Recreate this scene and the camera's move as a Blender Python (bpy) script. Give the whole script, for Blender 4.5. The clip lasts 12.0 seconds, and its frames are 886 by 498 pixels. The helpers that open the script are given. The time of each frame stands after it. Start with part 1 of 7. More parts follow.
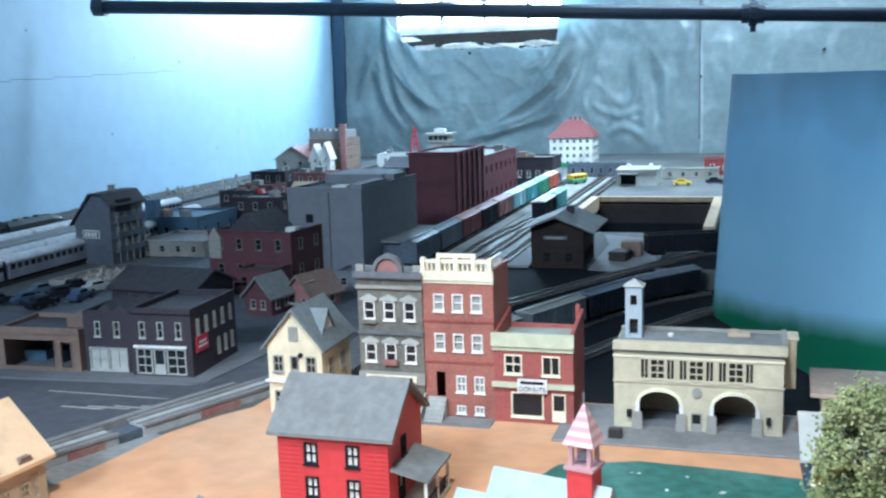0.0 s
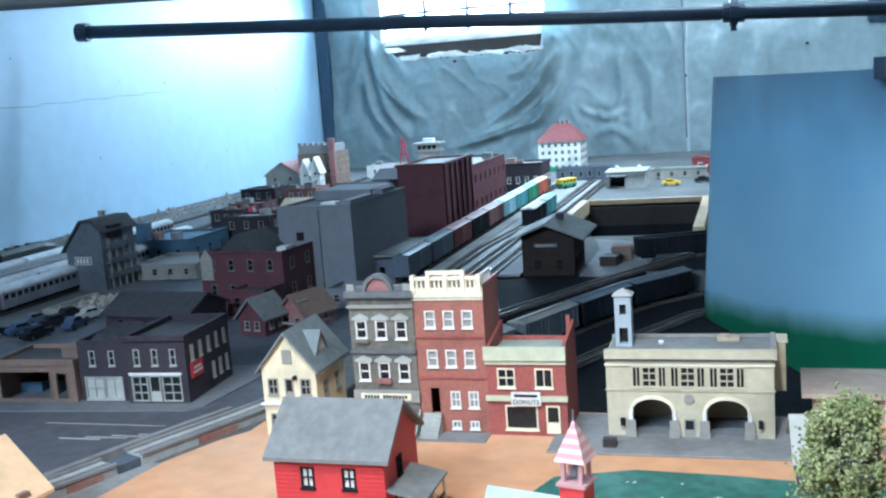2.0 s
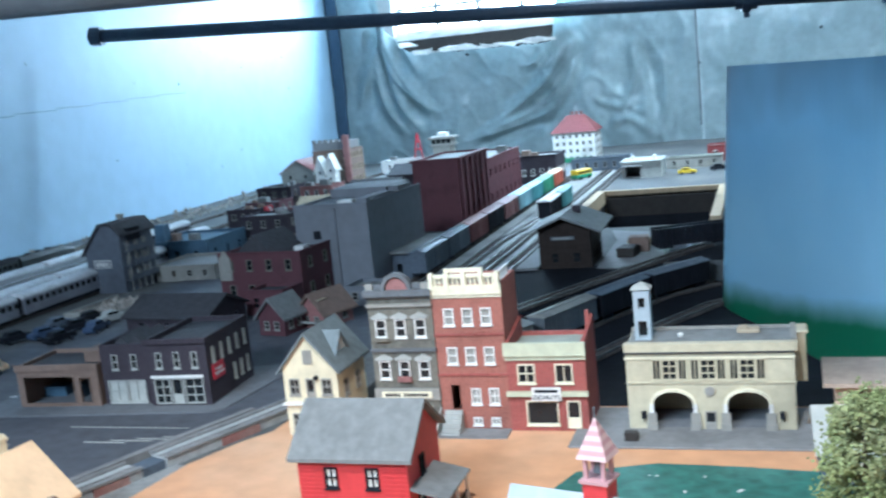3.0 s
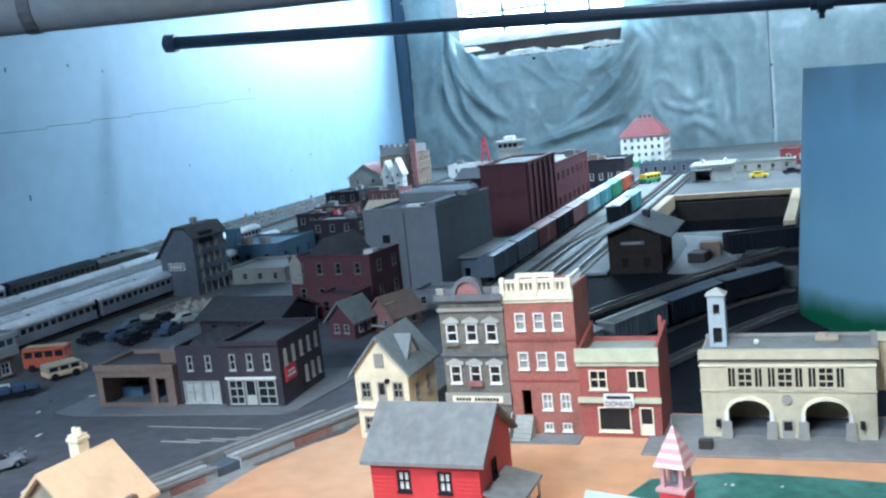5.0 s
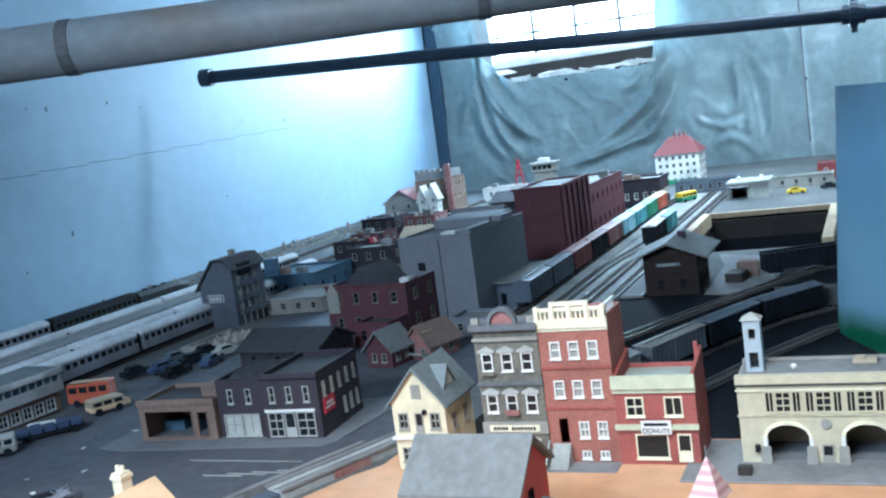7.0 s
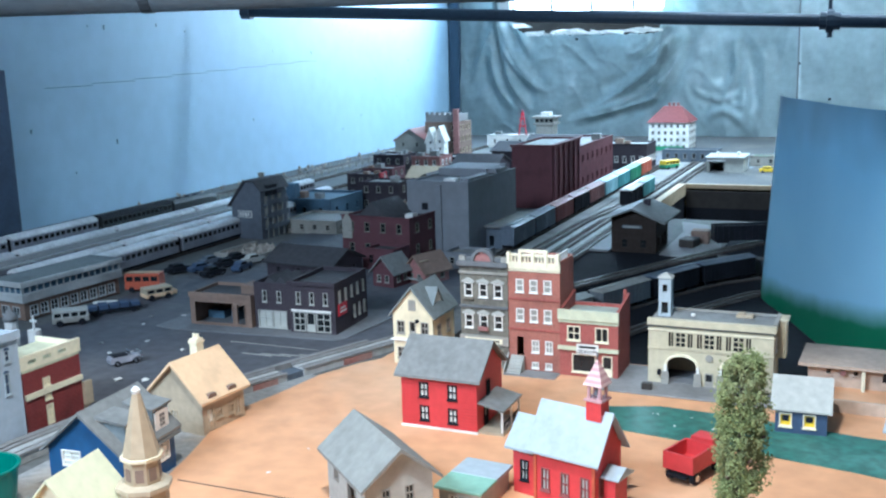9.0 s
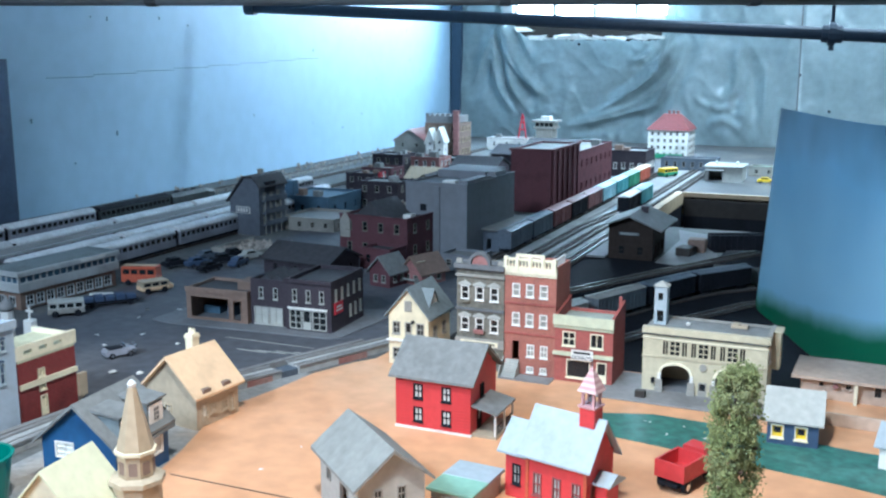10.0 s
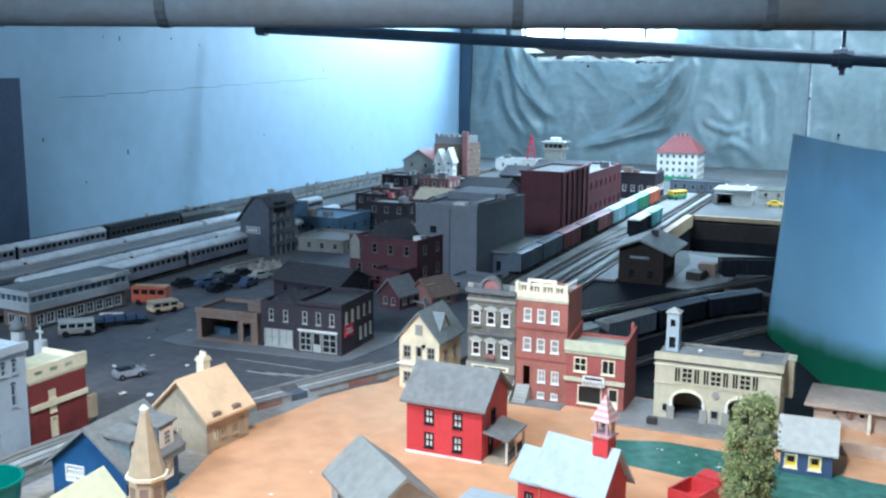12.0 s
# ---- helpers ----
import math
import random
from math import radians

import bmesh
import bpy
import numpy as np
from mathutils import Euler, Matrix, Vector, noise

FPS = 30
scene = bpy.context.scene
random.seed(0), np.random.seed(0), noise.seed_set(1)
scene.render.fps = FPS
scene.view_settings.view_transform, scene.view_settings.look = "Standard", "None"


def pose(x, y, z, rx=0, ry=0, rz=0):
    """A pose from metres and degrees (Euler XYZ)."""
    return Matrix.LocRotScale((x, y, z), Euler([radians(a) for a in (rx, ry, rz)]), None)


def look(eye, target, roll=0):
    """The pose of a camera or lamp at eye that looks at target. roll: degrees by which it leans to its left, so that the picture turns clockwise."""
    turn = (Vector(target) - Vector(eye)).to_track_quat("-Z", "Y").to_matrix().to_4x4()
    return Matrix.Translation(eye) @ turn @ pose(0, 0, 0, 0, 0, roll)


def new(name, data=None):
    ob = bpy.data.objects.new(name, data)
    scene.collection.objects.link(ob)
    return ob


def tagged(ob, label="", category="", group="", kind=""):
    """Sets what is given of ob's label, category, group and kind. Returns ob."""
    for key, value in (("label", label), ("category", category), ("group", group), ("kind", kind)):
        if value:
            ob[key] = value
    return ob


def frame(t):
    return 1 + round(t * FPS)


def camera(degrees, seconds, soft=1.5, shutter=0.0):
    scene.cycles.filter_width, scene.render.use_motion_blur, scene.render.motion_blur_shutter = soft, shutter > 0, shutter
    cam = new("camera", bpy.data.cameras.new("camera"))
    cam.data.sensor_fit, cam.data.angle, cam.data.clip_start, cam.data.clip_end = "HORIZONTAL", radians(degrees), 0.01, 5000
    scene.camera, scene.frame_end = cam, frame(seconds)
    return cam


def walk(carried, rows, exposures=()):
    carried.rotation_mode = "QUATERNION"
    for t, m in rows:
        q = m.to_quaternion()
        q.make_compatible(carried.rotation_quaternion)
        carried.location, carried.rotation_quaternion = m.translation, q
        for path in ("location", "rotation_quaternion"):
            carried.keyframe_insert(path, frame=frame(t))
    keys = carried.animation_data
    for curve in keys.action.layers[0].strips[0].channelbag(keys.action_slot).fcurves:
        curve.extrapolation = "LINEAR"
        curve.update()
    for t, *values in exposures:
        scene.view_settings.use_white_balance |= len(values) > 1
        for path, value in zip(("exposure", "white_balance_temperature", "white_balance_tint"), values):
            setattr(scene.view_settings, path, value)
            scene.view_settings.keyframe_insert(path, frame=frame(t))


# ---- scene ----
# A model railway in a room. Plan lengths are written in decimetres (U to the right, V away from the
# camera, along the tracks) and turned into metres by S. Table top z = 0.
S = 0.1
cam = camera(47.07, 12.0, soft=2.3, shutter=0.4)
PATH = [
    (0, (0.0000, 0.0000, 0.3227), (-0.5883, 1.8838, -0.0019), -1.84),
    (0.5, (0.0056, -0.0041, 0.3277), (-0.5267, 1.8969, 0.0066), -2.56),
    (1, (0.0074, -0.0048, 0.3316), (-0.5477, 1.8927, 0.0292), -3.54),
    (1.5, (0.0041, -0.0050, 0.3294), (-0.5630, 1.8844, -0.0001), -3.49),
    (2, (0.0078, -0.0030, 0.3339), (-0.5704, 1.8858, 0.0205), -4.23),
    (2.5, (0.0061, -0.0048, 0.3324), (-0.5543, 1.8898, 0.0220), -3.62),
    (3, (0.0080, -0.0049, 0.3392), (-0.6015, 1.8721, 0.0144), -5.72),
    (3.2, (0.0113, -0.0130, 0.3394), (-0.6671, 1.8485, 0.0660), -6.75),
    (4.8, (0.0028, -0.0085, 0.3389), (-0.7250, 1.8284, 0.0290), -5.95),
    (5, (0.0020, -0.0079, 0.3406), (-0.7265, 1.8296, 0.0362), -6.06),
    (5.5, (0.0047, -0.0067, 0.3410), (-0.7431, 1.8261, 0.0548), -6.13),
    (6, (0.0089, -0.0094, 0.3440), (-0.7649, 1.8156, 0.0786), -6.99),
    (6.5, (0.0070, -0.0135, 0.3459), (-0.7688, 1.8094, 0.0720), -7.14),
    (7, (0.0101, -0.0117, 0.3506), (-0.7849, 1.8057, 0.0961), -7.79),
    (7.3, (0.0296, -0.0448, 0.3689), (-0.7410, 1.7732, 0.0507), -5.93),
    (7.5, (0.0628, -0.0959, 0.3959), (-0.6450, 1.7320, -0.0013), -4.47),
    (7.7, (0.0818, -0.1607, 0.4189), (-0.6667, 1.6524, 0.0287), -3.81),
    (9.3, (0.1381, -0.3004, 0.4153), (-0.6566, 1.4949, 0.0341), -1.16),
    (9.5, (0.1377, -0.3026, 0.4178), (-0.6386, 1.5017, 0.0413), 0.01),
    (10, (0.1346, -0.3002, 0.4183), (-0.6507, 1.4983, 0.0329), -0.05),
    (10.5, (0.1339, -0.2997, 0.4167), (-0.6828, 1.4876, 0.0444), -0.72),
    (11, (0.1288, -0.3023, 0.4203), (-0.6925, 1.4870, 0.0680), -0.46),
    (11.5, (0.1273, -0.3022, 0.4211), (-0.6803, 1.4927, 0.0663), -0.02),
    (12, (0.1276, -0.3002, 0.4248), (-0.6725, 1.4992, 0.0756), 0.35),
]
walk(cam, [(t, look(eye, target, roll)) for t, eye, target, roll in PATH],
     [(0.0, 0.9, 5350, 3), (12.0, 0.9, 5350, 3)])

# ---------------------------------------------------------------- world and light
world = bpy.data.worlds.new("world")
scene.world = world
world.use_nodes = True
wn = world.node_tree
sky = wn.nodes.new("ShaderNodeTexSky")
sky.sky_type = "NISHITA"
sky.sun_disc = False
sky.sun_elevation, sky.sun_rotation = radians(40), radians(200)
wn.nodes["Background"].inputs[1].default_value = 0.15
wn.links.new(sky.outputs[0], wn.nodes["Background"].inputs[0])


def lamp(name, kind, power, color, m, **more):
    data = bpy.data.lights.new(name, kind)
    data.energy, data.color = power, color
    if "size" in more:
        data.shape, data.size, data.size_y = "RECTANGLE", more["size"], more["size_y"]
    if "spread" in more:
        data.spread = radians(more["spread"])
    if "cone" in more:
        data.spot_size, data.spot_blend, data.shadow_soft_size = radians(more["cone"]), more["blend"], more["soft"]
    ob = new(name, data)
    ob.matrix_world = m
    return ob


# daylight in the opening of the far window
lamp("window_daylight", "AREA", 20.0, (0.72, 0.88, 1.0), look((-1.16, 4.462, 0.72), (-1.16, 2.0, 0.45)), size=0.74, size_y=0.31)
# reflector lamp on the ceiling over the near end of the table
lamp("ceiling_lamp", "SPOT", 33.0, (1.0, 0.90, 0.80), look((-0.12, 0.05, 1.12), (-0.25, 0.375, 0.0)), cone=60, blend=0.22, soft=0.05)
# unseen fill light behind the camera, added to lift dark sides and the backdrop
lamp("rear_fill", "AREA", 15.5, (0.82, 0.90, 1.0), look((-0.75, -0.75, 1.22), (0.3, 1.5, 0.1)), size=0.9, size_y=0.4, spread=125)
# unseen fill over the far end of the table, added to brighten the sheeting
lamp("far_fill", "AREA", 27.0, (0.82, 0.93, 1.0), look((0.12, 2.75, 1.26), (-0.2, 3.9, 0.15)), size=1.2, size_y=0.12, spread=165)


# ---------------------------------------------------------------- materials
def material(name, color, rough=0.7, grain=60.0, vary=0.18, bump=0.15, metal=0.0, stain=None, island=0.0, coat=0.0):
    m = bpy.data.materials.new(name)
    m.use_nodes = True
    n, l = m.node_tree.nodes, m.node_tree.links
    b = n["Principled BSDF"]
    b.inputs["Roughness"].default_value, b.inputs["Metallic"].default_value = rough, metal
    b.inputs["Coat Weight"].default_value = coat
    co = n.new("ShaderNodeTexCoord")
    fine, big = n.new("ShaderNodeTexNoise"), n.new("ShaderNodeTexNoise")
    for t, s, d in ((fine, grain * 4, 6), (big, grain * 0.35, 3)):
        t.inputs["Scale"].default_value, t.inputs["Detail"].default_value = s, d
        l.new(co.outputs["Object"], t.inputs["Vector"])
    ramp = n.new("ShaderNodeMapRange")
    ramp.inputs["From Min"].default_value, ramp.inputs["From Max"].default_value = 0.3, 0.7
    ramp.inputs["To Min"].default_value, ramp.inputs["To Max"].default_value = 1 - vary, 1 + vary
    l.new(fine.outputs["Fac"], ramp.inputs["Value"])
    dirt = n.new("ShaderNodeMix")
    dirt.data_type = "RGBA"
    dirt.inputs["A"].default_value = (*color, 1)
    dirt.inputs["B"].default_value = (*(stain or [c * 0.62 for c in color]), 1)
    spot = n.new("ShaderNodeMapRange")
    spot.inputs["From Min"].default_value, spot.inputs["From Max"].default_value = 0.5, 0.75
    l.new(big.outputs["Fac"], spot.inputs["Value"])
    l.new(spot.outputs["Result"], dirt.inputs["Factor"])
    mul = n.new("ShaderNodeMix")
    mul.data_type, mul.blend_type = "RGBA", "MULTIPLY"
    mul.inputs["Factor"].default_value = 1
    l.new(dirt.outputs["Result"], mul.inputs["A"])
    l.new(ramp.outputs["Result"], mul.inputs["B"])
    out = mul.outputs["Result"]
    if island:
        g, r2, m2 = n.new("ShaderNodeNewGeometry"), n.new("ShaderNodeMapRange"), n.new("ShaderNodeMix")
        r2.inputs["To Min"].default_value, r2.inputs["To Max"].default_value = 1 - island, 1 + island
        m2.data_type, m2.blend_type = "RGBA", "MULTIPLY"
        m2.inputs["Factor"].default_value = 1
        l.new(g.outputs["Random Per Island"], r2.inputs["Value"])
        l.new(out, m2.inputs["A"])
        l.new(r2.outputs["Result"], m2.inputs["B"])
        out = m2.outputs["Result"]
    l.new(out, b.inputs["Base Color"])
    if bump:
        bp = n.new("ShaderNodeBump")
        bp.inputs["Strength"].default_value, bp.inputs["Distance"].default_value = bump, 0.002
        l.new(fine.outputs["Fac"], bp.inputs["Height"])
        l.new(bp.outputs["Normal"], b.inputs["Normal"])
    return m


def brick_material(name, color, mortar, course=0.0026):
    """Moulded brick courses at model size: relief and tone follow the courses."""
    m = material(name, color, 0.75, 80, 0.2, 0.0)
    n, l = m.node_tree.nodes, m.node_tree.links
    b = n["Principled BSDF"]
    co, sep, com = n.new("ShaderNodeTexCoord"), n.new("ShaderNodeSeparateXYZ"), n.new("ShaderNodeCombineXYZ")
    add = n.new("ShaderNodeMath")
    l.new(co.outputs["Object"], sep.inputs[0])
    l.new(sep.outputs["X"], add.inputs[0])
    l.new(sep.outputs["Y"], add.inputs[1])
    l.new(add.outputs[0], com.inputs["X"])
    l.new(sep.outputs["Z"], com.inputs["Y"])
    br = n.new("ShaderNodeTexBrick")
    br.inputs["Scale"].default_value = 1.0
    br.inputs["Brick Width"].default_value, br.inputs["Row Height"].default_value = course * 3, course
    br.inputs["Mortar Size"].default_value = course * 0.12
    l.new(com.outputs[0], br.inputs["Vector"])
    mix = n.new("ShaderNodeMix")
    mix.data_type = "RGBA"
    old = b.inputs["Base Color"].links[0].from_socket
    half = n.new("ShaderNodeMath")
    half.operation = "MULTIPLY"
    half.inputs[1].default_value = 0.45
    l.new(br.outputs["Fac"], half.inputs[0])
    l.new(half.outputs[0], mix.inputs["Factor"])
    l.new(old, mix.inputs["A"])
    mix.inputs["B"].default_value = (*mortar, 1)
    l.new(mix.outputs["Result"], b.inputs["Base Color"])
    bp = n.new("ShaderNodeBump")
    bp.invert = True
    bp.inputs["Strength"].default_value, bp.inputs["Distance"].default_value = 0.4, 0.0005
    l.new(br.outputs["Fac"], bp.inputs["Height"])
    l.new(bp.outputs["Normal"], b.inputs["Normal"])
    return m


M = dict(
    blue_wall=material("blue_wall_paint", (0.385, 0.54, 0.675), 0.5, 5, 0.04, 0.05, stain=(0.345, 0.50, 0.635)),
    plaster=material("grey_plaster", (0.45, 0.47, 0.47), 0.8, 8, 0.06),
    ceiling=material("ceiling_paint", (0.55, 0.60, 0.64), 0.8, 8, 0.05),
    concrete=material("concrete_floor", (0.22, 0.21, 0.20), 0.8, 10, 0.1),
    sheet=material("plastic_sheet", (0.37, 0.46, 0.48), 0.30, 9, 0.08, 0.1, stain=(0.27, 0.35, 0.37), coat=0.1),
    dark_post=material("dark_post", (0.03, 0.06, 0.10), 0.7, 10, 0.1),
    pipe_dark=material("dark_iron_pipe", (0.03, 0.05, 0.08), 0.5, 20, 0.15),
    pipe_grey=material("painted_pipe", (0.29, 0.325, 0.35), 0.55, 12, 0.1, 0.2, stain=(0.26, 0.235, 0.21)),
    street=material("street_paint", (0.083, 0.088, 0.103), 0.75, 14, 0.2, 0.2, stain=(0.125, 0.125, 0.13)),
    yard=material("yard_ground", (0.10, 0.105, 0.105), 0.85, 18, 0.2, 0.3, stain=(0.16, 0.155, 0.14)),
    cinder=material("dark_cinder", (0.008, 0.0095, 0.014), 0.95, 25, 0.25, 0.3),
    plywood=material("orange_ground", (0.65, 0.345, 0.18), 0.75, 9, 0.1, 0.12, stain=(0.72, 0.50, 0.33)),
    grass=material("green_painted_lawn", (0.042, 0.15, 0.12), 0.6, 22, 0.35, 0.3, stain=(0.09, 0.22, 0.19)),
    pave=material("grey_pavement", (0.24, 0.24, 0.24), 0.8, 30, 0.12),
    pave_dark=material("dark_pavement", (0.16, 0.17, 0.185), 0.8, 30, 0.12),
    wood=material("raw_lumber", (0.50, 0.38, 0.24), 0.7, 16, 0.15),
    wood_dark=material("dark_board", (0.032, 0.026, 0.022), 0.7, 16, 0.2),
    rail=material("steel_rail", (0.16, 0.15, 0.14), 0.55, 40, 0.1, 0.05, metal=0.6),
    ballast=material("pale_ballast", (0.31, 0.315, 0.305), 0.85, 30, 0.15, 0.3),
    tie=material("wooden_tie", (0.06, 0.05, 0.045), 0.85, 60, 0.2, island=0.3),
    red_brick=brick_material("red_brick", (0.35, 0.125, 0.092), (0.32, 0.17, 0.13)),
    donut_brick=brick_material("bright_red_brick", (0.34, 0.085, 0.07), (0.30, 0.13, 0.11)),
    dark_brick=brick_material("dark_brick", (0.05, 0.042, 0.054), (0.09, 0.08, 0.08)),
    deep_brick=brick_material("deep_red_brick", (0.105, 0.036, 0.046), (0.10, 0.05, 0.055)),
    maroon=brick_material("maroon_brick", (0.20, 0.028, 0.030), (0.17, 0.07, 0.06)),
    ware=brick_material("warehouse_brick", (0.12, 0.037, 0.046), (0.10, 0.045, 0.05)),
    stone=material("weathered_grey_stone", (0.165, 0.155, 0.125), 0.8, 40, 0.28, 0.25, stain=(0.07, 0.068, 0.065)),
    stone_dark=material("dark_cornice", (0.13, 0.14, 0.15), 0.7, 30, 0.15),
    cream=material("cream_siding", (0.74, 0.66, 0.46), 0.7, 30, 0.08),
    ivory=material("ivory_trim", (0.80, 0.74, 0.55), 0.65, 40, 0.08),
    firestone=material("pale_yellow_stone", (0.53, 0.48, 0.34), 0.75, 30, 0.1, 0.15),
    white=material("white_paint", (0.78, 0.77, 0.73), 0.6, 40, 0.06),
    grey_trim=material("grey_green_roofing", (0.34, 0.38, 0.33), 0.8, 25, 0.12),
    green_trim=material("sage_trim", (0.55, 0.56, 0.40), 0.7, 30, 0.1),
    slate=material("slate_roof", (0.17, 0.20, 0.21), 0.75, 35, 0.15, 0.25),
    grey_roof=material("grey_roof", (0.20, 0.205, 0.20), 0.75, 30, 0.15, 0.2),
    dark_roof=material("dark_roof", (0.05, 0.05, 0.057), 0.85, 30, 0.2, 0.2),
    red_paint=material("bright_red_siding", (0.56, 0.045, 0.05), 0.55, 40, 0.08, 0.1),
    pale_roof=material("pale_blue_roof", (0.37, 0.43, 0.47), 0.6, 35, 0.08),
    peach_roof=material("peach_roof", (0.80, 0.56, 0.34), 0.6, 30, 0.06),
    tan=material("tan_walls", (0.46, 0.38, 0.27), 0.75, 30, 0.1),
    tan_dark=material("brown_plaster", (0.225, 0.155, 0.12), 0.8, 30, 0.12),
    grey_side=material("grey_siding", (0.30, 0.29, 0.26), 0.75, 30, 0.1),
    barn_side=material("pale_grey_siding", (0.42, 0.43, 0.40), 0.75, 30, 0.1),
    grey_block=material("grey_block_wall", (0.185, 0.197, 0.22), 0.8, 14, 0.08, 0.15, stain=(0.15, 0.155, 0.165)),
    house_dark=material("dark_grey_stucco", (0.118, 0.135, 0.165), 0.8, 20, 0.12, 0.15),
    blue_house=material("royal_blue_wall", (0.02, 0.085, 0.21), 0.6, 30, 0.1),
    pale_blue=material("pale_blue_wall", (0.40, 0.47, 0.55), 0.65, 30, 0.06),
    navy=material("navy_wall", (0.045, 0.075, 0.14), 0.65, 30, 0.12),
    steel_blue=material("steel_blue_wall", (0.065, 0.125, 0.185), 0.6, 30, 0.12),
    yellow=material("yellow_paint", (0.80, 0.55, 0.03), 0.5, 30, 0.06),
    glass=material("dark_glass", (0.012, 0.015, 0.018), 0.25, 30, 0.1, 0.0),
    lit_glass=material("white_pane", (0.80, 0.79, 0.72), 0.25, 30, 0.05, 0.0),
    black=material("black_paint", (0.014, 0.016, 0.022), 0.65, 40, 0.2),
    silver=material("silver_car_body", (0.38, 0.39, 0.44), 0.33, 30, 0.1, 0.03, metal=0.3),
    # silver coach roof with the window's reflection put into its pale base colour
    silver_roof=material("coach_roof_gleam", (0.74, 0.75, 0.76), 0.28, 30, 0.12, 0.05),
    chrome=material("chrome", (0.75, 0.76, 0.78), 0.15, 30, 0.05, 0.0, metal=1.0),
    orange=material("orange_red_paint", (0.48, 0.10, 0.05), 0.5, 40, 0.12),
    pink=material("striped_pink_roof", (0.50, 0.29, 0.30), 0.6, 40, 0.06),
    pink_pale=material("faded_pink_shingle", (0.64, 0.46, 0.45), 0.65, 40, 0.1),
    roof_red=material("red_tile_roof", (0.25, 0.075, 0.075), 0.7, 35, 0.15),
    mint=material("mint_green", (0.26, 0.46, 0.36), 0.65, 30, 0.08),
    tub=material("green_plastic", (0.01, 0.17, 0.13), 0.3, 30, 0.05, 0.0),
    taupe=material("taupe_spire", (0.42, 0.33, 0.22), 0.7, 30, 0.08),
    pale_green=material("pale_cream_green_roof", (0.66, 0.65, 0.45), 0.65, 30, 0.06),
    teal=material("teal_paint", (0.10, 0.34, 0.36), 0.5, 40, 0.12),
    aqua=material("pale_aqua_paint", (0.33, 0.55, 0.60), 0.5, 40, 0.12),
    car_green=material("green_paint", (0.05, 0.27, 0.14), 0.5, 40, 0.12),
    car_brown=material("oxide_red_paint", (0.17, 0.05, 0.045), 0.6, 40, 0.18),
    car_rose=material("faded_rose_paint", (0.30, 0.14, 0.13), 0.6, 40, 0.18),
    car_slate=material("slate_grey_paint", (0.10, 0.125, 0.16), 0.6, 40, 0.18),
    leaf=material("green_foam_leaf", (0.215, 0.255, 0.10), 0.85, 60, 0.25, 0.2, stain=(0.27, 0.28, 0.15), island=0.35),
    bark=material("brown_trunk", (0.10, 0.07, 0.045), 0.85, 60, 0.2),
    shrub=material("pale_scrub", (0.35, 0.31, 0.27), 0.85, 60, 0.2, island=0.4),
    depot_brown=material("depot_brown", (0.035, 0.026, 0.022), 0.8, 30, 0.2),
    loco=material("dark_green_engine", (0.018, 0.026, 0.026), 0.6, 30, 0.15),
    barn_roof=material("stained_grey_roof", (0.25, 0.255, 0.24), 0.75, 22, 0.15, 0.2, stain=(0.15, 0.155, 0.14)),
    gravel=material("grey_gravel", (0.27, 0.275, 0.27), 0.85, 30, 0.18, 0.3, stain=(0.40, 0.33, 0.26)),
    rose_wall=material("pinkish_tan_stucco", (0.52, 0.40, 0.31), 0.75, 30, 0.1),
    bed=material("pale_grey_roadbed", (0.40, 0.415, 0.41), 0.85, 26, 0.16, 0.3, stain=(0.30, 0.31, 0.31)),
    brick_patch=material("faded_brick_facing", (0.30, 0.14, 0.12), 0.8, 40, 0.2, 0.2, stain=(0.34, 0.24, 0.2)),
    pale_grey=material("pale_grey_fascia", (0.50, 0.52, 0.52), 0.7, 30, 0.08),
    paper=material("white_scrap", (0.75, 0.75, 0.72), 0.7, 40, 0.05),
    sign_red=material("red_sign", (0.55, 0.03, 0.05), 0.5, 40, 0.05),
)


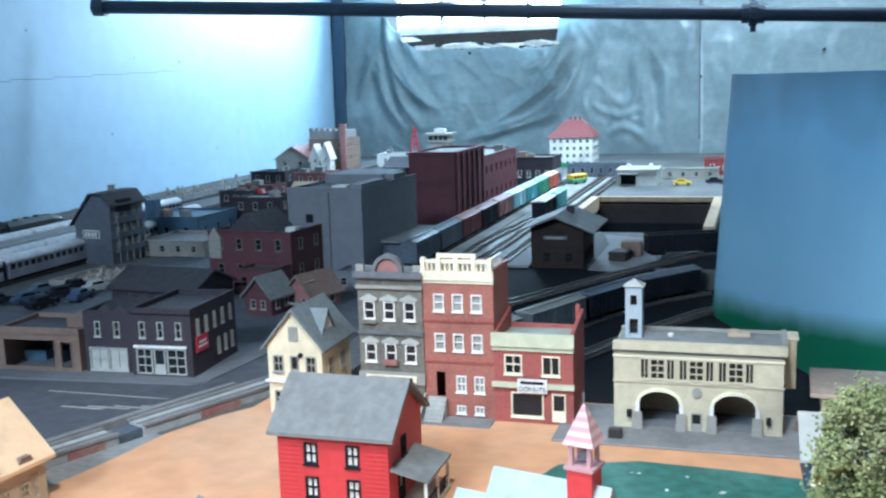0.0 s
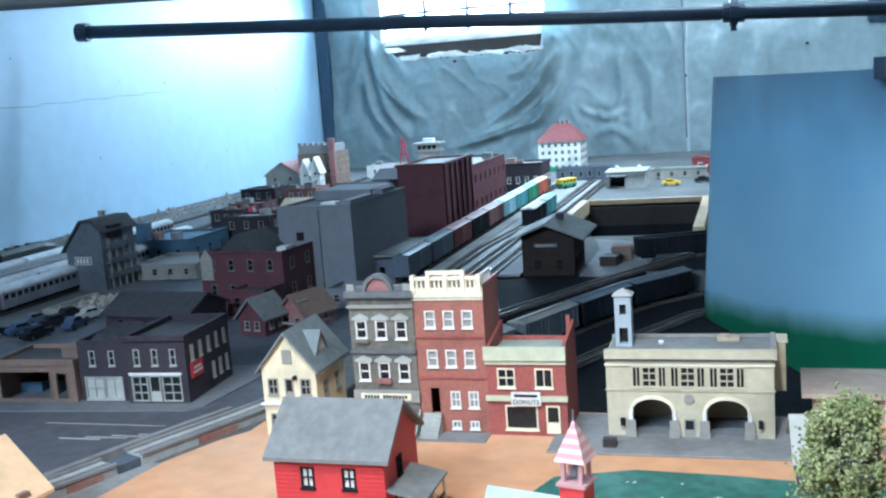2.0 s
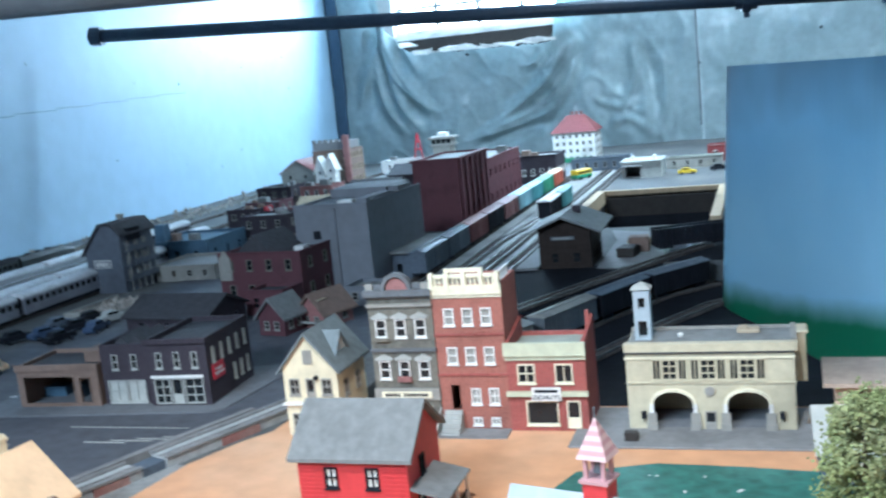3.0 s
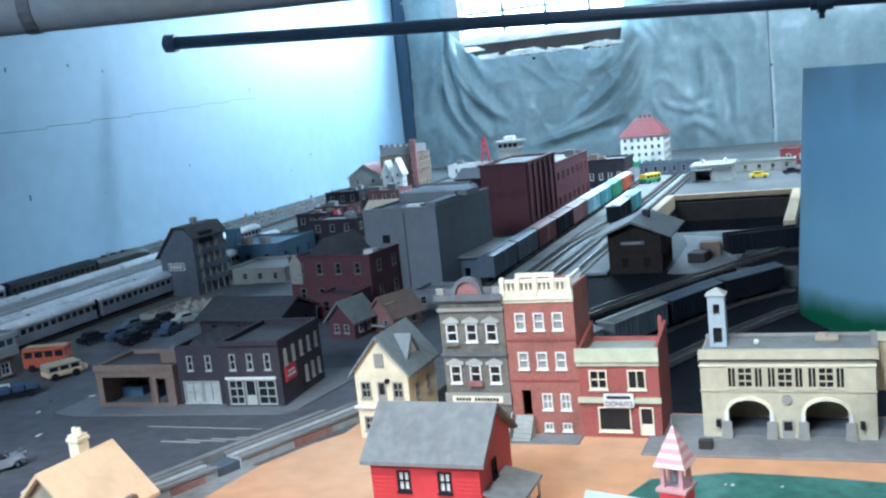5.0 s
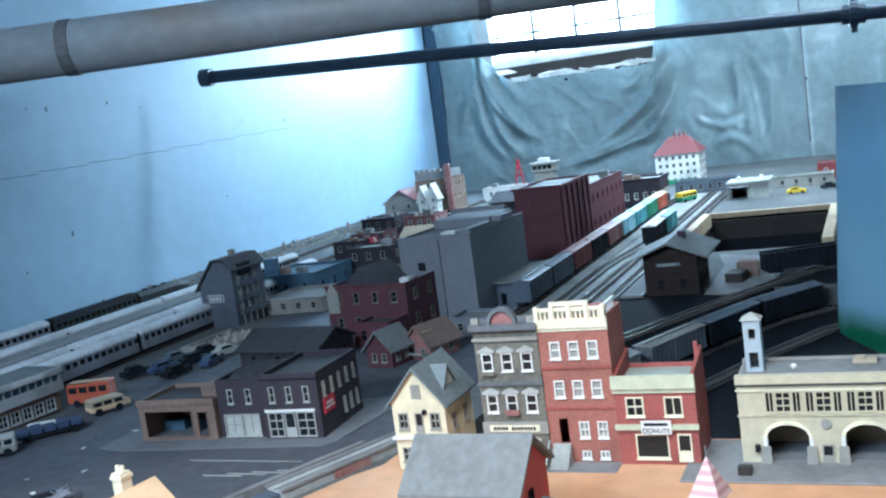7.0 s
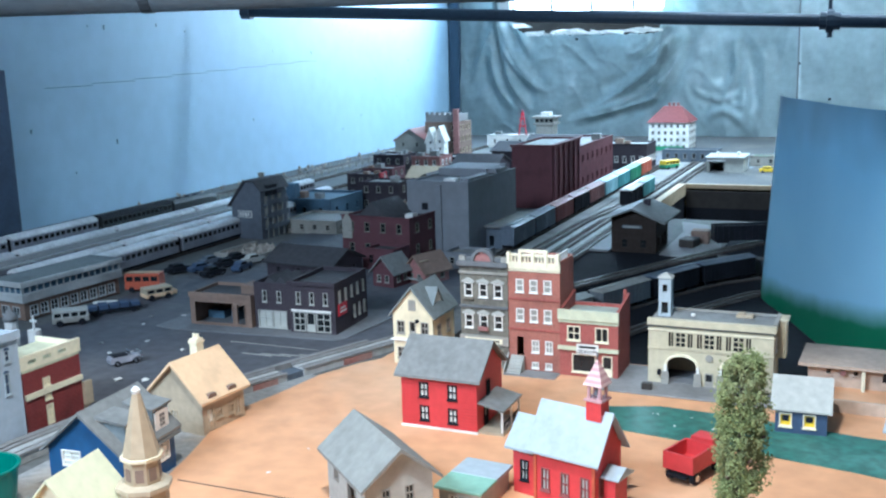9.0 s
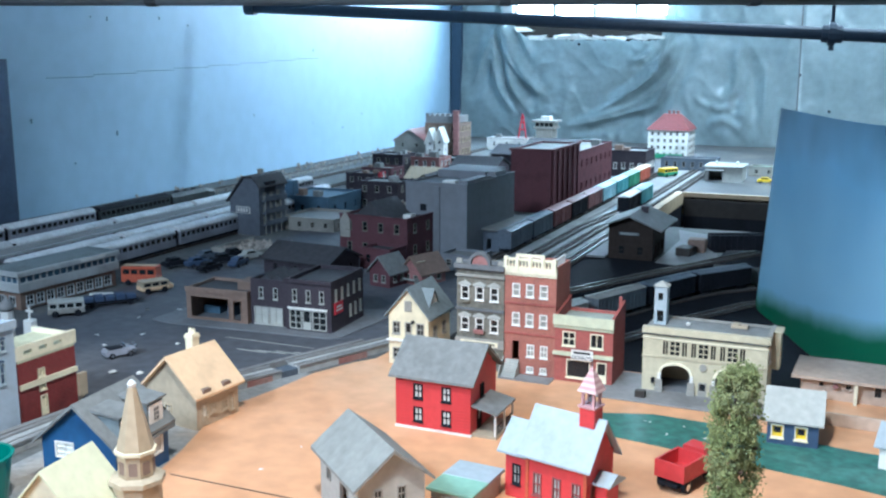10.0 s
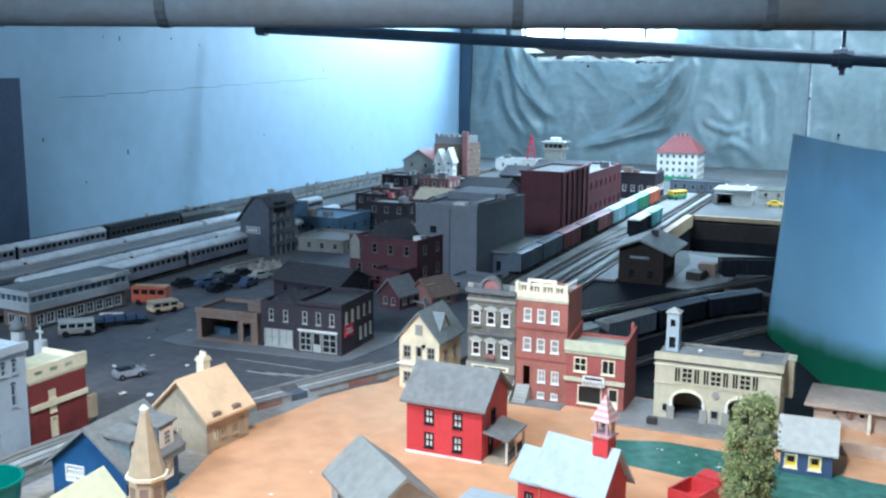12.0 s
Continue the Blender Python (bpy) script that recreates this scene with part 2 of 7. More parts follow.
def backdrop_material():
    """Hand-painted board: deep blue at the top, pale cloudy sky, a green hill along the bottom."""
    m = bpy.data.materials.new("painted_backdrop")
    m.use_nodes = True
    n, l = m.node_tree.nodes, m.node_tree.links
    b = n["Principled BSDF"]
    b.inputs["Roughness"].default_value = 0.28
    co, sep = n.new("ShaderNodeTexCoord"), n.new("ShaderNodeSeparateXYZ")
    l.new(co.outputs["Object"], sep.inputs[0])
    cloud, edge = n.new("ShaderNodeTexNoise"), n.new("ShaderNodeTexNoise")
    cloud.inputs["Scale"].default_value, edge.inputs["Scale"].default_value = 6.0, 9.0
    edge.inputs["Detail"].default_value = 5
    for t in (cloud, edge):
        l.new(co.outputs["Object"], t.inputs["Vector"])

    def height(noise_out, amount, slope=0.0):
        a = n.new("ShaderNodeMath")
        a.operation = "MULTIPLY_ADD"
        a.inputs[1].default_value = amount
        l.new(noise_out, a.inputs[0])
        fall = n.new("ShaderNodeMath")
        fall.operation = "MULTIPLY_ADD"
        fall.inputs[1].default_value = slope
        l.new(sep.outputs["X"], fall.inputs[0])
        l.new(sep.outputs["Z"], fall.inputs[2])
        l.new(fall.outputs[0], a.inputs[2])
        return a.outputs[0]

    up = n.new("ShaderNodeMapRange")
    up.inputs["From Min"].default_value, up.inputs["From Max"].default_value = 0.16, 0.44
    l.new(height(cloud.outputs["Fac"], 0.16), up.inputs["Value"])
    ramp = n.new("ShaderNodeValToRGB")
    e = ramp.color_ramp.elements
    e[0].color, e[1].color = (0.50, 0.77, 0.93, 1), (0.07, 0.135, 0.22, 1)
    mid = e.new(0.55)
    mid.color = (0.33, 0.60, 0.80, 1)
    l.new(up.outputs["Result"], ramp.inputs["Fac"])
    hill = n.new("ShaderNodeMapRange")
    hill.inputs["From Min"].default_value, hill.inputs["From Max"].default_value = 0.050, 0.014
    l.new(height(edge.outputs["Fac"], 0.05, -0.3), hill.inputs["Value"])
    mix = n.new("ShaderNodeMix")
    mix.data_type = "RGBA"
    l.new(hill.outputs["Result"], mix.inputs["Factor"])
    l.new(ramp.outputs["Color"], mix.inputs["A"])
    mix.inputs["B"].default_value = (0.045, 0.26, 0.135, 1)
    l.new(mix.outputs["Result"], b.inputs["Base Color"])
    return m


M["backdrop"] = backdrop_material()
for matte in ("cinder", "depot_brown", "dark_brick", "black"):  # specular turned down, so these dark surfaces have hardly any sheen
    M[matte].node_tree.nodes["Principled BSDF"].inputs["Specular IOR Level"].default_value = 0.15


# ---------------------------------------------------------------- mesh helpers
def box(bm, x0, y0, z0, x1, y1, z1):
    v = [bm.verts.new((x, y, z)) for z in (z0, z1) for x, y in ((x0, y0), (x1, y0), (x1, y1), (x0, y1))]
    for f in ((3, 2, 1, 0), (4, 5, 6, 7), (0, 1, 5, 4), (1, 2, 6, 5), (2, 3, 7, 6), (3, 0, 4, 7)):
        bm.faces.new([v[i] for i in f])
    return v


def boxes(*sizes):
    bm = bmesh.new()
    for s in sizes:
        box(bm, *s)
    return bm


def prism(bm, outline, y0, y1):
    """An outline in x and z drawn out from y0 to y1."""
    a = [bm.verts.new((x, y0, z)) for x, z in outline]
    b = [bm.verts.new((x, y1, z)) for x, z in outline]
    n = len(a)
    bm.faces.new(a)
    bm.faces.new(b[::-1])
    for i in range(n):
        bm.faces.new((a[i - 1], b[i - 1], b[i], a[i]))
    return bm


def tube(bm, rings, sides=10, cap=True):
    """Rings of (x, y, z, radius) stacked along z."""
    loops = []
    for x, y, z, r in rings:
        loops.append([bm.verts.new((x + r * math.cos(a), y + r * math.sin(a), z)) for a in np.arange(sides) * 2 * math.pi / sides])
    for p, q in zip(loops, loops[1:]):
        for i in range(sides):
            bm.faces.new((p[i - 1], p[i], q[i], q[i - 1]))
    if cap:
        bm.faces.new(loops[0][::-1])
        bm.faces.new(loops[-1])
    return bm


def rod(bm, a, b, r, sides=8):
    a, b = Vector(a), Vector(b)
    q = (b - a).to_track_quat("Z", "Y").to_matrix()
    ends = [[bm.verts.new(p + q @ Vector((r * math.cos(k), r * math.sin(k), 0))) for k in np.arange(sides) * 2 * math.pi / sides] for p in (a, b)]
    for i in range(sides):
        bm.faces.new((ends[0][i - 1], ends[0][i], ends[1][i], ends[1][i - 1]))
    bm.faces.new(ends[0][::-1])
    bm.faces.new(ends[1])
    return bm


def mesh_of(name, bm, mat, bevel=0.0, smooth=False):
    bmesh.ops.recalc_face_normals(bm, faces=bm.faces)
    if bevel:
        bmesh.ops.bevel(bm, geom=bm.edges[:], offset=bevel, segments=1, affect="EDGES")
    bmesh.ops.scale(bm, vec=(S, S, S), verts=bm.verts)
    me = bpy.data.meshes.new(name)
    bm.to_mesh(me)
    bm.free()
    me.materials.append(mat)
    if smooth:
        for p in me.polygons:
            p.use_smooth = True
    return me


def part(name, bm, mat, parent, label="", at=(0, 0, 0), turn=0.0, bevel=0.0, smooth=False):
    ob = new(name, mesh_of(name, bm, mat, bevel, smooth))
    ob.parent = parent
    ob.matrix_basis = pose(at[0] * S, at[1] * S, at[2] * S, 0, 0, turn)
    if label:
        tagged(ob, label)
    return ob


def thing(name, at, turn, label, category, group="", kind=""):
    ob = new(name)
    ob.empty_display_size = 0.01
    ob.matrix_basis = pose(at[0] * S, at[1] * S, at[2] * S, 0, 0, turn)
    return tagged(ob, label, category, group, kind)


def solid(name, bm, mat, label, category, at=(0, 0, 0), turn=0.0, group="", kind="", bevel=0.0, smooth=False):
    ob = new(name, mesh_of(name, bm, mat, bevel, smooth))
    ob.matrix_basis = pose(at[0] * S, at[1] * S, at[2] * S, 0, 0, turn)
    return tagged(ob, label, category, group, kind)


def panel(w, h, holes, th=0.03, top=None):
    """A wall w wide and h high in one piece, with through openings (x, z, width, height) and, if top is given, a gable rising to (x, z)."""
    bm = bmesh.new()
    xs = sorted({0.0, w, *(q for x, z, a, b in holes for q in (x, x + a))})
    zs = sorted({0.0, h, *(q for x, z, a, b in holes for q in (z, z + b))})
    grid = {}

    def vert(i, j, k):
        if (i, j, k) not in grid:
            grid[i, j, k] = bm.verts.new((xs[i], th * k, zs[j]))
        return grid[i, j, k]

    full = {(i, j) for i in range(len(xs) - 1) for j in range(len(zs) - 1)
            if not any(x < (xs[i] + xs[i + 1]) / 2 < x + a and z < (zs[j] + zs[j + 1]) / 2 < z + b for x, z, a, b in holes)}
    last = len(zs) - 2
    for i, j in full:
        for k in (0, 1):
            bm.faces.new([vert(a, b, k) for a, b in ((i, j), (i + 1, j), (i + 1, j + 1), (i, j + 1))])
        for (a, b), e0, e1 in (((i - 1, j), (i, j), (i, j + 1)), ((i + 1, j), (i + 1, j), (i + 1, j + 1)), ((i, j - 1), (i, j), (i + 1, j)), ((i, j + 1), (i, j + 1), (i + 1, j + 1))):
            if (a, b) not in full and not (top and j == last and b == j + 1):
                bm.faces.new((vert(*e0, 0), vert(*e0, 1), vert(*e1, 1), vert(*e1, 0)))
    if top:
        peak = [bm.verts.new((top[0], th * k, top[1])) for k in (0, 1)]
        for k in (0, 1):
            bm.faces.new([vert(i, last + 1, k) for i in range(len(xs))] + [peak[k]])
        for i in (0, len(xs) - 1):
            bm.faces.new((vert(i, last + 1, 0), vert(i, last + 1, 1), peak[1], peak[0]))
    return bm


def repeat(name, bm, mat, parent, places, turn=0.0):
    """The same small part at several places of its thing, on one mesh."""
    me = mesh_of(name, bm, mat)
    for p in places:
        ob = new(name, me)
        ob.parent = parent
        ob.matrix_basis = pose(p[0] * S, p[1] * S, p[2] * S, 0, 0, turn)


def window(parent, x, z, w, h, style, frame_mat, pane_mat):
    """A window in the opening at x, z of a wall part: frame with sash bars, glass set back, sill."""
    f = min(0.013, w * 0.13)
    win = part("door" if style == "door" else "window", boxes(
        (0, -0.012, 0, f, 0.02, h), (w - f, -0.012, 0, w, 0.02, h), (f, -0.012, h - f, w - f, 0.02, h), (f, -0.012, 0, w - f, 0.02, f)),
        frame_mat, parent, at=(x, 0, z))
    if style != "open":
        part("pane", boxes((f * 0.5, 0.012, f * 0.5, w - f * 0.5, 0.016, h - f * 0.5)), pane_mat, win)
    bars = []
    b = f * 0.35
    if style in ("sash", "grid"):
        bars.append((f, -0.006, h * 0.5 - b, w - f, 0.012, h * 0.5 + b))
    if style in ("grid", "shop", "pair"):
        bars.append((w * 0.5 - b, -0.004, f, w * 0.5 + b, 0.012, h - f))
    if style == "shop":
        bars += [(f, -0.004, h * q - b, w - f, 0.0115, h * q + b) for q in (0.33, 0.66)]
    if style == "door":
        bars.append((f, -0.004, f, w - f, 0.0115, h * 0.38))
    if bars:
        part("sash_bar", boxes(*bars), frame_mat, win)
    if style not in ("door", "open", "shop"):
        part("sill", boxes((-0.008, -0.022, -0.012, w + 0.008, 0.0, 0.0)), frame_mat, win)
    return win


FACE = {"f": lambda w, d: ((-w / 2, -d / 2, 0), 0, w), "r": lambda w, d: ((w / 2, -d / 2, 0), 90, d),
        "b": lambda w, d: ((w / 2, d / 2, 0), 180, w), "l": lambda w, d: ((-w / 2, d / 2, 0), 270, d)}


def walls(home, w, d, h, mat, holes=(), frame_mat=None, pane_mat=None, gable="", rise=0.0, th=0.03):
    """Four walls; holes are (face, x, z, width, height, style). gable 'v': gables front and back, 'u': left and right."""
    made = {}
    for face in "frbl":
        at, turn, run = FACE[face](w, d)
        inset = th if face in "rl" else 0.0
        mine = [q for q in holes if q[0] == face]
        has = rise and ((gable == "v" and face in "fb") or (gable == "u" and face in "rl"))
        bm = panel(run, h, [q[1:5] for q in mine], th, (run / 2, h + rise) if has else None)
        if inset:
            for v in bm.verts:
                v.co.x = min(max(v.co.x, inset), run - inset)
        made[face] = part("wall", bm, mat, home, at=at, turn=turn)
        for q in mine:
            if q[5] != "hole":
                window(made[face], *q[1:6], frame_mat or M["white"], (q[6] if len(q) > 6 else pane_mat) or M["glass"])
    return made


def flat_roof(home, w, d, h, mat, drop=0.06, name="roof"):
    return part(name, boxes((-w / 2 + 0.03, -d / 2 + 0.03, h - drop - 0.02, w / 2 - 0.03, d / 2 - 0.03, h - drop)), mat, home)


def pitched(home, w, d, h, rise, mat, along="v", over=0.05, th=0.025, lift=0.0):
    """Two roof slabs; the ridge runs along v (depth) or u (width)."""
    half, run = (w / 2, d / 2) if along == "v" else (d / 2, w / 2)
    sl = rise / half
    for s in (-1, 1):
        e = half + over
        out = [(0, h + rise + lift), (0, h + rise + th * 1.2 + lift), (s * e, h - over * sl + th + lift), (s * e, h - over * sl + lift)]
        bm = prism(bmesh.new(), out, -run - over, run + over)
        part("roof", bm, mat, home, turn=0 if along == "v" else 90)


def chimney(home, x, y, z, w=0.07, h=0.16, mat=None, pots=2):
    ch = part("chimney", boxes((-w / 2, -w / 2, 0, w / 2, w / 2, h), (-w * 0.6, -w * 0.6, h * 0.82, w * 0.6, w * 0.6, h * 0.92)), mat or M["tan"], home, at=(x, y, z))
    for i in range(pots):
        part("chimney_pot", tube(bmesh.new(), [((i - (pots - 1) / 2) * w * 0.5, 0, h, w * 0.2), ((i - (pots - 1) / 2) * w * 0.5, 0, h + w * 0.5, w * 0.16)], 8), mat or M["tan"], ch)


def row(face, x0, x1, count, z, w, h, style, *more):
    """Evenly spread openings along a face."""
    step = (x1 - x0) / count
    return [(face, x0 + step * (i + 0.5) - w / 2, z, w, h, style, *more) for i in range(count)]


def lettering(name, text, size, mat, parent, at, turn=(90, 0, 0), depth=0.004):
    cu = bpy.data.curves.new(name, "FONT")
    cu.body, cu.size, cu.extrude, cu.align_x, cu.align_y = text, size * S, depth * S, "CENTER", "CENTER"
    tmp = bpy.data.objects.new(name, cu)
    scene.collection.objects.link(tmp)
    me = bpy.data.meshes.new_from_object(tmp.evaluated_get(bpy.context.evaluated_depsgraph_get()))
    bpy.data.objects.remove(tmp)
    me.materials.clear()
    me.materials.append(mat)
    ob = new(name, me)
    ob.parent = parent
    ob.matrix_basis = pose(at[0] * S, at[1] * S, at[2] * S, *turn)
    return ob


# ---------------------------------------------------------------- the room
def slab(u0, v0, u1, v1, holes, z0, z1):
    """A horizontal slab with rectangular openings (u, v, width, depth)."""
    bm = panel(u1 - u0, v1 - v0, [(a - u0, b - v0, c, d) for a, b, c, d in holes], z1 - z0)
    for v in bm.verts:
        v.co = Vector((u0 + v.co.x, v0 + v.co.z, z0 + v.co.y))
    return bm


def sheet_poly(points, z0, z1):
    bm = bmesh.new()
    a = [bm.verts.new((u, v, z0)) for u, v in points]
    b = [bm.verts.new((u, v, z1)) for u, v in points]
    bm.faces.new(a[::-1])
    bm.faces.new(b)
    for i in range(len(a)):
        bm.faces.new((a[i - 1], a[i], b[i], b[i - 1]))
    return bm


W_U, C_V = -18.4, 43.9
solid("floor", boxes((-19.4, -16, -10.5, 14, 45, -9.5)), M["concrete"], "grey concrete floor of the layout room", "floor", kind="structure")
solid("ceiling", boxes((-19.4, -16, 13, 14, 45, 14)), M["ceiling"], "pale painted ceiling over the layout", "ceiling", kind="structure")
solid("wall_west", boxes((W_U - 1, -16, -9.5, W_U, 45, 13)), M["blue_wall"], "long sky-blue painted wall behind the passenger trains", "wall", kind="structure")
solid("wall_east", boxes((13, -16, -9.5, 14, C_V, 13)), M["plaster"], "plain grey side wall", "wall", kind="structure")
solid("wall_south", boxes((W_U, -16, -9.5, 13, -15, 13)), M["plaster"], "plain grey wall behind the viewer", "wall", kind="structure")
bm = panel(13 - W_U, 22.5, [(-15.5 - W_U, 15.0, 7.8, 3.4)], 1.0)
solid("wall_north", bm, M["plaster"], "grey end wall with a window opening behind the sheeting", "wall", at=(W_U, C_V, -9.5), kind="structure")

win = thing("window_1", (-15.5, C_V + 0.3, 5.5), 0, "bright steel-framed window above the torn sheeting", "window", kind="structure")
part("window_frame", boxes((0, 0, 0, 7.8, 0.3, 0.22), (0, 0, 3.2, 7.8, 0.3, 3.4), (0, 0, 0.22, 0.15, 0.3, 3.2), (7.65, 0, 0.22, 7.8, 0.3, 3.2)), M["white"], win)
for i in (1, 2, 3):
    part("mullion", boxes((1.95 * i - 0.07, 0.05, 0.22, 1.95 * i + 0.07, 0.25, 3.2)), M["grey_roof"], win)
part("mullion", boxes((0.15, 0.06, 1.13, 7.65, 0.24, 1.25)), M["grey_roof"], win)
# dark strip added for the shade on the wall between sill and sheeting
part("gap_shade_strip", boxes((-0.1, -0.62, -1.3, 7.9, -0.35, -0.22)), M["wood_dark"], win, "dark strip standing for the shaded gap under the sill")
part("window_sill", boxes((-0.2, -0.5, -0.2, 8.0, 0.0, -0.004)), M["white"], win, "ragged white sill")
for i in range(4):
    g = bpy.data.materials.get("window_glass") or material("window_glass", (0.95, 0.97, 1.0), 0.02, 30, 0.0, 0.0)
    g.node_tree.nodes["Principled BSDF"].inputs["Transmission Weight"].default_value = 1.0
    pane = part("pane", boxes((0.2 + 1.95 * i, 0.14, 0.23, 1.9 + 1.95 * i, 0.16, 3.19)), g, win)
    pane.visible_shadow = False

# plain bright sky outside
sky_mat = bpy.data.materials.new("bright_sky")
sky_mat.use_nodes = True
nd = sky_mat.node_tree.nodes["Principled BSDF"]
nd.inputs["Emission Color"].default_value, nd.inputs["Emission Strength"].default_value = (0.92, 0.97, 1.0, 1), 3.0
solid("backdrop", boxes((-24, 56, -2, 2, 56.2, 18)), sky_mat, "overcast white sky outside the window", "sky", kind="structure")


# folds of the sheeting: (start, bend, end) in u and z, depth, width
LEFT_FOLDS = [(-15.8, 5.9, -15.4, 3.6, -13.7, 2.2, 0.34, 0.22), (-15.8, 5.5, -15.8, 3.0, -14.1, 1.0, 0.36, 0.24), (-16.1, 5.0, -16.5, 2.5, -14.6, 0.9, 0.28, 0.22),
              (-15.3, 5.6, -14.5, 4.5, -14.2, 3.5, 0.16, 0.2), (-15.7, 5.9, -16.8, 3.9, -17.2, 2.3, 0.2, 0.25), (-15.6, 4.3, -15.1, 2.8, -13.2, 1.9, 0.22, 0.18)]
RIGHT_FOLDS = [(-7.3, 4.7, -8.0, 3.7, -9.4, 3.2, 0.30, 0.26), (-7.5, 4.4, -8.3, 2.6, -11.8, 1.0, 0.40, 0.26), (-7.9, 2.7, -8.9, 1.5, -12.3, 0.9, 0.36, 0.2),
               (-8.2, 1.8, -9.8, 1.1, -12.7, 0.6, 0.28, 0.18), (-8.6, 4.3, -8.9, 3.6, -9.7, 3.7, 0.22, 0.16), (-7.2, 4.3, -7.7, 2.0, -9.3, 1.1, 0.24, 0.2),
               (-6.6, 2.1, -5.9, 1.3, -4.5, 1.9, 0.13, 0.11), (-6.0, 0.8, -5.1, 1.7, -4.2, 0.1, 0.15, 0.14), (-5.9, 1.9, -5.4, 1.2, -5.2, 1.9, 0.12, 0.1), (-5.2, 1.7, -4.8, 1.1, -4.4, 1.5, 0.12, 0.1)]
SLACK_FOLDS = [(-4.6, 3.3, -4.4, 1.7, -4.5, 0.4, 0.20, 0.24), (-3.7, 3.5, -3.5, 1.6, -3.9, 0.0, 0.18, 0.26), (-5.0, 4.1, -4.6, 2.5, -5.4, 1.8, 0.22, 0.24),
               (-1.2, 5.2, -0.8, 2.6, -1.4, 0.2, 0.10, 0.35), (0.6, 4.6, 0.2, 2.4, 0.9, 0.3, 0.12, 0.3)]


def torn_top(u):
    """Upper edge of the sheeting: torn down below the window, up to the ceiling beside it."""
    edge = 4.55 + 0.02 * (-8.9 - u) + 1.2 * max(0.0, (-14.2 - u) / 1.5) ** 1.6
    edge += 0.13 * noise.noise((u * 2.3, 1, 0)) + 0.07 * noise.noise((u * 7, 5, 0))
    side = max(min((-15.75 - u) / 0.45, 1.0), min((u + 8.3) / 0.7, 1.0), 0.0)
    return edge + (10.5 - edge) * side ** 1.5


def sheeting(u_from, u_to, nu):
    """Grey plastic sheeting hung over the end wall, pulled into folds from its fixings beside the window."""
    nv = 100
    us = np.linspace(u_from, u_to, nu + 1)
    tops = np.array([torn_top(u) for u in us])
    U = np.repeat(us[:, None], nv + 1, 1)
    Z = -0.2 + (tops[:, None] + 0.2) * np.linspace(0, 1, nv + 1)[None, :] ** 0.9
    Y = np.zeros_like(U)
    for fold in LEFT_FOLDS + RIGHT_FOLDS + SLACK_FOLDS:
        a, b, c, depth, wide = np.array(fold[0:2]), np.array(fold[2:4]), np.array(fold[4:6]), fold[6], fold[7]
        best, signed, along = np.full(U.shape, 1e9), np.zeros_like(U), np.zeros_like(U)
        for s in np.linspace(0, 1, 36):
            p = a * (1 - s) ** 2 + 2 * b * s * (1 - s) + c * s * s
            q = 2 * (b - a) * (1 - s) + 2 * (c - b) * s
            q = q / np.hypot(*q)
            du, dz = U - p[0], Z - p[1]
            r = np.hypot(du, dz)
            hit = r < best
            best[hit], along[hit] = r[hit], s
            signed[hit] = (np.sign(q[0] * dz - q[1] * du) * r)[hit]
        fade = np.clip(np.minimum(along * 5 + 0.25, (1 - along) * 3), 0, 1)
        Y -= 1.2 * depth * fade * np.exp(-(np.abs(signed) / (0.85 * wide)) ** 1.2)
        Y += 0.55 * depth * fade * np.exp(-((best - 2.0 * wide) / (wide * 1.2)) ** 2)
    bm = bmesh.new()
    grid = {}
    for i in range(nu + 1):
        for j in range(nv + 1):
            u, z = U[i, j], Z[i, j]
            y = Y[i, j] + 0.30 * noise.noise((u * 0.3, z * 0.3, 3.0)) + 0.05 * noise.noise((u * 0.9, z * 0.7, 5.0))
            y -= 0.07 * (1 - abs(noise.noise((u * 0.8 + z * 0.3, z * 0.35 - u * 0.2, 23)))) ** 8
            b = math.hypot((u + 4.9) / 1.2, (z - 0.9) / 1.1)
            y -= 0.28 * max(0.0, 1 - b * b)
            y += 0.035 * noise.noise((u * 2.2, z * 1.8, 1)) + 0.018 * noise.noise((u * 5, z * 4.4, 2))
            grid[i, j] = bm.verts.new((u, y, z))
    for i in range(nu):
        for j in range(nv):
            bm.faces.new((grid[i, j], grid[i + 1, j], grid[i + 1, j + 1], grid[i, j + 1]))
    bmesh.ops.solidify(bm, geom=bm.faces[:], thickness=0.02)
    return bm


ps = thing("plastic_sheeting", (0, C_V - 0.75, 0), 0, "wrinkled grey plastic sheeting hung across the end wall", "sheeting")
part("sheet", sheeting(-17.9, -2.1, 190), M["sheet"], ps, smooth=True)
part("sheet", sheeting(-2.3, 12.8, 90), M["sheet"], ps, at=(0, -0.06, 0), smooth=True)
part("seam_tape", boxes((-2.32, -0.36, 0.6, -2.26, -0.34, 6.5)), M["stone_dark"], ps, "dark taped seam")
for q in ((-11.9, 4.4), (-1.0, 1.6), (-2.25, 3.1), (2.4, 4.0)):
    part("nail_head", rod(bmesh.new(), (q[0], -0.35, q[1]), (q[0], -0.2, q[1]), 0.06, 8), M["black"], ps)
rg = random.Random(2)
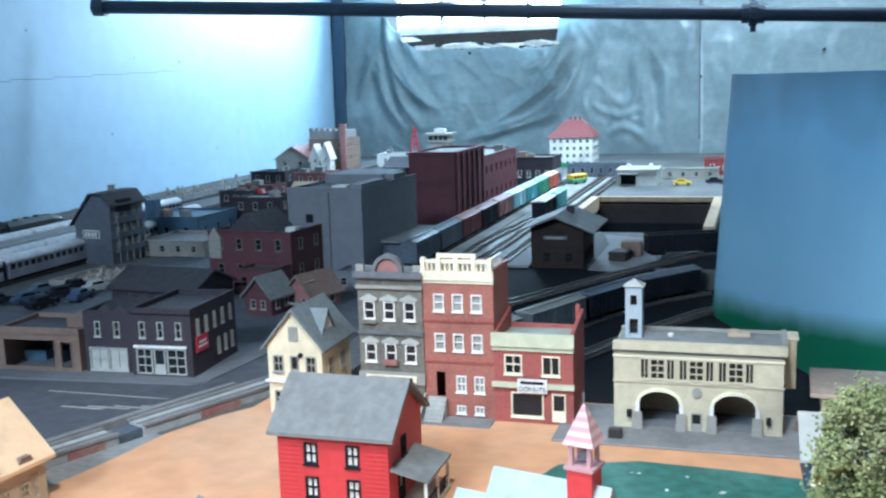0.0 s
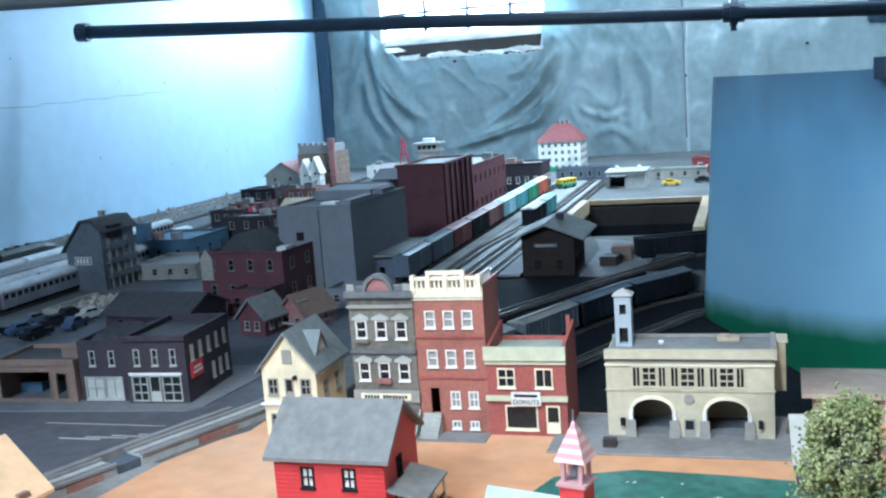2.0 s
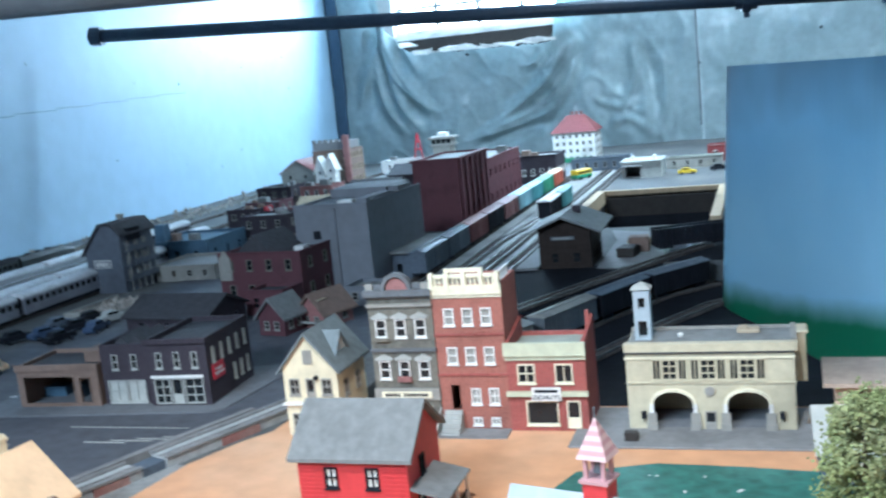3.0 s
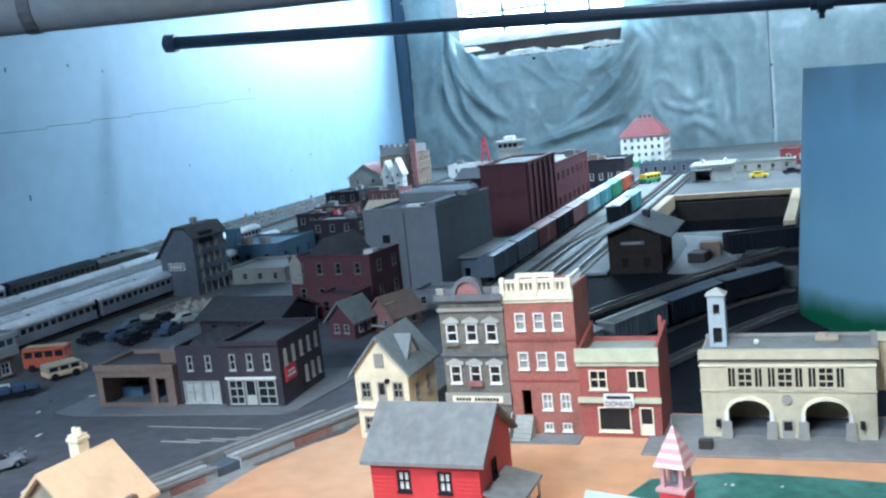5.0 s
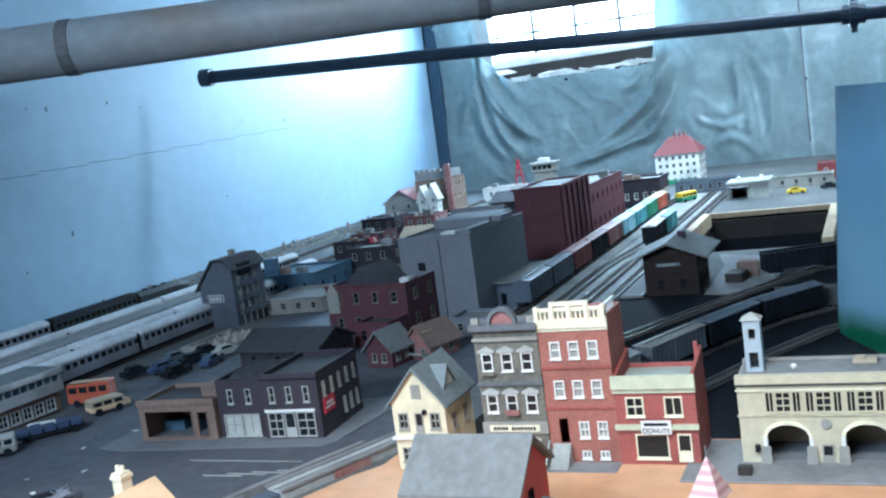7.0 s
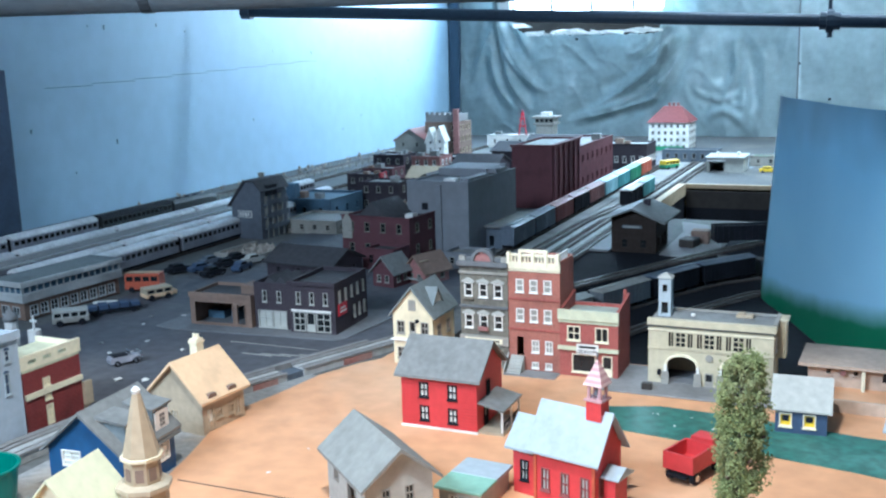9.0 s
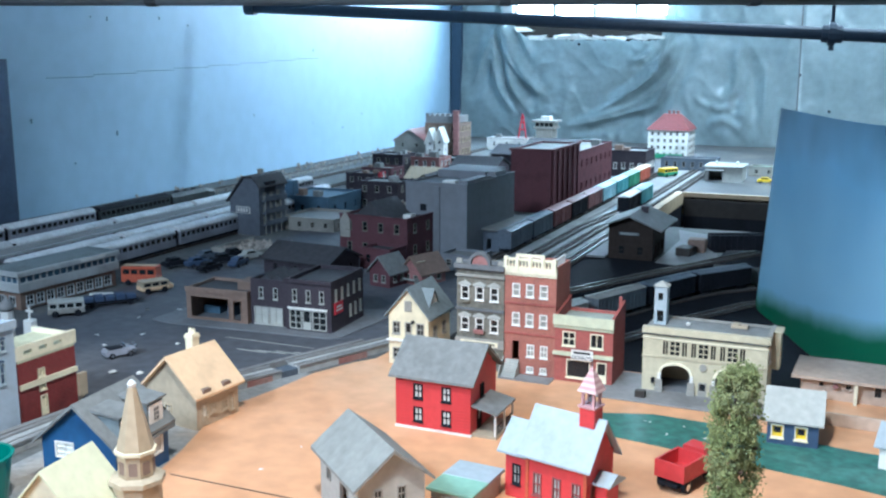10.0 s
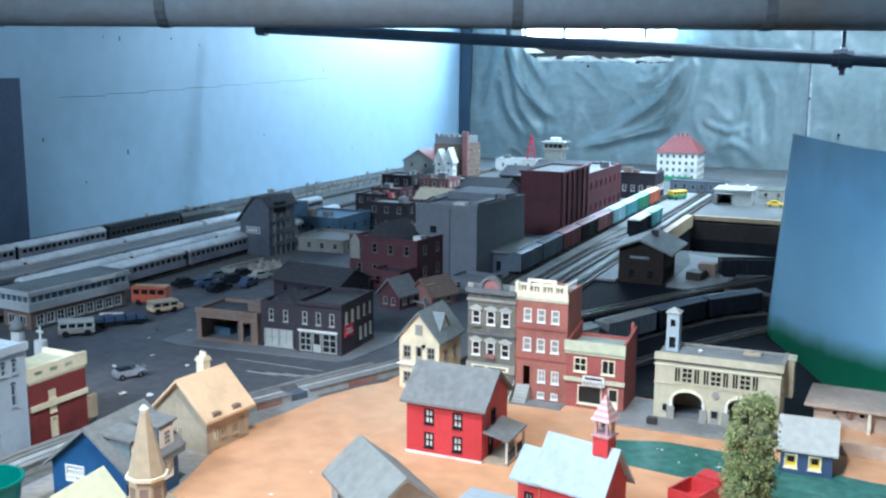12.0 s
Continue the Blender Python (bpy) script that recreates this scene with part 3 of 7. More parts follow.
for i in range(11):
    x = -15.0 + i * 0.62
    bmf = bmesh.new()
    vs = [bmf.verts.new((x + dx, -0.02 + rg.uniform(-0.1, 0.1), 4.62 + (0.35 if i == 0 else 0) + dz)) for dx, dz in ((0, 0), (rg.uniform(0.5, 0.9), rg.uniform(-0.1, 0.05)), (rg.uniform(0.7, 1.0), rg.uniform(0.1, 0.22)), (rg.uniform(0.3, 0.5), rg.uniform(0.05, 0.3)), (-0.1, rg.uniform(0.1, 0.3)))]
    bmf.faces.new(vs)
    bmesh.ops.solidify(bmf, geom=bmf.faces[:], thickness=0.02)
    part("torn_edge", bmf, M["white"], ps, "ragged pale torn strip")
bm = boxes((-18.35, 43.0, -0.1, -17.85, 43.4, 9.0))
for v in bm.verts:
    v.co.x += 0.1 * (v.co.z > 1)
solid("corner_post", bm, M["dark_post"], "dark blue post in the corner of the walls", "post", kind="structure")

# wall hairline and specks
bm = boxes(*[(W_U + 0.004, 17 + i * 1.7, 3.46 + 0.055 * i, W_U + 0.012, 18.72 + i * 1.7, 3.475 + 0.055 * i) for i in range(8)])
solid("wall_crack", bm, M["steel_blue"], "thin dark seam across the blue wall", "seam", kind="structure")
rng = random.Random(5)
bm = bmesh.new()
for i in range(26):
    v, z, r = rng.uniform(14, 40), rng.uniform(0.9, 5.2), rng.uniform(0.02, 0.06)
    box(bm, W_U + 0.002, v, z, W_U + 0.01, v + r, z + r * rng.uniform(0.8, 2.5))
solid("wall_specks", bm, M["steel_blue"], "small dark chips in the blue paint", "chips", kind="stuff")

pipe = thing("sprinkler_pipe", (0, 0, 0), 0, "dark iron pipe running across the room below the ceiling", "pipe")
A, B = Vector((-16.5, 23.375, 5.43)), Vector((10.5, 26.45, 3.99))
part("pipe_run", rod(bmesh.new(), A, B, 0.17, 14), M["pipe_dark"], pipe, smooth=True)
for q, r, l in ((0.002, 0.24, 0.3), (0.605, 0.23, 0.5), (0.605, 0.30, 0.18)):
    c = A.lerp(B, q)
    dd = (B - A).normalized() * l / 2
    part("coupling", rod(bmesh.new(), c - dd, c + dd, r, 14), M["pipe_dark"], pipe)
c = A.lerp(B, 0.605)
part("hanger", rod(bmesh.new(), c - Vector((0, 0, 0.42)), c + Vector((0, 0, 0.3)), 0.07), M["pipe_dark"], pipe)
for q in (0.605, 0.97):
    c = A.lerp(B, q)
    part("hanger_rod", rod(bmesh.new(), c, (c.x, c.y, 13), 0.05), M["pipe_dark"], pipe)

big = thing("lagged_pipe", (0, 0, 0), 0, "thick pale grey lagged pipe under the ceiling", "pipe")
gd = radians(-23.5)
nn, tt = Vector((math.sin(gd), math.cos(gd), 0)), Vector((math.cos(gd), -math.sin(gd), 0))
c0 = nn * 16.9 + Vector((0, 0, 5.45))
part("pipe_run", rod(bmesh.new(), c0 - tt * 12.2, c0 + tt * 14, 0.44, 18), M["pipe_grey"], big, smooth=True)
for q in (-9.9, -8.9, -5.6, 1.2, 6.0):
    part("band", rod(bmesh.new(), c0 + tt * (q - 0.1), c0 + tt * (q + 0.1), 0.46, 18), M["stone_dark"], big)
for q in (0, 9):
    c = c0 + tt * q
    part("hanger_rod", rod(bmesh.new(), c, (c.x, c.y, 13), 0.05), M["pipe_dark"], big)

# ---------------------------------------------------------------- the table
PIT = (-4.0, 21.2, 3.0, 5.3)
solid("ground", slab(W_U + 0.02, -1.0, 8, 43.4, [PIT, (-4.4, 9.75, 12.0, 7.45)], -0.35, 0.0), M["yard"], "grey painted table top of the model railway", "ground", kind="structure")
solid("table_skirt", boxes((W_U + 0.02, -1.0, -9.4, 8, -0.9, -0.36), (7.9, -0.9, -9.4, 8, 43.4, -0.36)), M["wood_dark"], "dark boards closing the front of the table", "skirting", kind="structure")
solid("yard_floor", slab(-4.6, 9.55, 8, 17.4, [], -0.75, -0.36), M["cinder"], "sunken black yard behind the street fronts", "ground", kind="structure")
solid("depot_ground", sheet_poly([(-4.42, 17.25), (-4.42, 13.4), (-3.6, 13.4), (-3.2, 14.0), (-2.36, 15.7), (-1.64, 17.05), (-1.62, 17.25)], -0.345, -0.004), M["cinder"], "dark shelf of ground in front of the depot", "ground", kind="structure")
solid("street", sheet_poly([(-10.9, 6.0), (-7.2, 5.4), (-6.6, 6.3), (-6.0, 7.4), (-5.2, 9.3), (-4.9, 10.6), (-5.1, 15.4), (-6.3, 15.4), (-6.6, 20.5), (-11.0, 20.5)], 0.0, 0.012),
      M["street"], "dark blue-grey painted street of the model town", "road", kind="structure")
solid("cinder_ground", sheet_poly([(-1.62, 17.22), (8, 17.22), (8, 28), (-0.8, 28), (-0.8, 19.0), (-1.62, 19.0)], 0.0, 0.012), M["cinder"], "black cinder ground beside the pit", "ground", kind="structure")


def plywood_outline():
    left = [(-4.9, -0.9), (-4.95, 3.0), (-5.05, 4.4), (-5.25, 5.2), (-5.5, 6.0), (-5.55, 6.6), (-5.42, 7.2), (-5.3, 8.0), (-5.05, 8.6), (-4.85, 8.9), (-4.8, 9.7)]
    return [(7.9, -0.9), (7.9, 9.7)] + left[::-1]


solid("plywood_ground", sheet_poly(plywood_outline(), 0.0, 0.03), M["plywood"], "orange-tan painted board under the village", "ground", kind="structure")
solid("board_joint", boxes((-4.95, 4.62, 0.0295, -2.2, 4.635, 0.034)), M["wood_dark"], "dark crack between two ground boards", "joint", kind="structure")
solid("gravel_strip", sheet_poly([(-6.62, 2.4), (-4.92, 2.4), (-5.03, 4.2), (-5.24, 5.15), (-5.49, 5.95), (-5.56, 6.6), (-5.43, 7.2), (-5.31, 8.0), (-5.46, 8.02), (-5.88, 6.95), (-6.3, 6.1), (-6.55, 5.3), (-6.62, 4.6)], 0.0, 0.012), M["gravel"], "grey gravel verge beside the tan board", "ground", kind="structure")
solid("lawn", sheet_poly([(-1.75, 7.45), (-1.55, 8.0), (-0.9, 8.22), (-0.2, 8.18), (0.45, 8.1), (1.3, 7.95), (2.6, 7.9), (4.5, 7.7), (4.5, 6.6), (2.2, 6.75), (1.2, 7.0), (0.3, 7.15), (-0.6, 7.28)], 0.03, 0.038),
      M["grass"], "blue-green painted lawn on the tan board", "lawn", kind="structure")

# pit with its timber edge
rim = thing("pit_rim", (0, 0, 0), 0, "raw timber edge round the operator's opening", "rim", kind="structure")
u, v, w, d = PIT
part("board", boxes((u - 0.14, v, -0.2, u + 0.06, v + d, 0.14)), M["wood"], rim)
part("board", boxes((u - 0.14, v + d, -0.5, u + w + 0.15, v + d + 0.14, 0.12)), M["wood"], rim)
part("board", boxes((u + w - 0.04, v, -0.2, u + w + 0.18, v + d, 0.14)), M["wood"], rim)
# inner boards carry the pit's deepening shade in their colour
part("board", boxes((u + 0.08, v + d - 0.06, -0.55, u + w, v + d - 0.004, -0.06)), M["wood_dark"], rim, "dark brown inner board, darkened for the pit's shade")
part("board", boxes((u + 0.08, v + d - 0.05, -3.0, u + w, v + d - 0.004, -0.551)), M["black"], rim, "inner board coloured black for the pit's deep shade")
part("board", boxes((u - 0.02, v, -2.4, u + 0.03, v + d, -0.21)), M["black"], rim, "inner board coloured black for the pit's deep shade")

# backdrop boards
bm = bmesh.new()
line = [(-0.44, 15.55), (-0.40, 15.2), (-0.25, 14.8), (0.0, 14.2), (0.3, 13.4), (0.7, 12.4), (1.2, 11.5), (2.0, 10.9), (3.4, 10.6), (7.5, 10.4)]
line = [(a + (c - a) * f / 8, b + (d - b) * f / 8) for (a, b), (c, d) in zip(line, line[1:]) for f in range(8)] + line[-1:]
for _ in range(12):  # ease the bends of the hardboard
    line = line[:1] + [((a[0] + 2 * b[0] + c[0]) / 4, (a[1] + 2 * b[1] + c[1]) / 4) for a, b, c in zip(line, line[1:], line[2:])] + line[-1:]
lo = [bm.verts.new((a - 0.20 * math.exp(-k / 32), b, -0.7)) for k, (a, b) in enumerate(line)]
hi = [bm.verts.new((a + 0.06, b, 3.2)) for a, b in line]
for i in range(len(line) - 1):
    bm.faces.new((lo[i], lo[i + 1], hi[i + 1], hi[i]))
bmesh.ops.solidify(bm, geom=bm.faces[:], thickness=0.04)
solid("backdrop_board", bm, M["backdrop"], "curved hardboard backdrop painted with sky and a green hill", "backdrop", smooth=False)
cl = thing("spring_clamp", (1.44, 11.18, 3.2), -61, "dark clamp gripping the top of the painted board", "clamp")
part("grip", boxes((-0.1, -0.09, -0.1, 0.1, -0.05, 0.12), (-0.1, 0.05, -0.1, 0.1, 0.09, 0.12), (-0.1, -0.0495, 0.03, 0.1, 0.0495, 0.12)), M["pipe_dark"], cl, bevel=0.008)
part("foot", boxes((-0.17, -0.04, 0.004, -0.101, 0.04, 0.05), (0.101, -0.04, 0.004, 0.2, 0.04, 0.05)), M["pipe_dark"], cl)
bm = bmesh.new()
rows = []
for i in range(25):
    q = i / 24
    rows.append([bm.verts.new((4.6 + 4.2 * q + 0.12 * noise.noise((k * 0.7, q, 4)), 0.12 * math.sin(q * 22 + 0.4 * k), 4.65 + 0.25 * noise.noise((q * 5, 2, 7)) * (k == 0) + 0.55 * k)) for k in range(9)])
for a, b in zip(rows, rows[1:]):
    for k in range(8):
        bm.faces.new((a[k], b[k], b[k + 1], a[k + 1]))
bmesh.ops.solidify(bm, geom=bm.faces[:], thickness=0.03)
solid("hanging_cloth", bm, M["dark_post"], "dark blue cloth hung over the sheeting", "cloth", at=(0, 42.72, 0), smooth=True)
solid("backdrop_panel", boxes((-17.9, 5.0, 0.02, -17.7, 15.1, 3.97)), M["navy"], "dark blue painted panel standing against the wall", "backdrop")

# ---------------------------------------------------------------- tracks
def track(points, z, label, group="tracks", ties=True):
    """Two rails and sleepers along a line of plan points."""
    home = thing("track", (0, 0, z), 0, label, "track", group)
    pts = [Vector((a, b, 0)) for a, b in points]
    for side in (-1, 1):
        bm = bmesh.new()
        rings = []
        for k, p in enumerate(pts):
            q = (pts[min(k + 1, len(pts) - 1)] - pts[max(k - 1, 0)]).normalized()
            s = Vector((q.y, -q.x, 0))
            rings.append([bm.verts.new((*(p + s * (0.085 * side + e)).xy, zz)) for e, zz in ((-0.012, 0.035), (0.012, 0.035), (0.012, 0.06), (-0.012, 0.06))])
        for p, q in zip(rings, rings[1:]):
            for k in range(4):
                bm.faces.new((p[k - 1], p[k], q[k], q[k - 1]))
        bm.faces.new(rings[0])
        bm.faces.new(rings[-1][::-1])
        part("rail", bm, M["rail"], home)
    bm = bmesh.new()
    for a, b in zip(pts, pts[1:]):
        n = max(1, int((b - a).length / 0.085))
        q = (b - a).normalized()
        s = Vector((q.y, -q.x, 0))
        for i in range(n):
            c = a.lerp(b, (i + 0.5) / n)
            vs = [bm.verts.new((*(c + s * x * 0.15 + q * y * 0.022).xy, zz)) for zz in (0.013, 0.036) for x, y in ((-1, -1), (1, -1), (1, 1), (-1, 1))]
            for f in ((4, 5, 6, 7), (0, 1, 5, 4), (1, 2, 6, 5), (2, 3, 7, 6), (3, 0, 4, 7)):
                bm.faces.new([vs[k] for k in f])
    if ties:
        tagged(part("sleeper_bed", bm, M["tie"], home), kind="stuff")
    return home


for u in (-17.2, -15.9, -14.35, -12.95, -12.4):
    track([(u, 5.0), (u, 38.0)], 0.0, "straight steel track along the blue wall")
for u in (-5.75, -4.75, -4.3):
    track([(u, 15.6), (u, 34.0)], 0.0, "straight freight yard track with dark sleepers")
track([(-5.2, 15.6), (-5.2, 20.0), (-4.78, 25.0)], 0.0, "yard track branching into its neighbour")
DIAG = [(-3.75, 11.4), (-3.15, 12.83), (-2.24, 14.85), (-1.52, 16.15), (-0.75, 16.95)]
track(DIAG, -0.36, "track slanting through the sunken yard")
track([(a + 0.75, b - 0.7) for a, b in DIAG], -0.36, "second track slanting through the sunken yard")
track([(-3.72, 13.45), (-3.41, 14.04), (-2.56, 15.74), (-1.84, 17.07), (-0.95, 18.6)], 0.0, "track along the edge of the depot shelf")
solid("depot_yard", sheet_poly([(-2.99, 20.79), (-2.01, 20.32), (-1.64, 17.76), (-2.34, 16.78), (-2.72, 16.9), (-2.72, 19.5)], 0.0, 0.014), M["pave"], "pale grey paved yard beside the depot", "ground", kind="structure")
solid("ballast", sheet_poly([(-6.0, 15.5), (-4.42, 15.5), (-4.42, 17.3), (-3.9, 19.3), (-4.15, 21.0), (-4.15, 34.5), (-6.0, 34.5)], 0.0, 0.0125), M["ballast"], "pale grey ballast under the freight yard tracks", "ballast", kind="structure")
solid("platform", boxes((-5.58, 15.7, 0.0, -5.32, 27.0, 0.05)), M["ballast"], "pale concrete platform strip between yard tracks", "platform", bevel=0.01)
solid("platform", boxes((-4.15, 16.9, 0.002, -3.75, 19.4, 0.05)), M["pave"], "pale boarded crossing beside the depot", "platform", bevel=0.01)
for uu in (-13.7, -15.15):
    solid("platform", boxes((uu - 0.22, 8.5, 0.0, uu + 0.22, 20.0, 0.09)), M["pave"], "long pale platform between passenger tracks", "platform", bevel=0.01)
pc = thing("platform_canopy", (0, 0, 0), 0, "long grey platform canopy with white edges between coaches", "canopy")
part("roof", boxes((-13.92, 8.6, 0.43, -13.40, 20.0, 0.455)), M["pave"], pc)
for u in (-13.945, -13.3995):
    part("edge_board", boxes((u, 8.6, 0.42, u + 0.0245, 20.0, 0.47)), M["pale_grey"], pc, "white edge board")
repeat("post", boxes((-0.02, -0.02, 0.09, 0.02, 0.02, 0.43)), M["stone_dark"], pc, [(-13.66, 9.0 + i * 1.2, 0) for i in range(10)])
solid("retaining_kerb", sheet_poly([(-5.25, 9.3), (-5.72, 8.2), (-6.1, 7.2), (-6.55, 6.5), (-6.98, 5.5), (-7.12, 4.6), (-7.12, 3.0), (-7.2, 3.0), (-7.2, 4.62), (-7.06, 5.55), (-6.62, 6.58), (-6.17, 7.25), (-5.79, 8.24), (-5.31, 9.33)], 0.0, 0.14),
      M["pave"], "low pale kerb beside the curved track", "kerb", kind="structure")


# ---------------------------------------------------------------- rolling stock
def bogie(parent, y):
    b = part("bogie", boxes((-0.11, y - 0.13, 0.065, -0.075, y + 0.13, 0.11), (0.075, y - 0.13, 0.065, 0.11, y + 0.13, 0.11), (-0.1, y - 0.02, 0.075, 0.1, y + 0.02, 0.1)), M["black"], parent)
    for dy in (-0.08, 0.08):
        bm = bmesh.new()
        for s in (-1, 1):
            rod(bm, (s * 0.07, y + dy, 0.107), (s * 0.095, y + dy, 0.107), 0.046, 10)
        rod(bm, (-0.07, y + dy, 0.107), (0.07, y + dy, 0.107), 0.012, 6)
        part("wheelset", bm, M["black"], b)


def boxcar(at, turn, body, roof, label, length=1.42, high=0.36):
    home = thing("boxcar", at, turn, label, "freight car", "freight cars")
    L, H = length / 2 - 0.03, 0.13 + high
    part("body", boxes((-0.15, -L, 0.13, 0.15, L, H)), body, home, bevel=0.004)
    bm = prism(bmesh.new(), [(-0.165, H), (0.165, H), (0.165, H + 0.012), (0, H + 0.045), (-0.165, H + 0.012)], -L - 0.01, L + 0.01)
    part("roof", bm, roof, home)
    part("roof_walk", boxes((-0.03, -L, H + 0.047, 0.03, L, H + 0.056)), roof, home)
    for s in (-1, 1):
        part("door", boxes((0.15 if s > 0 else -0.16, -0.13, 0.14, 0.16 if s > 0 else -0.15, 0.13, H - 0.02)), body, home)
        repeat("rib", boxes((-0.003, 0, 0.14, 0.003, 0.012, H - 0.01)), body, home, [(s * 0.153, -L + 0.06 + i * 0.1, 0) for i in range(int(2 * L / 0.1)) if abs(-L + 0.06 + i * 0.1) > 0.15])
        bogie(home, s * (L - 0.2))
    part("underframe", boxes((-0.05, -L - 0.06, 0.1, 0.05, L + 0.06, 0.129)), M["black"], home)
    return home


def gondola(at, turn, body, label, length=1.3, high=0.17):
    home = thing("gondola", at, turn, label, "freight car", "freight cars")
    L, z = length / 2 - 0.03, 0.12
    part("floor", boxes((-0.14, -L, z, 0.14, L, z + 0.02)), body, home)
    for s in (-1, 1):
        part("side", boxes((s * 0.14 - 0.01, -L, z, s * 0.14 + 0.01, L, z + high)), body, home)
        part("end", boxes((-0.13, s * L - 0.01, z, 0.13, s * L + 0.01, z + high)), body, home)
        repeat("rib", boxes((-0.008, 0, z, 0.008, 0.015, z + high)), body, home, [(s * 0.16, -L + 0.05 + i * 0.12, 0) for i in range(int(2 * L / 0.12))])
        part("top_rail", boxes((s * 0.15 - 0.02, -L, z + high, s * 0.15 + 0.02, L, z + high + 0.014)), body, home)
        bogie(home, s * (L - 0.18))
    return home


def coach(at, turn, label, length=2.7, body=None, roof=None, band=None):
    """A streamlined passenger car with a rounded roof, a window band and vestibule ends."""
    home = thing("passenger_coach", at, turn, label, "passenger car", "passenger coaches")
    body, roof = body or M["silver"], roof or M["silver_roof"]
    L = length / 2 - 0.05
    part("body", boxes((-0.165, -L, 0.12, 0.165, L, 0.27), (-0.165, -L, 0.36, 0.165, L, 0.40), *[(-0.165, -L + i * 0.17, 0.27, 0.165, -L + i * 0.17 + 0.045, 0.36) for i in range(int(2 * L / 0.17) + 1) if -L + i * 0.17 + 0.045 <= L]), body, home)
    part("window_band", boxes((-0.158, -L + 0.01, 0.27, 0.158, L - 0.01, 0.36)), band or M["glass"], home)
    arc = [(0.17 * math.cos(a), 0.40 + 0.10 * math.sin(a)) for a in np.linspace(0, math.pi, 9)]
    part("roof", prism(bmesh.new(), arc, -L, L), roof, home)
    part("skirt", boxes((-0.15, -L * 0.7, 0.07, 0.15, L * 0.7, 0.12)), M["black"], home)
    for s in (-1, 1):
        part("diaphragm", boxes((-0.09, s * (L + 0.025) - 0.022, 0.13, 0.09, s * (L + 0.025) + 0.022, 0.42)), M["black"], home)
        bogie(home, s * (L - 0.35))
    return home


def diesel(at, turn, label, body, length=1.9):
    home = thing("diesel_locomotive", at, turn, label, "locomotive")
    L = length / 2
    out = [(-0.16, 0.12), (0.16, 0.12), (0.17, 0.36), (0.10, 0.46), (-0.10, 0.46), (-0.17, 0.36)]
    part("body", prism(bmesh.new(), out, -L, L - 0.4), body, home)
    bm = prism(bmesh.new(), out, L - 0.4, L)
    for v in bm.verts:
        if v.co.y > L - 0.1:
            v.co.x *= 0.7
            v.co.z = 0.12 + (v.co.z - 0.12) * (0.72)
    part("nose", bm, body, home, smooth=False)
    part("windscreen", boxes((-0.10, L - 0.395, 0.40, 0.10, L - 0.3, 0.445)), M["glass"], home)
    for i in range(3):
        part("roof_fan", tube(bmesh.new(), [(0, -L + 0.4 + i * 0.35, 0.455, 0.07), (0, -L + 0.4 + i * 0.35, 0.49, 0.07)], 12), M["black"], home)
    for s in (-1, 1):
        bogie(home, s * (L - 0.4))
    return home


# passenger lines beside the wall
diesel((-15.9, 19.35, 0), 0, "dark green streamlined diesel locomotive on the outer line", M["loco"])
coach((-15.9, 17.0, 0), 0, "dark green heavyweight passenger coach behind the diesel", 2.7, M["loco"], M["black"])
for i in range(3):
    coach((-15.9, 14.25 - i * 2.75, 0), 0, "silver passenger coach with dark windows", 2.7)
for i in range(5):
    coach((-14.35, 21.6 - i * 2.85, 0), 0, "silver passenger coach with a pale roof", 2.8)
for i in range(4):
    coach((-12.95, 20.2 - i * 2.85, 0), 0, "silver passenger coach with a pale roof", 2.8, M["silver"], M["silver_roof"])
for i in range(4):
    coach((-12.4, 18.4 - i * 2.85, 0), 0, "silver fluted passenger coach on the inner line", 2.8)

# freight cars in the yard
FREIGHT = [(M["car_slate"], M["car_slate"], "slate-grey"), (M["car_slate"], M["car_slate"], "slate-grey"), (M["car_brown"], M["car_rose"], "oxide-red"),
           (M["black"], M["car_brown"], "black"), (M["car_rose"], M["car_rose"], "faded rose"), (M["aqua"], M["aqua"], "pale aqua"),
           (M["teal"], M["aqua"], "teal"), (M["car_green"], M["mint"], "green"), (M["orange"], M["peach_roof"], "orange")]
for i, (b, r, n) in enumerate(FREIGHT):
    boxcar((-5.75, 17.1 + i * 1.48, 0), 0, b, r, n + " model boxcar in the long freight train")
boxcar((-4.69, 22.95, 0), 0, M["black"], M["white"], "black boxcar with a white roof")
boxcar((-4.69, 24.43, 0), 0, M["teal"], M["aqua"], "teal boxcar with a pale roof")
for p, turn, col, roof, n in (((-3.36, 12.33), -24, M["grey_side"], M["barn_side"], "pale grey"), ((-2.73, 13.77), -24, M["stone_dark"], M["grey_side"], "ribbed silver-grey"),
                              ((-2.12, 15.08), -26, M["black"], M["car_slate"], "black"), ((-1.36, 16.33), -37, M["black"], M["car_slate"], "black")):
    boxcar((*p, -0.36), turn, col, roof, n + " boxcar in the sunken yard", 1.36, 0.32)
gondola((-1.25, 18.35, 0.012), -66, M["black"], "black gondola on the cinder ground beside the pit", 1.4, 0.3)


def offset_line(points, d):
    """A plan line moved sideways by d, to its right as it runs."""
    pts = [Vector(p) for p in points]
    out = []
    for k, p in enumerate(pts):
        q = (pts[min(k + 1, len(pts) - 1)] - pts[max(k - 1, 0)]).normalized()
        out.append((p.x + q.y * d, p.y - q.x * d))
    return out


def strip(points, d0, d1, z0, z1):
    return sheet_poly(offset_line(points, d0) + offset_line(points, d1)[::-1], z0, z1)


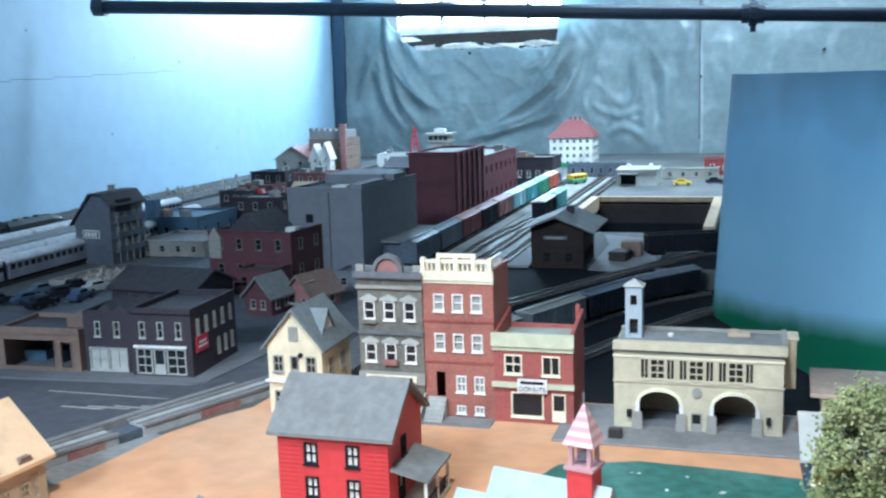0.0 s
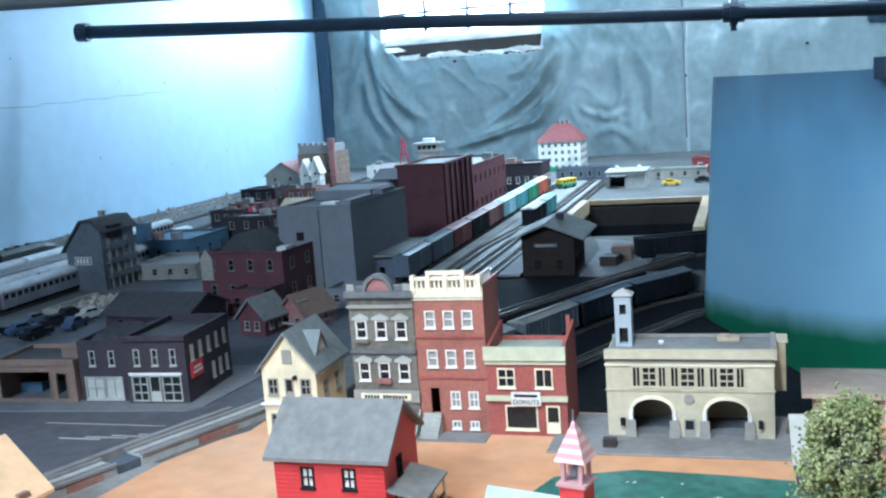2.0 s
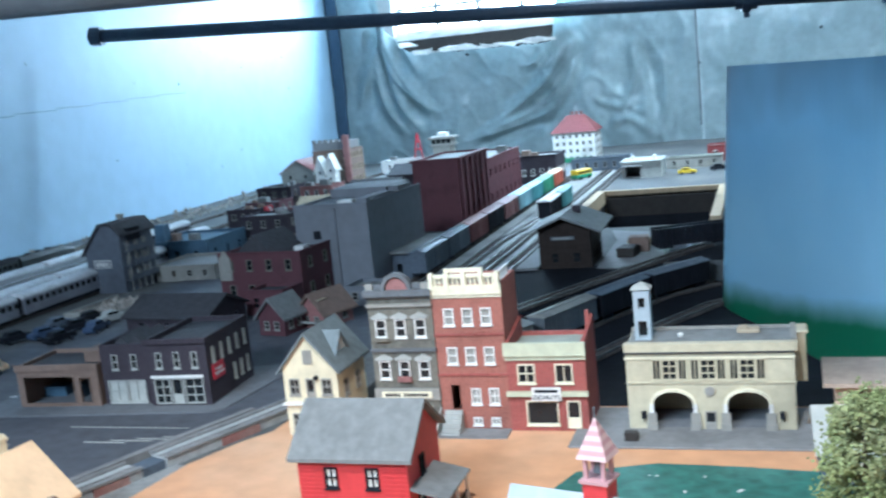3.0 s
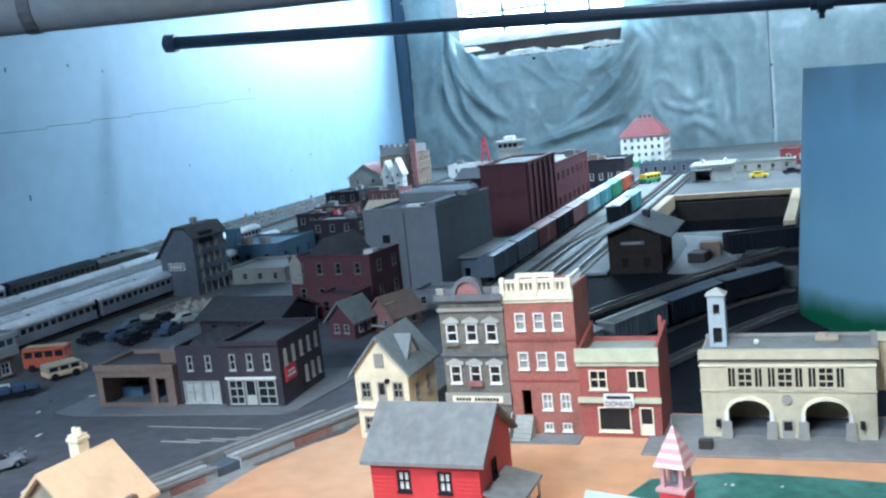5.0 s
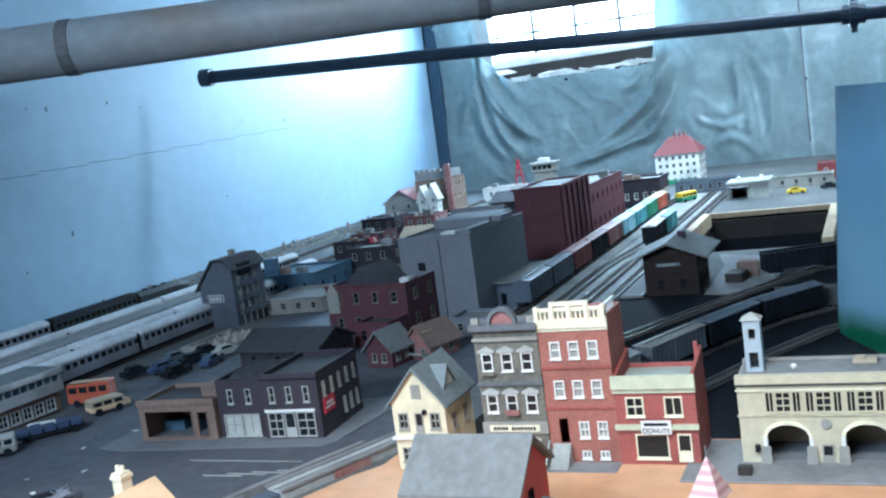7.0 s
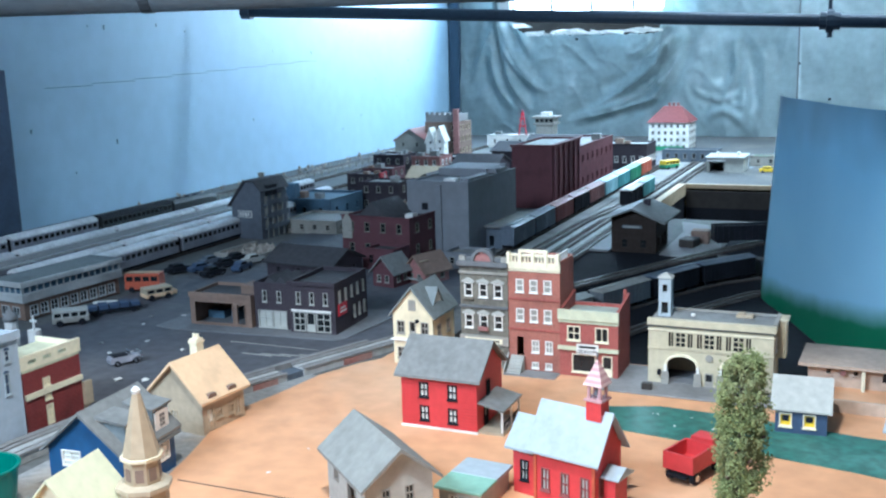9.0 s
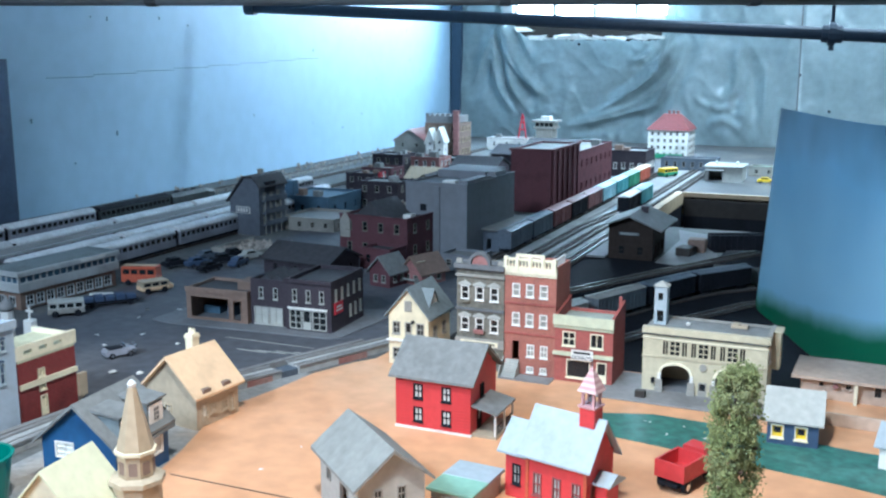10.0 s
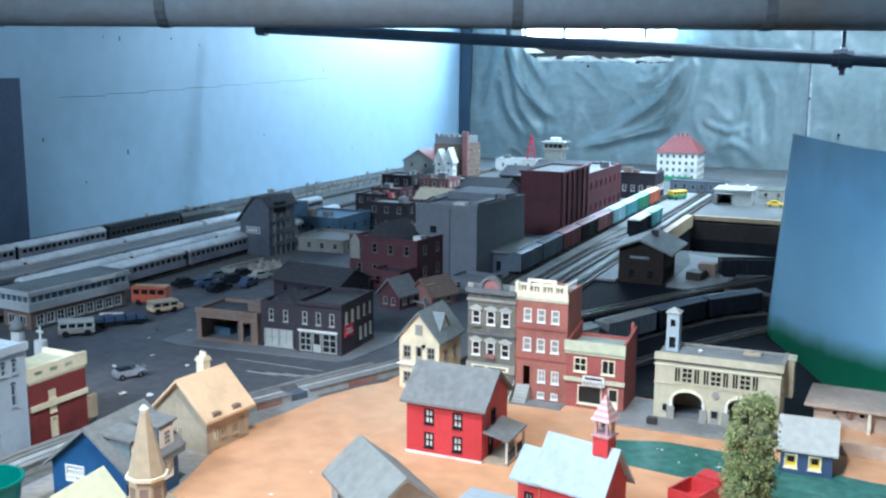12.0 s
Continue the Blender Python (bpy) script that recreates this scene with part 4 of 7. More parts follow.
# raised roadbed with a cast facing between street and village, in two lengths with a dark culvert between
WALL = [(-4.88, 9.75), (-5.08, 9.25), (-5.26, 8.82), (-5.45, 8.4), (-5.62, 8.0)]
WALL_B = [(-5.72, 7.74), (-5.86, 7.4), (-6.02, 7.05), (-6.3, 6.72), (-6.58, 6.2), (-6.85, 5.5), (-6.95, 4.6), (-6.98, 3.0)]
rb = thing("retaining_wall", (0, 0, 0), 0, "low pale grey retaining wall with a flat top and faded brick facing", "wall")
for line in (WALL, WALL_B):
    part("roadbed", strip(line, -0.13, 0.12, 0.0, 0.10), M["bed"], rb)
    for d in (-0.15, 0.105):
        part("coping", strip(line, d, d + 0.05, 0.1005, 0.125), M["pave"], rb, "pale coping edge")
    part("centre_rib", strip(line, -0.03, 0.0, 0.1005, 0.112), M["pave"], rb)
for line, d in (([(-5.16, 9.03), (-5.26, 8.82), (-5.36, 8.6)], -0.148), ([(-5.78, 7.6), (-5.86, 7.4), (-5.92, 7.27)], -0.148)):
    part("brick_facing", strip(line, d, d + 0.017, 0.0, 0.085), M["brick_patch"], rb, "faded red brick facing")
part("culvert", strip([(-5.62, 7.995), (-5.715, 7.745)], -0.11, 0.1, 0.0, 0.085), M["car_slate"], rb, "dark slate culvert opening")
# ---------------------------------------------------------------- the street fronts
def cornice(home, w, d, z, mat, out=0.05, h=0.1, name="cornice"):
    return part(name, boxes((-w / 2 - out * 0.3, -d / 2 - out, z, w / 2 + out * 0.3, -d / 2 - 0.001, z + h), (-w / 2 - out * 0.2, -d / 2 - out * 0.5, z - h * 0.35, w / 2 + out * 0.2, -d / 2 - 0.001, z - 0.001)), mat, home)


def grey_front():
    w, d, h = 0.66, 0.62, 1.36
    home = thing("stone_storefront", (-3.365, 9.31, 0.03), 0, "weathered grey stone three-storey store with an arched parapet", "building", "street fronts")
    holes = [("f", 0.06 + i * 0.205, z, 0.115, 0.185, "sash") for z in (0.52, 0.94) for i in range(3)]
    f = walls(home, w, d, h, M["stone"], holes + [("f", 0.1, 0.0, 0.46, 0.22, "shop")], M["white"])["f"]
    flat_roof(home, w, d, h, M["dark_roof"])
    for z in (0.52, 0.94):
        for i in range(3):
            x = 0.06 + i * 0.205
            bm = prism(bmesh.new(), [(x - 0.03, z + 0.19), (x + 0.145, z + 0.19), (x + 0.145, z + 0.215), (x + 0.0575, z + 0.255), (x - 0.03, z + 0.215)], -0.025, -0.001)
            part("window_hood", bm, M["barn_side"], f)
    part("flower_box", boxes((0.255, -0.05, 0.5, 0.395, -0.031, 0.555)), M["car_rose"], f, "faded red flower box")
    part("flower_box", boxes((0.05, -0.05, 0.91, 0.195, -0.031, 0.945)), M["stone"], f)
    part("belt_course", boxes((-0.01, -0.03, 0.80, w + 0.01, -0.001, 0.83)), M["stone_dark"], f)
    part("belt_course", boxes((-0.01, -0.03, 1.25, w + 0.01, -0.001, 1.28)), M["grey_side"], f)
    cornice(home, w, d, 1.36, M["stone_dark"], 0.06, 0.06)
    part("parapet", boxes((-w / 2, -d / 2, 1.425, w / 2, -d / 2 + 0.04, 1.47)), M["stone_dark"], home)
    for x in (-w / 2 + 0.04, w / 2 - 0.04):
        part("parapet_pier", boxes((x - 0.04, -d / 2 - 0.02, 1.4205, x + 0.04, -d / 2 - 0.001, 1.485)), M["grey_side"], home)
    bm = bmesh.new()
    ang = np.linspace(0, math.pi, 13)
    prism(bm, [(0.155 * math.cos(a), 1.42 + 0.17 * math.sin(a)) for a in ang] + [(0.12 * math.cos(a), 1.42 + 0.13 * math.sin(a)) for a in ang[::-1]], -d / 2 - 0.05, -d / 2 + 0.03)
    part("parapet_arch", bm, M["stone_dark"], home)
    part("parapet_tablet", prism(bmesh.new(), [(0.115 * math.cos(a), 1.42 + 0.125 * math.sin(a)) for a in ang], -d / 2 - 0.02, -d / 2 + 0.02), M["car_rose"], home, "reddish tablet inside the arch")
    sb = part("sign_board", boxes((0.07, -0.045, 0.335, 0.59, -0.031, 0.40)), M["ivory"], f, "cream fascia with dark lettering")
    repeat("letter_bar", boxes((0, -0.0035, 0, 0.022, 0, 0.032)), M["black"], sb, [(0.11 + i * 0.032, -0.0455, 0.352) for i in range(14) if i != 5])
    part("fascia", boxes((-0.01, -0.03, 0.31, w + 0.01, -0.001, 0.425)), M["grey_side"], f)
    bm = prism(bmesh.new(), [(0.33 + 0.25 * math.cos(a), 0.225 + 0.075 * math.sin(a)) for a in ang] + [(0.33 + 0.22 * math.cos(a), 0.225 + 0.05 * math.sin(a)) for a in ang[::-1]], -0.03, -0.001)
    part("shop_arch", bm, M["ivory"], f)


def red_front():
    w, d, h = 0.69, 0.60, 1.45
    home = thing("brick_townhouse", (-2.685, 9.31, 0.03), 0, "red brick three-storey town house with a cream balustrade", "building", "street fronts")
    holes = [("f", x, z, 0.105, 0.17, "sash") for z in (0.66, 1.045) for x in (0.105, 0.29, 0.475)]
    holes += [("f", x, 0.255, 0.10, 0.165, "grid") for x in (0.31, 0.49)] + [("f", x, 0.045, 0.09, 0.08, "pair") for x in (0.31, 0.49)]
    holes += [("f", 0.11, 0.20, 0.09, 0.25, "hole")]
    f = walls(home, w, d, h, M["red_brick"], holes, M["white"], M["grey_side"])["f"]
    flat_roof(home, w, d, h, M["grey_roof"])
    for z in (0.545, 0.945):
        part("belt_course", boxes((-0.005, -0.015, z, w + 0.005, -0.001, z + 0.02)), M["donut_brick"], f)
    part("interior_floor", boxes((0.04, 0.05, 0.02, w - 0.04, d - 0.04, 0.1)), M["black"], f)
    cornice(home, w, d, 1.35, M["ivory"], 0.035, 0.09)
    repeat("baluster", boxes((-0.009, -0.02, 0, 0.009, -0.004, 0.068)), M["ivory"], home, [(-w / 2 + 0.06 + i * 0.0437, -d / 2, 1.4415) for i in range(14)])
    part("parapet_backing", boxes((-w / 2 + 0.03, -d / 2 + 0.013, 1.451, w / 2 - 0.036, -d / 2 + 0.02, 1.509)), M["grey_side"], home)
    part("balustrade", boxes((-w / 2 - 0.01, -d / 2 - 0.03, 1.5105, w / 2 + 0.01, -d / 2 + 0.005, 1.548)), M["ivory"], home, bevel=0.004)
    repeat("balustrade_pier", boxes((-0.02, -0.045, 0, 0.02, 0.012, 0.17)), M["ivory"], home, [(-w / 2 + 0.02, -d / 2, 1.395), (-0.17, -d / 2, 1.395), (0.0, -d / 2, 1.395), (0.17, -d / 2, 1.395), (w / 2 - 0.02, -d / 2, 1.395)])
    part("parapet_block", boxes((-0.19, -d / 2 - 0.025, 1.5655, 0.19, -d / 2 + 0.005, 1.605)), M["ivory"], home)
    part("side_railing", boxes(*[(w / 2 - 0.03, -d / 2 + 0.03 + i * 0.085, 1.451, w / 2 - 0.012, -d / 2 + 0.05 + i * 0.085, 1.54) for i in range(5)], (w / 2 - 0.035, -d / 2 + 0.02, 1.5405, w / 2 - 0.008, -d / 2 + 0.42, 1.553)), M["white"], home, "white railing along the roof side")
    for i in range(6):
        part("step", boxes((0.035, -0.22 + i * 0.035, 0.0, 0.215, -0.187 + i * 0.035, 0.034 * (i + 1))), M["barn_side"], f)
    part("stair_side", prism(bmesh.new(), [(-0.22, 0.0), (-0.001, 0.0), (-0.001, 0.23), (-0.02, 0.23), (-0.22, 0.05)], 0.022, 0.034), M["barn_side"], f, at=(0, 0, 0), turn=0).matrix_basis = pose(0.0235 * S, 0, 0, 0, 0, 90)
    part("areaway_slab", boxes((0.0, -0.26, -0.028, w, -0.002, 0.012)), M["pave"], f)


def donut_front():
    w, d, h = 0.75, 0.62, 0.84
    home = thing("donut_shop", (-1.965, 9.30, 0.03), 0, "red brick two-storey shop with sage trim and a donut sign", "building", "street fronts")
    holes = [("f", 0.10, 0.47, 0.17, 0.19, "grid"), ("f", 0.46, 0.47, 0.17, 0.19, "pair"), ("f", 0.16, 0.06, 0.31, 0.24, "plain"), ("f", 0.55, 0.03, 0.13, 0.27, "door")]
    f = walls(home, w, d, h - 0.02, M["donut_brick"], holes, M["ivory"], M["glass"])["f"]
    part("roof", boxes((-w / 2 + 0.03, -d / 2 + 0.03, h - 0.09, w / 2 - 0.03, d / 2 - 0.03, h - 0.06)), M["grey_trim"], home, "grey-green roofing")
    cornice(home, w, d, 0.745, M["green_trim"], 0.05, 0.125)
    part("belt_course", boxes((-0.015, -0.045, 0.35, w + 0.015, -0.001, 0.395)), M["green_trim"], f)
    sb = part("sign_board", boxes((0.235, -0.062, 0.315, 0.515, -0.0465, 0.445)), M["white"], f, "white sign board with black words")
    lettering("lettering", "DONUTS", 0.062, M["black"], sb, (0.375, -0.0635, 0.349))
    part("letter_bar", boxes((0.265, -0.0655, 0.398, 0.485, -0.0625, 0.424)), M["black"], sb)
    for x in (-w / 2, w / 2):
        s = 1 if x > 0 else -1
        bm = prism(bmesh.new(), [(-d / 2, h - 0.02), (d / 2, h - 0.02), (d / 2, h + 0.14), (d / 2 - 0.12, h + 0.11), (-d / 2, h + 0.02)], -0.015, 0.015)
        part("party_wall", bm, M["donut_brick"], home, at=(x - s * 0.015, 0, 0), turn=90)
    chimney(home, w / 2 - 0.05, d / 2 - 0.05, h - 0.06, 0.035, 0.25, M["donut_brick"], 0)


def arch_pieces(x0, x1, z0, rise, top, th):
    """The two spandrels that turn a square opening into an arched one."""
    bm = bmesh.new()
    c, r = (x0 + x1) / 2, (x1 - x0) / 2
    pts = [(c - r * math.cos(a), z0 + rise * math.sin(a)) for a in np.linspace(0, math.pi, 17)]
    for p, q in zip(pts, pts[1:]):
        prism(bm, [p, q, (q[0], top), (p[0], top)], 0, th)
    return bm


def arch_trim(x0, x1, z0, rise, t, y0, y1):
    c, r = (x0 + x1) / 2, (x1 - x0) / 2
    bm = bmesh.new()
    ang = np.linspace(0, math.pi, 15)
    pts = [((c - r * math.cos(a), z0 + rise * math.sin(a)), (c - (r + t) * math.cos(a), z0 + (rise + t) * math.sin(a))) for a in ang]
    for (p, P2), (q, Q2) in zip(pts, pts[1:]):
        prism(bm, [p, q, Q2, P2], y0, y1)
    return bm


def fire_station():
    w, d, h = 1.47, 0.58, 0.765
    home = thing("fire_station", (-0.485, 9.31, 0.052), 0, "pale yellow stone fire station with arched bays and tower", "building", "street fronts")
    bays = [(0.23, 0.585), (0.885, 1.24)]
    ws = [(0.235 + i * 0.34 + dx, 0.46, ww, 0.20) for i in range(3) for dx, ww in ((0.0, 0.08), (0.085, 0.14), (0.23, 0.08))]
    holes = [("f", *q, "pair" if q[2] < 0.1 else "shop") for q in ws] + [("f", a, 0.0, b - a, 0.375, "none") for a, b in bays] + [("f", 0.685, 0.0, 0.10, 0.17, "door")]
    wall = part("wall", panel(w, h, [q[1:5] for q in holes], 0.05), M["firestone"], home, at=(-w / 2, -d / 2, 0))
    for q in holes:
        if q[5] != "none":
            window(wall, *q[1:6], M["firestone"] if q[5] != "door" else M["grey_side"], M["glass"])
    for face in "rbl":
        at, turn, run = FACE[face](w, d)
        bm = panel(run, h, [(0.18, 0.45, 0.12, 0.16), (0.34, 0.45, 0.12, 0.16)] if face == "r" else [], 0.03)
        if face in "rl":
            for v in bm.verts:
                v.co.x = min(max(v.co.x, 0.051 if face == "r" and v.co.x < 0.1 else 0.031), run - (0.051 if face == "l" and v.co.x > run - 0.1 else 0.031))
        s = part("wall", bm, M["firestone"], home, at=at, turn=turn)
        if face == "r":
            for x in (0.18, 0.34):
                window(s, x, 0.45, 0.12, 0.16, "sash", M["white"], M["glass"])
    for a, b in bays:
        part("spandrel", arch_pieces(a, b, 0.24, 0.115, 0.375, 0.048), M["firestone"], wall)
        part("arch_trim", arch_trim(a, b, 0.24, 0.115, 0.03, -0.022, -0.001), M["ivory"], wall)
        for x in (a - 0.035, b):
            part("jamb", boxes((x, -0.02, 0.06, x + 0.035, -0.001, 0.24)), M["white"], wall)
            part("plinth", boxes((x - 0.03, -0.045, 0.0, x + 0.065, -0.001, 0.06)), M["grey_side"], wall)
            part("pier", boxes((x - 0.025, -0.03, 0.06, x + 0.06, -0.021, 0.16)), M["grey_side"], wall)
    part("bay_floor", boxes((0.03, 0.05, 0.0, w - 0.03, d - 0.04, 0.006)), M["pave_dark"], wall)
    part("bay_partition", boxes((0.60, 0.1, 0.006, 0.63, d - 0.05, 0.42), (0.84, 0.1, 0.006, 0.87, d - 0.05, 0.42)), M["tan_dark"], wall)
    part("medallion", rod(bmesh.new(), (0.735, -0.018, 0.36), (0.735, -0.001, 0.36), 0.045, 14), M["grey_side"], wall, "round carved medallion")
    for x in (0.14, 1.35):
        part("wall_lamp", boxes((x - 0.02, -0.05, 0.11, x + 0.02, -0.001, 0.17)), M["black"], wall)
    part("belt_course", boxes((-0.01, -0.018, 0.665, w + 0.01, -0.001, 0.68)), M["ivory"], wall)
    part("belt_course", boxes((-0.01, -0.014, 0.43, w + 0.01, -0.001, 0.445)), M["firestone"], wall)
    cornice(home, w, d, 0.718, M["stone_dark"], 0.03, 0.02, "frieze")
    part("cornice", boxes((-w / 2 - 0.005, -d / 2 - 0.05, 0.74, w / 2 + 0.03, -d / 2 + 0.03, 0.815)), M["firestone"], home)
    part("roof", boxes((-w / 2 + 0.02, -d / 2 + 0.031, 0.766, w / 2 - 0.02, d / 2 - 0.02, 0.79)), M["grey_roof"], home)
    part("parapet", boxes((w / 2 - 0.02, -d / 2 + 0.031, 0.766, w / 2 + 0.03, d / 2, 0.83), (-w / 2, d / 2 - 0.02, 0.766, w / 2 - 0.021, d / 2 + 0.02, 0.81)), M["grey_side"], home)
    part("side_bay", boxes((w / 2 + 0.001, 0.02, 0.35, w / 2 + 0.11, 0.24, 0.80), (w / 2 + 0.031, 0.0, 0.8005, w / 2 + 0.13, 0.26, 0.825)), M["firestone"], home, bevel=0.004)
    t = part("hose_tower", panel(0.15, 0.48, [(0.045, 0.30, 0.06, 0.10), (0.035, 0.03, 0.08, 0.15)], 0.15), M["pale_roof"], home, "pale grey square hose tower", at=(-w / 2 + 0.08, -0.10, 0.79))
    part("tower_backing", boxes((0.01, 0.06, 0.02, 0.14, 0.062, 0.46)), M["glass"], t)
    bm = bmesh.new()
    base = [bm.verts.new((x, y, 0.481)) for x, y in ((-0.02, -0.02), (0.17, -0.02), (0.17, 0.17), (-0.02, 0.17))]
    tip = bm.verts.new((0.075, 0.075, 0.545))
    bm.faces.new(base[::-1])
    for i in range(4):
        bm.faces.new((base[i - 1], base[i], tip))
    part("tower_roof", bm, M["barn_side"], t)
    sk = part("skylight", boxes((0.25, 0.08, 0.791, 0.45, 0.2, 0.825), (0.27, 0.09, 0.826, 0.35, 0.19, 0.845)), M["tan"], home, "brown roof hatch", bevel=0.004)
    part("roof_vent", tube(bmesh.new(), [(-0.25, 0.0, 0.791, 0.02), (-0.25, 0.0, 0.815, 0.03), (-0.25, 0.0, 0.83, 0.012)], 8), M["white"], home)
    ap = solid("apron", boxes((-1.72, 8.55, 0.03, 0.46, 9.62, 0.052)), M["pave"], "grey cast apron under the fire station", "pavement", kind="structure", bevel=0.006)
    solid("crate", boxes((-0.06, -0.04, 0, 0.06, 0.04, 0.08)), M["wood_dark"], "small brown crate on the station apron", "crate", at=(-1.17, 8.72, 0.052), bevel=0.004)


def cream_house():
    w, d, h, rise = 0.58, 0.72, 0.70, 0.34
    home = thing("cream_house", (-4.31, 9.16, 0.03), 0, "cream two-storey house with a slate gable roof and dormer", "house", "street fronts")
    holes = [("f", 0.06, 0.42, 0.11, 0.17, "grid"), ("f", 0.41, 0.42, 0.11, 0.17, "grid"), ("f", 0.245, 0.37, 0.09, 0.22, "door"), ("f", 0.06, 0.08, 0.11, 0.15, "grid"), ("f", 0.40, 0.06, 0.12, 0.2, "shop"), ("r", 0.15, 0.36, 0.1, 0.16, "sash"), ("r", 0.45, 0.36, 0.1, 0.16, "sash")]
    ws = walls(home, w, d, h, M["cream"], holes, M["grey_side"], M["glass"], "v", rise)
    pitched(home, w, d, h, rise, M["slate"], "v", 0.05)
    part("attic_shutter", boxes((0.24, -0.012, 0.74, 0.34, -0.001, 0.88)), M["grey_side"], ws["f"])
    part("belt_course", boxes((-0.02, -0.05, 0.325, w + 0.02, -0.001, 0.345)), M["white"], ws["f"])
    dm = part("dormer", prism(bmesh.new(), [(-0.15, 0), (0.15, 0), (0, 0.2)], 0.0, 0.2), M["white"], home, at=(0.225, -0.06, 0.785), turn=90)
    for q in (-1, 1):
        part("dormer_roof", prism(bmesh.new(), [(0, 0.201), (0, 0.226), (q * 0.19, -0.028), (q * 0.19, -0.053)], -0.025, 0.21), M["slate"], dm)
    part("wreath", rod(bmesh.new(), (0.36, -0.03, 0.60), (0.36, -0.001, 0.60), 0.025, 8), M["black"], ws["f"])


grey_front()
red_front()
donut_front()
fire_station()
cream_house()


# ---------------------------------------------------------------- the village on the tan board
def red_house():
    w, d, h, rise = 0.90, 0.78, 0.63, 0.29
    home = thing("red_house", (-3.03, 7.12, 0.03), 0, "bright red clapboard house with a grey roof and porch", "house", "village houses")
    holes = [("f", x, z, 0.11, 0.17, "grid") for x in (0.22, 0.56) for z in (0.09, 0.36)] + [("r", 0.28, 0.36, 0.10, 0.16, "grid"), ("r", 0.2, 0.03, 0.12, 0.24, "door")]
    f = walls(home, w, d, h, M["red_paint"], holes, M["black"], M["lit_glass"], "u", rise)
    pitched(home, w, d, h, rise, M["grey_roof"], "u", 0.06, 0.03)
    part("foundation", boxes((-w / 2 - 0.01, -d / 2 - 0.012, 0, w / 2 + 0.01, d / 2 + 0.012, 0.025)), M["white"], home, "white painted footing")
    repeat("clapboard", boxes((0, -0.006, 0, 0.2, -0.0005, 0.014)), M["red_paint"], home, [(x, -d / 2, 0.04 + i * 0.035) for i in range(15) for x in (-w / 2, w / 2 - 0.2)])
    bm = bmesh.new()
    prism(bm, [(0, 0.34), (0, 0.36), (0.30, 0.29), (0.30, 0.27)], -0.37, 0.22)
    po = part("porch", bm, M["grey_roof"], home, "grey lean-to porch roof", at=(w / 2 + 0.001, 0, 0))
    part("porch_floor", boxes((0.0, -0.36, 0.0, 0.29, 0.22, 0.03)), M["tan"], po)
    for y in (-0.35, -0.07, 0.19):
        part("post", boxes((0.26, y, 0.031, 0.28, y + 0.02, 0.272)), M["white"], po)
    part("railing", boxes((0.265, -0.329, 0.12, 0.275, -0.071, 0.13), (0.265, -0.049, 0.12, 0.275, 0.189, 0.13)), M["black"], po)
    repeat("baluster", boxes((0.266, 0, 0.031, 0.274, 0.008, 0.119)), M["black"], po, [(0, -0.32 + i * 0.045, 0) for i in range(11)])


